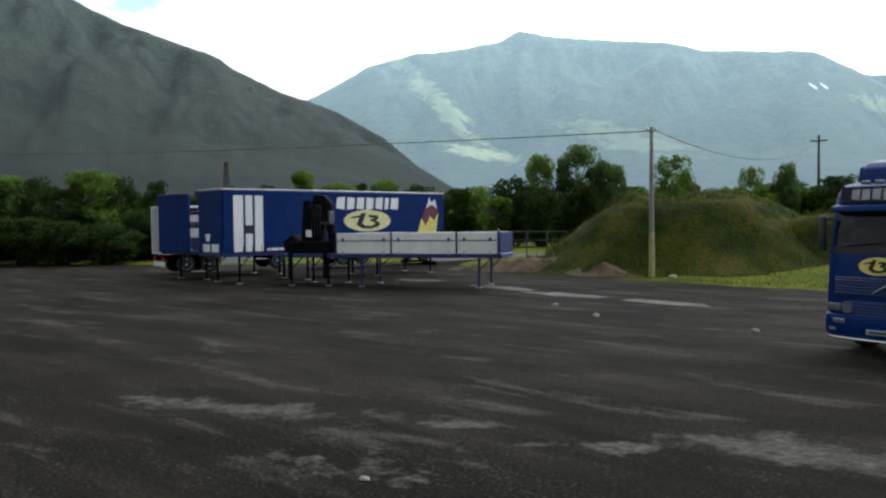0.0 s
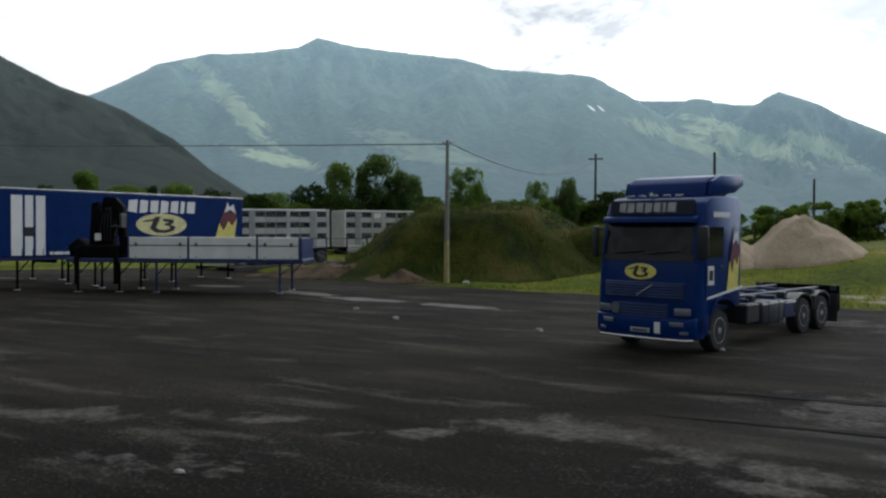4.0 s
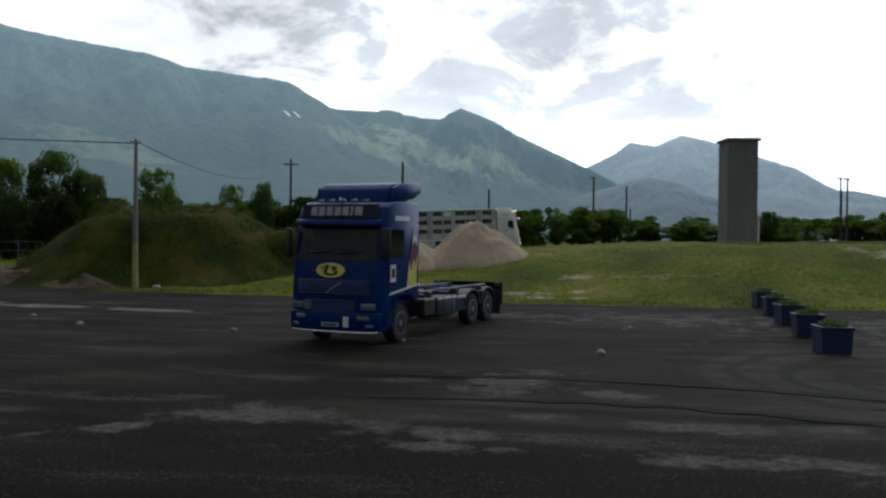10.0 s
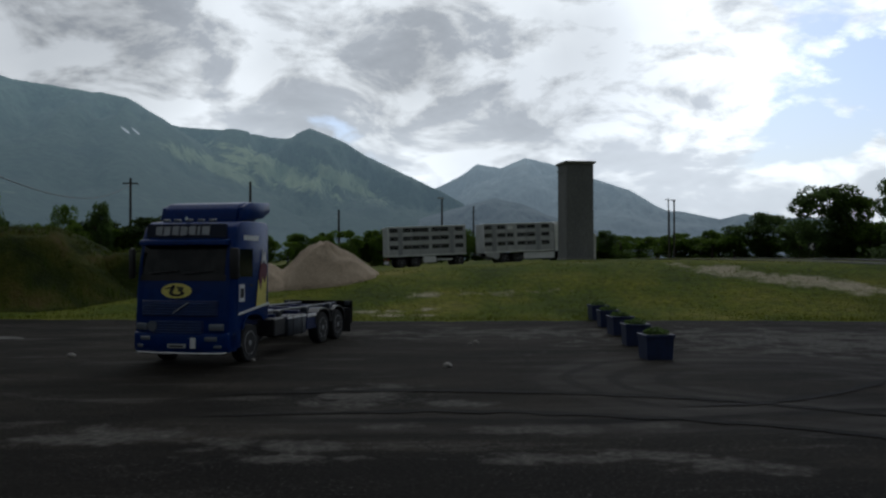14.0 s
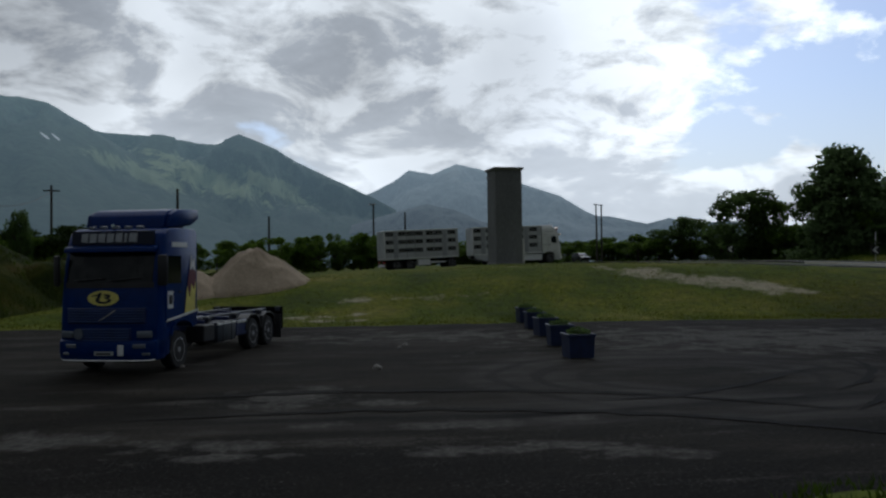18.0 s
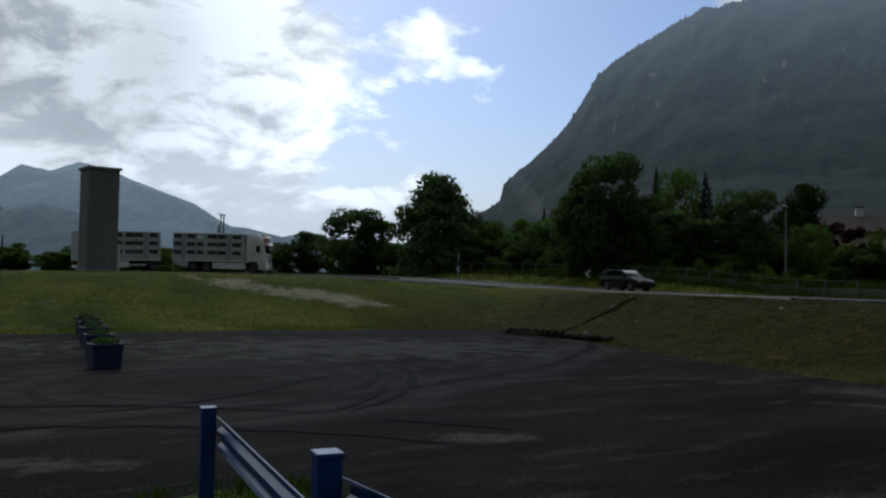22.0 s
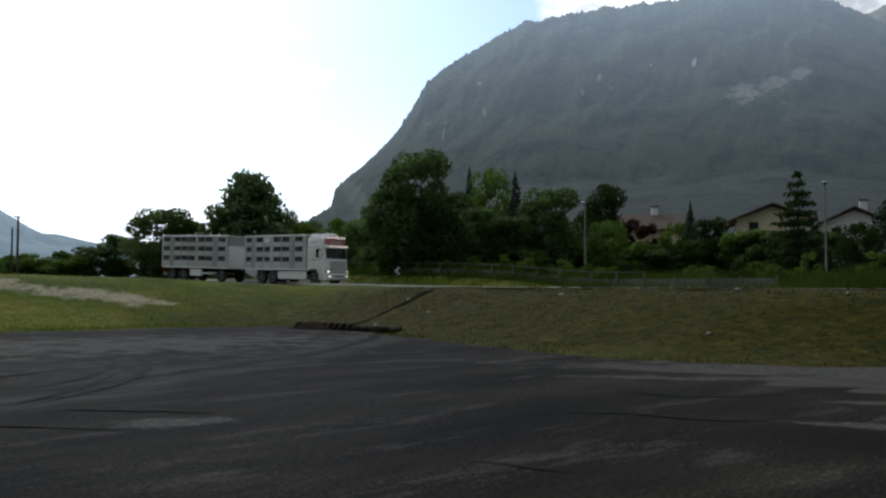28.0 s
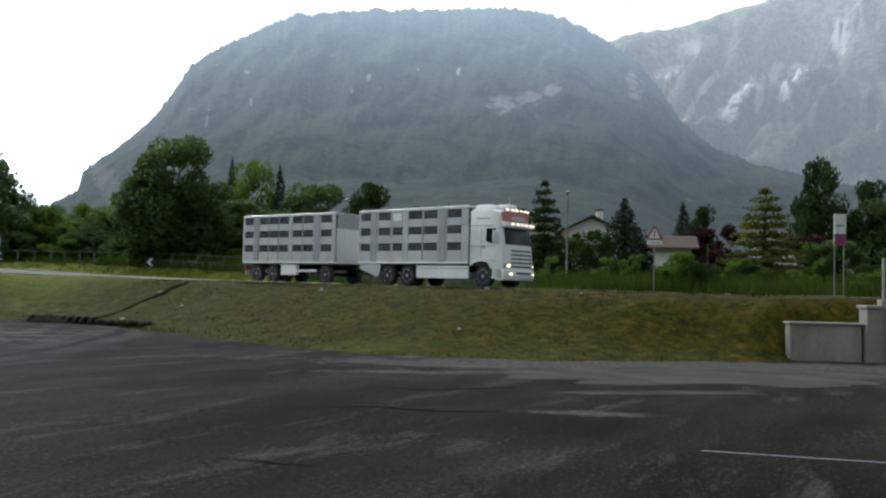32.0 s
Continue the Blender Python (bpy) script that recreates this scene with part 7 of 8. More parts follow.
def build_tower():
    t = empty("transformer_tower", pose(13.76, 66.75, ground_height(13.55, 66.8) - 0.3, 0, 0, 7), "tall plain grey rendered electricity tower in the meadow", "tower")
    part("wall", box(-1.12, -1.12, 0, 1.12, 1.12, 7.95, 0.03), M_RENDER, t, "grey rendered shaft", False)
    part("roof_slab", box(-1.26, -1.26, 7.95, 1.26, 1.26, 8.15, 0.03), M_ROOFSLAB, t, "overhanging flat roof slab", False)
    part("cable_pipe", tube([(1.22, -0.95, 0), (1.22, -0.95, 2.4)], 0.12, 10), M_WHITEPIPE, t, "white cable pipe up the corner")
    part("plinth", box(-1.19, -1.19, 0, 1.19, 1.19, 0.45, 0.02), M_ROOFSLAB, t, "concrete plinth", False)
    part("door", box(-0.5, 1.10, 0.4, 0.5, 1.16, 2.4, 0.02), M_GALV, t, "grey steel door", False)
    part("insulator_bracket", tube([(-1.1, 0, 7.3), (-1.55, 0, 7.4)], 0.04, 6), M_GALV, t)


build_tower()


# ---- planters ----
M_PLANTER = plain("dark_blue_painted_planter", (0.005, 0.016, 0.066), 0.55, var=0.25)
M_SOIL = plain("dark_soil", (0.03, 0.022, 0.016), 0.95, var=0.3)


def build_planters():
    for i in range(5):
        u = i / 4
        x, y = 6.40 + 1.72 * u, 21.65 + 13.6 * u
        t = empty("planter", pose(x, y, 0, 0, 0, (2, -3, 5, -2, 3)[i]), "square dark-blue planter box with a low green shrub", "planter", "planters in a row")
        bm = bmesh.new()
        for a, b, z0, z1 in ((0.33, 0.355, 0.0, 0.58),):
            lo = [bm.verts.new((sx * a, sy * a, z0)) for sx, sy in ((-1, -1), (1, -1), (1, 1), (-1, 1))]
            hi = [bm.verts.new((sx * b, sy * b, z1)) for sx, sy in ((-1, -1), (1, -1), (1, 1), (-1, 1))]
            bm.faces.new(lo[::-1])
            bm.faces.new(hi)
            for k in range(4):
                bm.faces.new((lo[k], lo[(k + 1) % 4], hi[(k + 1) % 4], hi[k]))
        part("box", bm, M_PLANTER, t, smooth=False)
        rim = bmesh.new()
        for s in (-1, 1):
            box(-0.38, s * 0.355 - 0.03, 0.56, 0.38, s * 0.355 + 0.03, 0.63, 0.008, 1, rim)
            box(s * 0.355 - 0.03, -0.325, 0.56, s * 0.355 + 0.03, 0.325, 0.63, 0.008, 1, rim)
        part("rim", rim, M_PLANTER, t, smooth=False)
        part("soil", box(-0.32, -0.32, 0.55, 0.32, 0.32, 0.60), M_SOIL, t, smooth=False)
        rng = random.Random(90 + i)
        verts, faces = [], []
        for _ in range(420):
            a, r = rng.uniform(0, 2 * math.pi), 0.32 * math.sqrt(rng.random())
            leaf_faces(verts, faces, Vector((r * math.cos(a), r * math.sin(a), 0.60 + rng.uniform(0, 0.20) * (1.15 - r / 0.32 * 0.6))), 0.035, rng)
        me = bpy.data.meshes.new("shrub")
        me.from_pydata(verts, [], faces)
        me.materials.append(LEAF["b"])
        o = new("shrub", me)
        o.parent = t
        o["label"] = "low clipped green shrub"


build_planters()


# ---- poles, lamps and wires ----
M_CONCPOLE = material("grey_concrete_pole", [(0.3, (0.17, 0.165, 0.155)), (0.7, (0.27, 0.265, 0.25))], 1.5, 0.9, 0, 0.2, stretch=(1, 1, 0.2))
M_POLEYELLOW = plain("faded_yellow_paint", (0.34, 0.30, 0.14), 0.8, var=0.25)
M_DARKPOLE = plain("dark_wooden_pole", (0.05, 0.045, 0.04), 0.9, var=0.3)
M_WIRE = plain("black_cable", (0.02, 0.02, 0.02), 0.6)


def yard_pole(x, y, h):
    t = empty("power_pole", pose(x, y, ground_height(x, y) - 0.1), "grey concrete pole with a faded yellow foot", "pole")
    part("shaft", tube([(0, 0, 2.3), (0, 0, h)], [0.125, 0.075], 12), M_CONCPOLE, t, "tapered concrete shaft")
    part("painted_foot", tube([(0, 0, 0), (0, 0, 2.3)], [0.15, 0.127], 12), M_POLEYELLOW, t, "faded yellow paint")
    part("bracket", box(-0.28, -0.04, h - 0.22, 0.28, 0.04, h - 0.14, 0.01), M_GALV, t)
    for s in (-0.22, 0.22):
        part("insulator", lathe([(0.02, 0), (0.05, 0.03), (0.05, 0.1), (0.02, 0.13), (0, 0.14)], "z", 10, (s, 0, h - 0.14)), M_WHITEPIPE, t)


def line_pole(x, y, top, arm=0.0, label="dark wooden line pole", lamp=False):
    z = ground_height(x, y) - 0.1
    t = empty("power_pole", pose(x, y, z, 0, 0, 15), label, "pole", "line poles in the meadow")
    h = top - z
    part("shaft", tube([(0, 0, 0), (0, 0, h)], [0.19, 0.13], 8), M_DARKPOLE, t)
    if arm:
        part("cross_arm", box(-arm, -0.07, h - 0.75, arm, 0.07, h - 0.58, 0.01), M_DARKPOLE, t, "wooden cross-arm")
    if lamp:
        part("lamp_head", box(-0.7, -0.12, h - 0.15, 0.3, 0.12, h + 0.05, 0.03), M_GALV, t, "lamp head")


def street_lamp(x, y, top, rz):
    z = ground_height(x, y) - 0.1
    t = empty("street_lamp", pose(x, y, z, 0, 0, rz), "slim grey street lamp, unlit", "street lamp", "street lamps by the hamlet")
    h = top - z
    part("post", tube([(0, 0, 0), (0, 0, h - 0.3), (0.15, 0, h - 0.05)], [0.09, 0.06, 0.05], 10), M_CONCPOLE, t)
    part("lamp_head", prism([(0.0, h - 0.12), (0.1, h + 0.05), (0.5, h + 0.08), (0.75, h - 0.02), (0.7, h - 0.1)], 1, -0.13, 0.13, 0.02), M_GALV, t, "pale lamp head")
    part("foot", tube([(0, 0, 0), (0, 0, 0.5)], 0.12, 10), M_CONCPOLE, t)


yard_pole(-20.4, 39.35, 7.37)
line_pole(-34.7, 107.6, 12.9, 0.95, "dark wooden power pole with a cross-arm")
for x, y, top, lamp in ((-17.3, 94.8, 11.3, False), (-8.7, 111.8, 9.2, False), (5.7, 124.9, 11.8, True), (11.4, 136.2, 11.3, False), (49.2, 149.5, 13.4, True), (48.3, 149.6, 11.5, False), (59, 183, 16.0, True), (14, 158, 8.5, False)):
    line_pole(x, y, top, 0, "dark pole" + (" with a lamp head" if lamp else " standing alone") + " in the meadow", lamp)
street_lamp(59.5, 39.9, 8.6, 200)
street_lamp(62.7, 22.05, 8.95, 200)


def build_pylon():
    t = empty("lattice_mast", pose(-122, 82, 0), "dark steel lattice mast among trees", "mast")
    h = 13.5
    for i in range(4):
        a = math.pi / 4 + i * math.pi / 2
        b = a + math.pi / 2
        part("leg", tube([(1.1 * math.cos(a), 1.1 * math.sin(a), 0), (0.25 * math.cos(a), 0.25 * math.sin(a), h)], 0.09, 5), M_DARKPOLE, t)
        for k in range(9):
            u, v = k / 9, (k + 1) / 9
            ru, rv = 1.1 - 0.85 * u, 1.1 - 0.85 * v
            part("brace", tube([(ru * math.cos(a), ru * math.sin(a), h * u), (rv * math.cos(b), rv * math.sin(b), h * v)], 0.05, 4), M_DARKPOLE, t)


build_pylon()


def wire(a, b, sag, label):
    a, b = Vector(a), Vector(b)
    pts = []
    for k in range(25):
        u = k / 24
        p = a.lerp(b, u)
        p.z -= sag * 4 * u * (1 - u)
        pts.append(p)
    tagged(mesh_object("power_cable", tube(pts, 0.028, 5), M_WIRE), label, "cable")


line_pole(-152, 47.5, 15.2, 0.6, "dark pole carrying a cable")
wire((-20.5, 39.35, 7.1), (-152, 47.5, 15.0), 0.6, "black overhead cable slung between poles")
wire((-20.2, 39.4, 7.1), (-34.7, 107.6, 12.2), 1.8, "black overhead cable slung between poles")


# ---- along the road: chevrons, fence, warning sign ----
M_SIGNBLACK = plain("black_sign_face", (0.012, 0.012, 0.013), 0.5)
M_SIGNWHITE = plain("white_sign_face", (0.62, 0.62, 0.61), 0.5)
M_SIGNRED = plain("red_sign_border", (0.26, 0.025, 0.022), 0.5)
M_PURPLE = plain("purple_sign_face", (0.18, 0.03, 0.10), 0.5)


def chevron_sign(x, y, z, face):
    g = ground_height(x, y)
    t = empty("chevron_sign", pose(x, y, g, 0, 0, face), "black bend-marker board with a white chevron", "road sign", "bend markers on the road")
    zc = z - g
    part("board", box(-0.32, -0.02, zc - 0.32, 0.32, 0.02, zc + 0.32, 0.008), M_SIGNBLACK, t, smooth=False)
    part("chevron", prism([(-0.24, zc), (0.05, zc + 0.29), (0.24, zc + 0.29), (-0.03, zc), (0.24, zc - 0.29), (0.05, zc - 0.29)], 1, -0.028, -0.018), M_SIGNWHITE, t, "white chevron", False)
    for s in (-0.18, 0.18):
        part("post", tube([(s, 0.05, 0), (s, 0.05, zc + 0.3)], 0.02, 8), M_DARKPOLE, t)


chevron_sign(38.6, 77.5, 3.75, -22)
chevron_sign(46.2, 66.2, 3.38, -32)
chevron_sign(47.6, 49.4, 3.03, -42)


def edge_sign(x, y, z):
    g = ground_height(x, y)
    t = empty("traffic_sign", pose(x, y, g, 0, 0, 58), "pale grey traffic sign turned edge on behind a bend marker", "road sign")
    part("post", tube([(0, 0.05, 0), (0, 0.05, z - g)], 0.03, 8), M_GALV, t)
    part("plate", box(-0.30, -0.02, z - g - 0.75, 0.30, 0.02, z - g, 0.008), M_SIGNWHITE, t, smooth=False)


edge_sign(46.5, 66.6, 4.95)


def warning_sign(x, y, z, face):
    g = ground_height(x, y)
    zc = z - g
    t = empty("warning_sign", pose(x, y, g, 0, 0, face), "red-bordered triangular warning sign on a grey post", "road sign")
    part("border", prism([(-0.42, zc - 0.34), (0.42, zc - 0.34), (0, zc + 0.40)], 1, -0.02, 0.02), M_SIGNRED, t, "red border", False)
    part("face", prism([(-0.29, zc - 0.27), (0.29, zc - 0.27), (0, zc + 0.26)], 1, -0.03, -0.018), M_SIGNWHITE, t, "white face", False)
    part("symbol", box(-0.03, -0.036, zc - 0.22, 0.03, -0.028, zc + 0.12), M_SIGNBLACK, t, "black upright bar", False)
    part("lower_plate", box(-0.38, -0.02, zc - 0.58, 0.38, 0.02, zc - 0.37, 0.006), M_SIGNWHITE, t, "white plate below", False)
    part("plate_bar", box(-0.28, -0.026, zc - 0.50, 0.28, -0.018, zc - 0.45), M_GALV, t, smooth=False)
    part("post", tube([(0, 0.05, 0), (0, 0.05, zc + 0.4)], 0.026, 8), M_CONCPOLE, t)


warning_sign(46.27, 10.84, 4.70, -72)


def sign_board(x, y, top, face):
    g = ground_height(x, y)
    h = top - g
    t = empty("sign_board", pose(x, y, g, 0, 0, face), "white and purple sign board on two grey posts", "sign board")
    part("board", box(-0.28, -0.03, h - 1.35, 0.28, 0.03, h, 0.01), M_SIGNWHITE, t, "white board", False)
    part("lower_panel", box(-0.28, -0.04, h - 1.35, 0.28, -0.028, h - 0.85, 0.004), M_PURPLE, t, "purple lower panel", False)
    part("text_bar", box(-0.2, -0.037, h - 0.55, 0.2, -0.029, h - 0.45), M_GALV, t, smooth=False)
    for s in (-0.22, 0.22):
        part("post", tube([(s, 0.05, 0), (s, 0.05, h - 0.1)], 0.022, 8), M_CONCPOLE, t)


sign_board(44.4, 2.2, 5.3, -52)

M_FENCE = material("weathered_fence_panel", [(0.3, (0.075, 0.072, 0.064)), (0.7, (0.155, 0.148, 0.13))], 1.2, 0.9, 0, 0.3, rand=0.2)


def road_fence():
    """Low weathered panels and a rail on posts along the far verge."""
    t = empty("fence", pose(0, 0, 0), "low weathered grey roadside fence with a top rail", "fence")
    line = [p for p in MAIN_LINE if 17 < p.y < 82]
    s = 0.0
    prev = None
    for p, q in zip(line, line[1:]):
        d = (q - p)
        s += d.length
        d.z = 0
        d.normalize()
        c = p + Vector((d.y, -d.x, 0)) * -7.6
        c.z = ground_height(c.x, c.y)
        if prev is None or (c - prev).length > 2.0:
            if prev is not None:
                mid, run = (prev + c) / 2, c - prev
                ang = math.degrees(math.atan2(run.y, run.x))
                if c.y < 52:
                    o = part("fence_panel", box(-run.length / 2 + 0.04, -0.03, 0.05, run.length / 2 - 0.04, 0.03, 0.58, 0.01), M_FENCE, t, smooth=False)
                    o.matrix_local = pose(mid.x, mid.y, mid.z, 0, 0, ang)
                if c.y > 26:
                    part("fence_rail", tube([prev + Vector((0, 0, 1.02)), c + Vector((0, 0, 1.02))], 0.025, 6), M_FENCE, t)
            o = part("fence_post", box(-0.05, -0.05, -0.1, 0.05, 0.05, 1.06 if c.y > 26 else 0.72, 0.01), M_FENCE, t, smooth=False)
            o.matrix_local = pose(c.x, c.y, c.z)
            prev = c.copy()


road_fence()


# ---- the tyre row and the channel on the bank ----
M_OLDTYRE = plain("dusty_old_rubber", (0.026, 0.022, 0.017), 0.95, var=0.5, bump=0.3, rand=0.3, spec=0.1)


def build_tyres():
    me = bpy.data.meshes.new("tyre")
    bm = lathe([(0.26, -0.10), (0.44, -0.12), (0.50, -0.06), (0.50, 0.06), (0.44, 0.12), (0.26, 0.10), (0.26, -0.10)], "x", 20)
    bm.to_mesh(me)
    bm.free()
    me.materials.append(M_OLDTYRE)
    for p in me.polygons:
        p.use_smooth = True
    rng = random.Random(4)
    a, b = Vector((24.9, 29.3, 0)), Vector((26.2, 24.6, 0))
    for k in range(13):
        u = k / 12
        p = a.lerp(b, u) + Vector((0.12 * math.sin(7 * u), 0, 0))
        o = new("tyre", me)
        flat = k > 7
        o.matrix_world = Matrix.Translation((p.x, p.y, 0.09 if flat else 0.02)) @ Matrix.Rotation(radians(rng.uniform(-12, 12) + 14), 4, "Z") @ (Matrix.Rotation(radians(90 + rng.uniform(-14, 14)), 4, "Y") if flat else Matrix.Rotation(radians(82 + rng.uniform(-10, 10)), 4, "Z")) @ Matrix.Diagonal((0.75, 0.56, 0.56, 1))
        tagged(o, "old black tyre half sunk at the foot of the bank", "tyre", "tyres along the bank foot")


def build_channel():
    a, b = Vector((26.6, 28.3, 0)), Vector((33.0, 29.75, 0))
    side = Vector((-(b - a).y, (b - a).x, 0)).normalized()
    bm = bmesh.new()
    rows = []
    for k in range(25):
        p = a.lerp(b, k / 24) + side * 0.05 * math.sin(k * 0.7)
        row = []
        for off, dz in ((-0.14, 0.03), (-0.08, 0.08), (0.0, 0.02), (0.08, 0.08), (0.14, 0.03)):
            q = p + side * off
            row.append(bm.verts.new((q.x, q.y, ground_height(q.x, q.y) + dz)))
        rows.append(row)
    for r, s in zip(rows, rows[1:]):
        for k in range(4):
            bm.faces.new((r[k], r[k + 1], s[k + 1], s[k]))
    o = mesh_object("ground_channel", bm, M_TRENCH)
    tagged(o, "dark eroded water channel down the grassy bank", "channel", kind="structure")


build_tyres()
build_channel()


# ---- guard rail beside the path ----
def build_guard_rail():
    t = empty("guard_rail", pose(0, 0, 0), "blue-painted corrugated guard rail on square posts", "guard rail")
    blue = plain("blue_rail_paint", (0.006, 0.034, 0.16), 0.35, 0.0, 0.25, 0.2)
    p1, p2 = Vector((4.0, 4.75, 1.55)), Vector((3.63, 2.09, 1.79))
    d = (p2 - p1)
    pe = p2 + d * 0.46
    for p in (p1, p2):
        o = part("post", box(-0.045, -0.045, -1.2, 0.045, 0.045, 0.0, 0.010), blue, t, "blue steel post", False)
        o.matrix_local = pose(p.x, p.y, p.z, 0, 0, math.degrees(math.atan2(d.y, d.x)) + 90)
        part("post_cap", box(-0.05, -0.05, -0.015, 0.05, 0.05, 0.005, 0.004), blue, o, smooth=False)
    side = Vector((d.y, -d.x, 0)).normalized() * -0.06
    prof = [(0.000, 0.0), (0.012, -0.018), (0.034, -0.030), (0.034, -0.064), (0.004, -0.088), (0.004, -0.112), (0.034, -0.136), (0.034, -0.168), (0.012, -0.182), (0.0, -0.20)]
    for a, b in ((p1 + Vector((0, 0, 0.03)), p2 - Vector((0, 0, 0.20))), (p2, pe)):
        bm = bmesh.new()
        rows = []
        for p in (a, b):
            rows.append([bm.verts.new(p + side + side.normalized() * u + Vector((0, 0, w - 0.09))) for u, w in prof] +
                        [bm.verts.new(p + side + side.normalized() * (u - 0.006) + Vector((0, 0, w - 0.09))) for u, w in reversed(prof)])
        n = len(rows[0])
        for k in range(n):
            bm.faces.new((rows[0][k], rows[0][(k + 1) % n], rows[1][(k + 1) % n], rows[1][k]))
        part("rail", bm, blue, t, "corrugated blue rail", False)
    for p in (p1, p2):
        for w in (-0.22, -0.30):
            part("bolt", lathe([(0.022, 0), (0.02, 0.016), (0, 0.018)], "x", 8, tuple(p + side * 1.6 + Vector((0, 0, w)))), M_GALV, t)


build_guard_rail()


# ---- concrete wall and gate by the bank ----
def build_wall():
    t = empty("retaining_wall", pose(29.1, 2.5, 0, 0, 0, -62), "low grey concrete retaining wall with a dark coping", "wall")
    part("wall", box(0.3, 0, -0.05, 2.25, 0.35, 0.98, 0.02), M_SLAB, t, "grey concrete wall", False)
    part("coping", box(0.25, -0.06, 0.98, 2.30, 0.40, 1.04, 0.012), M_ROOFSLAB, t, "dark concrete coping", False)
    part("joint", box(1.10, -0.006, 0, 1.12, 0.0, 0.98), M_ROOFSLAB, t, smooth=False)
    p = empty("gate_pillar", pose(29.1, 2.5, 0, 0, 0, -62) @ pose(2.32, -0.15, 0), "square grey concrete gate pillar", "pillar")
    part("shaft", box(0, 0, -0.05, 0.42, 0.5, 1.45, 0.02), M_SLAB, p, smooth=False)
    part("cap", box(-0.05, -0.05, 1.45, 0.47, 0.55, 1.54, 0.015), M_ROOFSLAB, p, "concrete cap", False)
    w = empty("boundary_wall", pose(29.1, 2.5, 0, 0, 0, -62) @ pose(2.78, 0.0, 0), "tall grey concrete boundary wall", "wall")
    part("wall", box(0, 0, -0.05, 6.0, 0.3, 1.70, 0.02), M_SLAB, w, smooth=False)
    g = empty("steel_fence", pose(29.1, 2.5, 1.70, 0, 0, -62) @ pose(2.9, 0.15, 0), "grey tubular steel fence on a wall", "fence")
    for k in range(4):
        part("post", tube([(1.9 * k, 0, 0), (1.9 * k, 0, 1.15)], 0.04, 8), M_GALV, g)
    for z in (0.25, 0.55, 0.85, 1.12):
        part("rail", tube([(0, 0, z), (5.7, 0, z)], 0.025, 6), M_GALV, g)


build_wall()


# ---- railing behind the dirt ridge ----
def build_railing():
    t = empty("railing", pose(0, 0, 0), "thin dark steel railing beside the earth mound", "railing")
    a, b = Vector((-32.6, 43.6, 0)), Vector((-29.4, 45.6, 0))
    for k in range(4):
        p = a.lerp(b, k / 3)
        g = ground_height(p.x, p.y)
        part("post", box(p.x - 0.035, p.y - 0.035, g - 0.1, p.x + 0.035, p.y + 0.035, 2.2, 0.008), M_TANK, t, smooth=False)
    for z in (1.65, 2.17):
        part("rail", tube([a + Vector((0, 0, z)), b + Vector((0, 0, z))], 0.022, 8), M_TANK, t)


build_railing()


# ---- houses of the hamlet ----
M_CREAMWALL = material("cream_render", [(0.3, (0.52, 0.44, 0.30)), (0.7, (0.64, 0.56, 0.40))], 0.8, 0.9, 0, 0.1)
M_WHITEWALL = material("white_render", [(0.3, (0.62, 0.61, 0.58)), (0.7, (0.76, 0.75, 0.72))], 0.8, 0.9, 0, 0.1)
M_TILE = material("brown_roof_tiles", [(0.3, (0.050, 0.033, 0.026)), (0.7, (0.105, 0.072, 0.056))], 1.5, 0.85, 0, 0.6, 12.0, dist=0.05, stretch=(1, 6, 1))
M_TIMBER = plain("dark_timber", (0.06, 0.038, 0.024), 0.8, var=0.3)


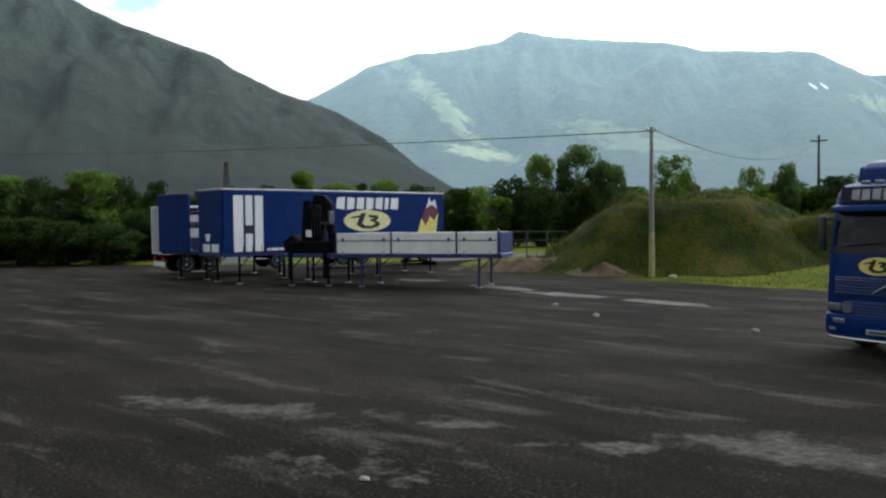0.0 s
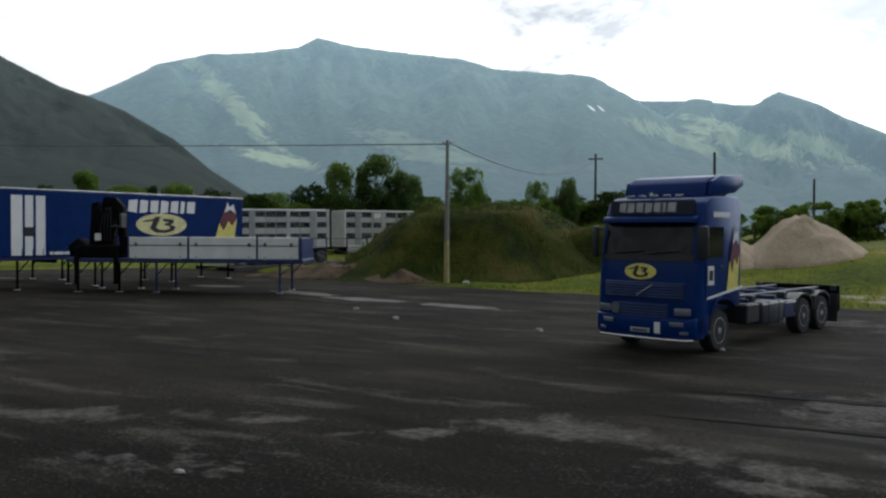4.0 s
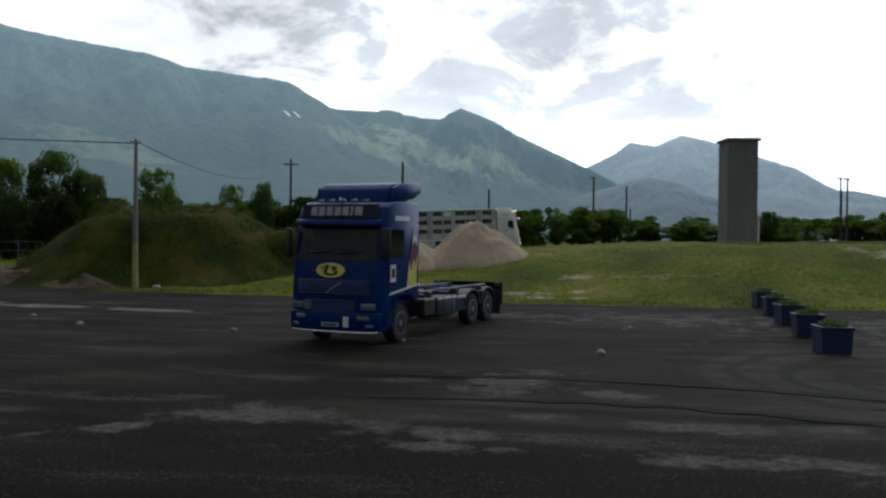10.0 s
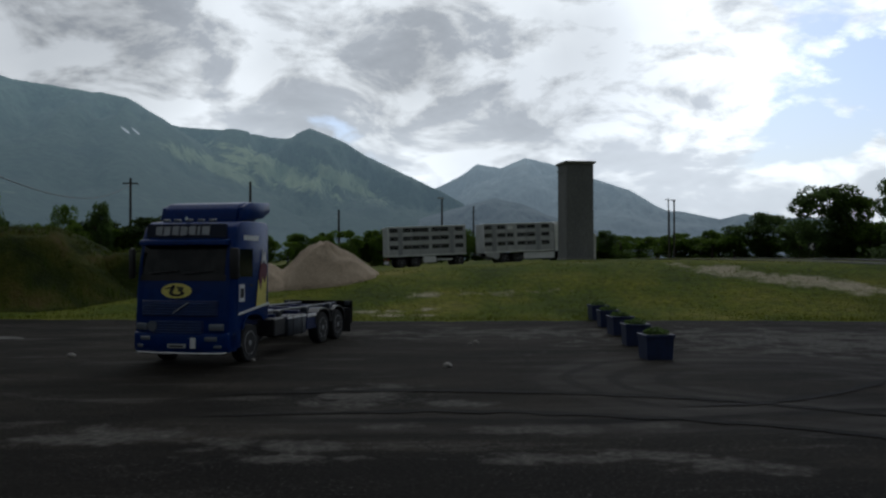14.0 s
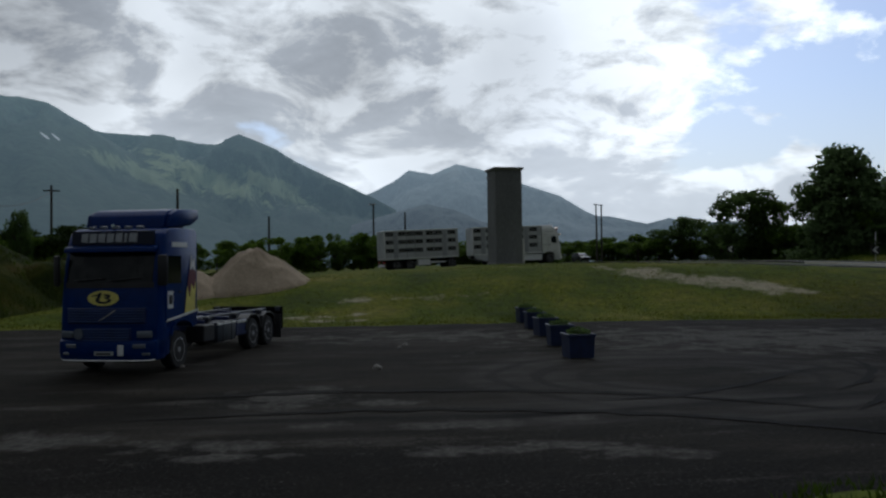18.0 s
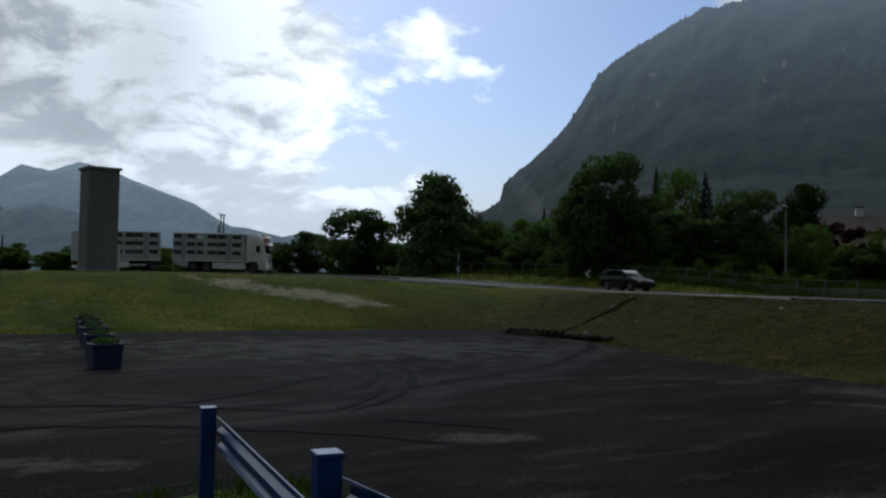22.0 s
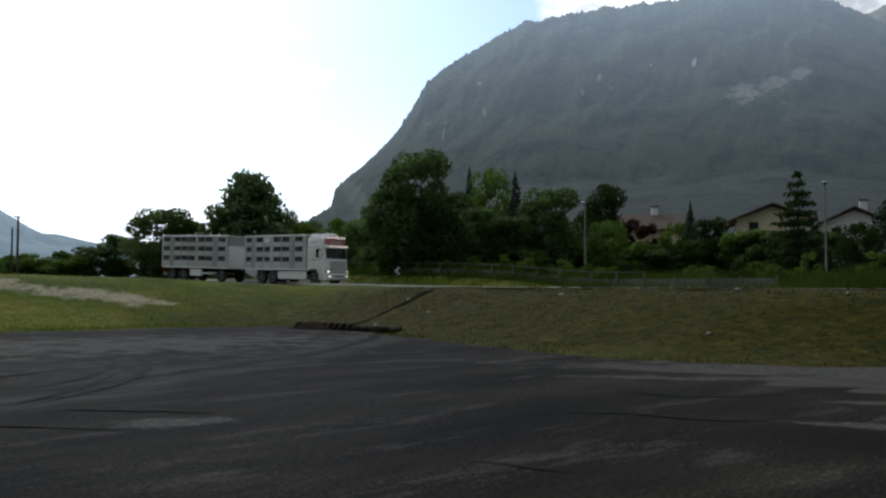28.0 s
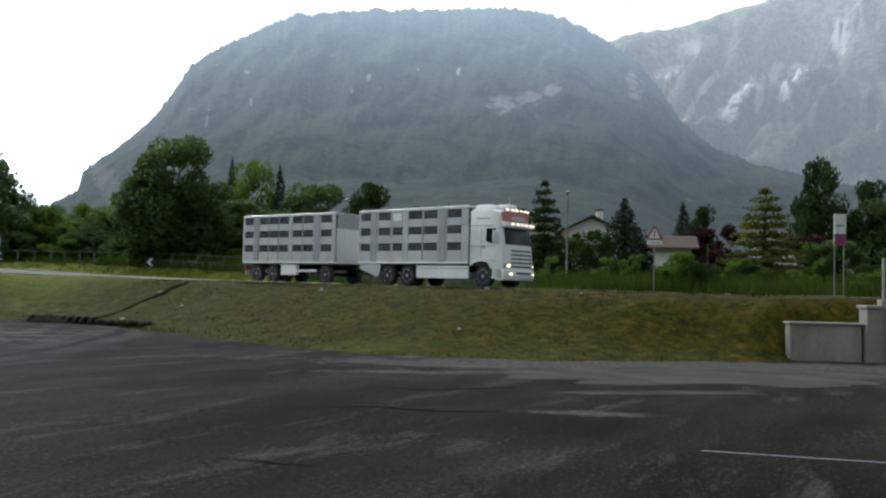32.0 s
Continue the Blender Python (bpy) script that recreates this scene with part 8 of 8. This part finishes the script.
def house(x, y, top, face, w, d, eave, wall, label, chimney=True, porch=False, gable=True):
    """A gabled house; its gable (or eaves) front looks along -y of its own frame."""
    z = ground_height(x, y) - 0.2
    h = top - z
    e = h - eave
    t = empty("house", pose(x, y, z, 0, 0, face), label, "house", "houses of the hamlet")
    if gable:
        prof, axis, lo, hi = [(-w / 2, 0), (w / 2, 0), (w / 2, e), (0, h - 0.15), (-w / 2, e)], 1, 0, d
    else:
        prof, axis, lo, hi = [(0, 0), (d, 0), (d, e), (d / 2, h - 0.15), (0, e)], 0, -w / 2, w / 2
    part("wall", prism(prof, axis, lo, hi), wall, t, smooth=False)
    half = w / 2 if gable else d / 2
    mid = 0 if gable else d / 2
    for s in (-1, 1):
        rise = h - e
        ox = half + 0.7
        oz = e - 0.7 * (rise / half)
        outline = [(mid, h), (mid + s * ox, oz), (mid + s * ox, oz + 0.16), (mid, h + 0.18)]
        part("roof", prism(outline, axis, lo - 0.6, hi + 0.6), M_TILE, t, "brown tiled roof slope", False)
    if chimney:
        c = part("chimney", box(w * 0.18 - 0.35, d * 0.45, h - 1.2, w * 0.18 + 0.35, d * 0.45 + 0.6, h + 1.0, 0.02), M_WHITEWALL, t, "pale chimney", False)
        part("chimney_cap", box(w * 0.18 - 0.45, d * 0.45 - 0.1, h + 1.0, w * 0.18 + 0.45, d * 0.45 + 0.7, h + 1.14, 0.02), M_TILE, c, smooth=False)
    for i, (wx, wz) in enumerate(((-w * 0.27, 1.2), (w * 0.2, 1.2), (-w * 0.25, 3.6), (w * 0.2, 3.6))):
        if wz + 1.2 > e + 0.4:
            continue
        wn = part("window", box(wx - 0.55, -0.03, wz, wx + 0.55, 0.02, wz + 1.25, 0.01), M_WHITEPIPE, t, "pale window frame", False)
        part("pane", box(wx - 0.46, -0.04, wz + 0.09, wx + 0.46, -0.028, wz + 1.16), M_GLASS, wn, smooth=False)
        part("shutter", box(wx - 1.05, -0.05, wz, wx - 0.57, -0.02, wz + 1.25, 0.01), M_TIMBER, wn, "dark timber shutter", False)
    if gable:
        wx, wz = -w * 0.26, e - 1.5
        wn = part("window", box(wx - 0.42, -0.03, wz, wx + 0.42, 0.02, wz + 1.2, 0.01), M_TIMBER, t, "dark timber window frame", False)
        part("pane", box(wx - 0.34, -0.04, wz + 0.08, wx + 0.34, -0.028, wz + 1.12), M_GLASS, wn, smooth=False)
    if porch:
        part("balcony", box(-w * 0.45, -1.4, 2.7, w * 0.05, 0, 2.85, 0.02), M_WHITEWALL, t, smooth=False)
        for k in range(3):
            part("porch_post", box(-w * 0.45 + k * w * 0.22, -1.4, 0, -w * 0.45 + k * w * 0.22 + 0.22, -1.18, 2.7, 0.01), M_WHITEWALL, t, smooth=False)
        part("balcony_rail", box(-w * 0.45, -1.4, 2.85, w * 0.05, -1.34, 3.7, 0.01), M_TIMBER, t, smooth=False)
        # black sheet in place of the shade inside the garage opening
        part("garage_shade", box(-w * 0.42, -0.05, 0.2, w * 0.02, 0.0, 2.5), M_OPENSHADE, t, smooth=False)
    part("door", box(w * 0.32, -0.05, 0.2, w * 0.32 + 0.9, 0.0, 2.3, 0.01), M_TIMBER, t, "dark timber door", False)


house(78.5, 33.0, 9.3, -62, 6.2, 9.0, 1.25, M_CREAMWALL, "cream two-storey house with a broad brown gable", porch=True, chimney=False)
house(86.0, 28.6, 9.2, -66, 6.0, 8.0, 1.5, M_WHITEWALL, "white house with a low brown gable roof")
house(84.0, 49.8, 9.9, -50, 8.0, 7.0, 1.6, M_CREAMWALL, "low house with a brown roof and white chimney", gable=False)
house(75.8, 17.6, 6.44, -72, 3.0, 4.5, 0.85, M_WHITEWALL, "small white bungalow with a red-brown roof", chimney=False, gable=False)
house(97.0, 10.0, 8.4, -80, 9.0, 7.0, 1.4, M_WHITEWALL, "white house half hidden by a cedar", chimney=False, gable=False)


# ---- grass ----
def build_grass():
    rng = random.Random(77)
    verts, faces = [], []

    weeds = []

    def blade(x, y, z, h, dry=False):
        a = rng.uniform(0, math.pi)
        w = 0.012 + 0.05 * h * 0.25
        lx, ly = rng.gauss(0, 0.35) * h, rng.gauss(0, 0.35) * h
        c, s = math.cos(a) * w, math.sin(a) * w
        n = len(verts)
        verts.extend(((x - c, y - s, z - 0.02), (x + c, y + s, z - 0.02), (x + lx, y + ly, z + h)))
        faces.append((n, n + 1, n + 2))
        weeds.append(1 if h > 0.3 or dry == "green" else 2 if dry else 0)

    def tuft(x, y, h, n, spread, dry=False):
        z = ground_height(x, y)
        for _ in range(n):
            blade(x + rng.gauss(0, spread), y + rng.gauss(0, spread), z, h * rng.uniform(0.5, 1.2), dry)
    for _ in range(1900):  # the road bank
        y = rng.uniform(3.0, 34)
        x = lerp_at(YARD_EAST, y) + rng.uniform(-0.3, 11)
        tuft(x, y, rng.uniform(0.03, 0.12), 9, 0.26, True)
    for _ in range(4200):  # the meadow's near edge
        x = rng.uniform(-26, 27)
        y = lerp_at(YARD_NORTH, x) + rng.uniform(-0.4, 1) + rng.random() ** 2 * 16
        tuft(x, y, rng.uniform(0.05, 0.16), 7, 0.3)
    for _ in range(6000):  # tall weeds before the houses
        y = rng.uniform(-4, 58)
        x = 49.2 - (0.0 if y > 30 else 0.0052 * (30 - y) ** 2) + 8 * rng.random()
        tuft(x, y, rng.uniform(0.5, 1.2), 10, 0.35)
    for _ in range(6200):  # long grass of the road's far verge
        p = MAIN_LINE[rng.randrange(len(MAIN_LINE) - 1)]
        if not 14 < p.y < 96:
            continue
        out = rng.uniform(3.1, 10.5)
        x, y = p.x + out, p.y + rng.uniform(-1, 1)
        tuft(x, y, rng.uniform(0.2, 0.5) * (0.6 + out * 0.14), 8, 0.28, "green")
    for _ in range(700):  # under the guard rail
        y = rng.uniform(-1.5, 7.2)
        x = 3.2 + 1.6 * ((y + 3) / 9.6) ** 2 + rng.uniform(-1.3, 1.4)
        if bank_height(x, y) > 0.03:
            tuft(x, y, rng.uniform(0.04, 0.12), 10, 0.08, "green")
    for cx, cy, rz, a, b, peak in ((-22.3, 46.2, 24, 9.8, 7.4, 4.1), (-15.2, 49.6, 20, 7.6, 5.0, 3.0)):  # weeds on the mound
        for _ in range(1800):
            u, v = rng.uniform(-1, 1), rng.uniform(-1, 1)
            r = math.hypot(u, v)
            if r > 0.98:
                continue
            x = cx + a * u * math.cos(radians(rz)) - b * v * math.sin(radians(rz))
            y = cy + a * u * math.sin(radians(rz)) + b * v * math.cos(radians(rz))
            z = ground_height(x, y) + (peak - ground_height(cx, cy)) * smooth01(min(1, (1 - r) * 1.35)) - 0.08
            hgt = rng.uniform(0.15, 0.5) * (2 if rng.random() < 0.08 else 1)
            for _ in range(6):
                blade(x + rng.gauss(0, 0.15), y + rng.gauss(0, 0.15), z, hgt * rng.uniform(0.5, 1.2), hgt < 0.4)
    me = bpy.data.meshes.new("grass")
    me.from_pydata(verts, [], faces)
    me.materials.append(M_BLADE)
    me.materials.append(M_WEED)
    me.materials.append(M_BANKBLADE)
    me.polygons.foreach_set("material_index", weeds)
    tagged(new("grass", me), "rough tufted grass along the yard's edges", "grass", kind="stuff")


build_grass()


# ---- what moves ----
# seconds and the metres that the lorry's nose has gone along the road
LORRY_RUN = [(0, 38.6), (1, 42.2), (2, 46.3), (3, 51.4), (6, 67.95), (7, 73.3), (10, 90.15), (11, 95.6), (12, 100.9), (13, 106.0), (14, 110.1), (17, 115.15), (18, 116.2), (20, 120.2), (21, 122.9), (22, 126.4), (23, 129.6),
             (24, 132.8), (27, 148.9), (28, 156.0), (29, 163.3), (30, 171.3), (31, 180.85), (32, 190.95)]
CAR_RUN = [(0, 2.0), (8, 6.0), (18, 207.0), (18.5, 221.0), (19, 237.0), (19.5, 250.9), (20, 261.4), (21, 281.0), (22, 296.4), (23, 309.6), (24, 323.0), (26, 350.0), (28, 374.0), (32, 378.0)]


def run_at(table, t):
    """A smooth run through the table (monotone cubic)."""
    ts = [a for a, _ in table]
    vs = [b for _, b in table]
    if t <= ts[0]:
        return vs[0]
    for i in range(len(ts) - 1):
        if t <= ts[i + 1]:
            break
    h = ts[i + 1] - ts[i]
    d = [(vs[k + 1] - vs[k]) / (ts[k + 1] - ts[k]) for k in range(len(ts) - 1)]

    def slope(k):
        if k == 0:
            return d[0]
        if k == len(ts) - 1:
            return d[-1]
        a, b = d[k - 1], d[k]
        return 2 * a * b / (a + b) if a * b > 0 else 0.0
    u = (t - ts[i]) / h
    return ((1 + 2 * u) * (1 - u) ** 2 * vs[i] + u * (1 - u) ** 2 * h * slope(i) + u * u * (3 - 2 * u) * vs[i + 1] + u * u * (u - 1) * h * slope(i + 1))


def road_point(s, way):
    S, XY, Z = way
    return Vector((np.interp(s, S, XY[:, 0]), np.interp(s, S, XY[:, 1]), np.interp(s, S, Z) + 0.034))


def on_road(nose, front_axle, rear_axle, way=(ROAD_S, ROAD_XY, ROAD_Z)):
    """The pose of a vehicle (nose at y = 0, tail along +y) whose axles keep to the road."""
    a, b = road_point(nose - front_axle, way), road_point(nose - rear_axle, way)
    d = (a - b).normalized()
    back = -d
    right = back.cross(Vector((0, 0, 1))).normalized()
    up = right.cross(back)
    m = Matrix((right, back, up)).transposed().to_4x4()
    m.translation = a + d * front_axle
    return m


def roll_wheels(wheels, table, radius_of, step=0.08):
    n = int(round(32.0 / step))
    for w in wheels:
        r = radius_of
        base = w.location.copy()
        rows = []
        for k in range(n + 1):
            t = 32.0 * k / n
            rows.append((t, Matrix.Translation(base) @ Matrix.Rotation((run_at(table, t) - table[0][1]) / r, 4, "X")))
        walk(w, rows)


def motions():
    times = [0.5 * k for k in range(65)]
    walk(STOCK_LORRY, [(t, on_road(run_at(LORRY_RUN, t), 1.33, 6.5)) for t in times])
    walk(STOCK_TRAILER, [(t, on_road(run_at(LORRY_RUN, t) - 10.9, 0.7, 5.5)) for t in times])
    walk(CAR, [(t, on_road(run_at(CAR_RUN, t), 0.73, 2.97, (MAIN_S, MAIN_XY, MAIN_Z))) for t in times])
    roll_wheels(STOCK_LORRY_WHEELS, LORRY_RUN, 0.5)
    roll_wheels(STOCK_TRAILER_WHEELS, LORRY_RUN, 0.48)
    roll_wheels(CAR_WHEELS, CAR_RUN, 0.291, 0.06)


motions()
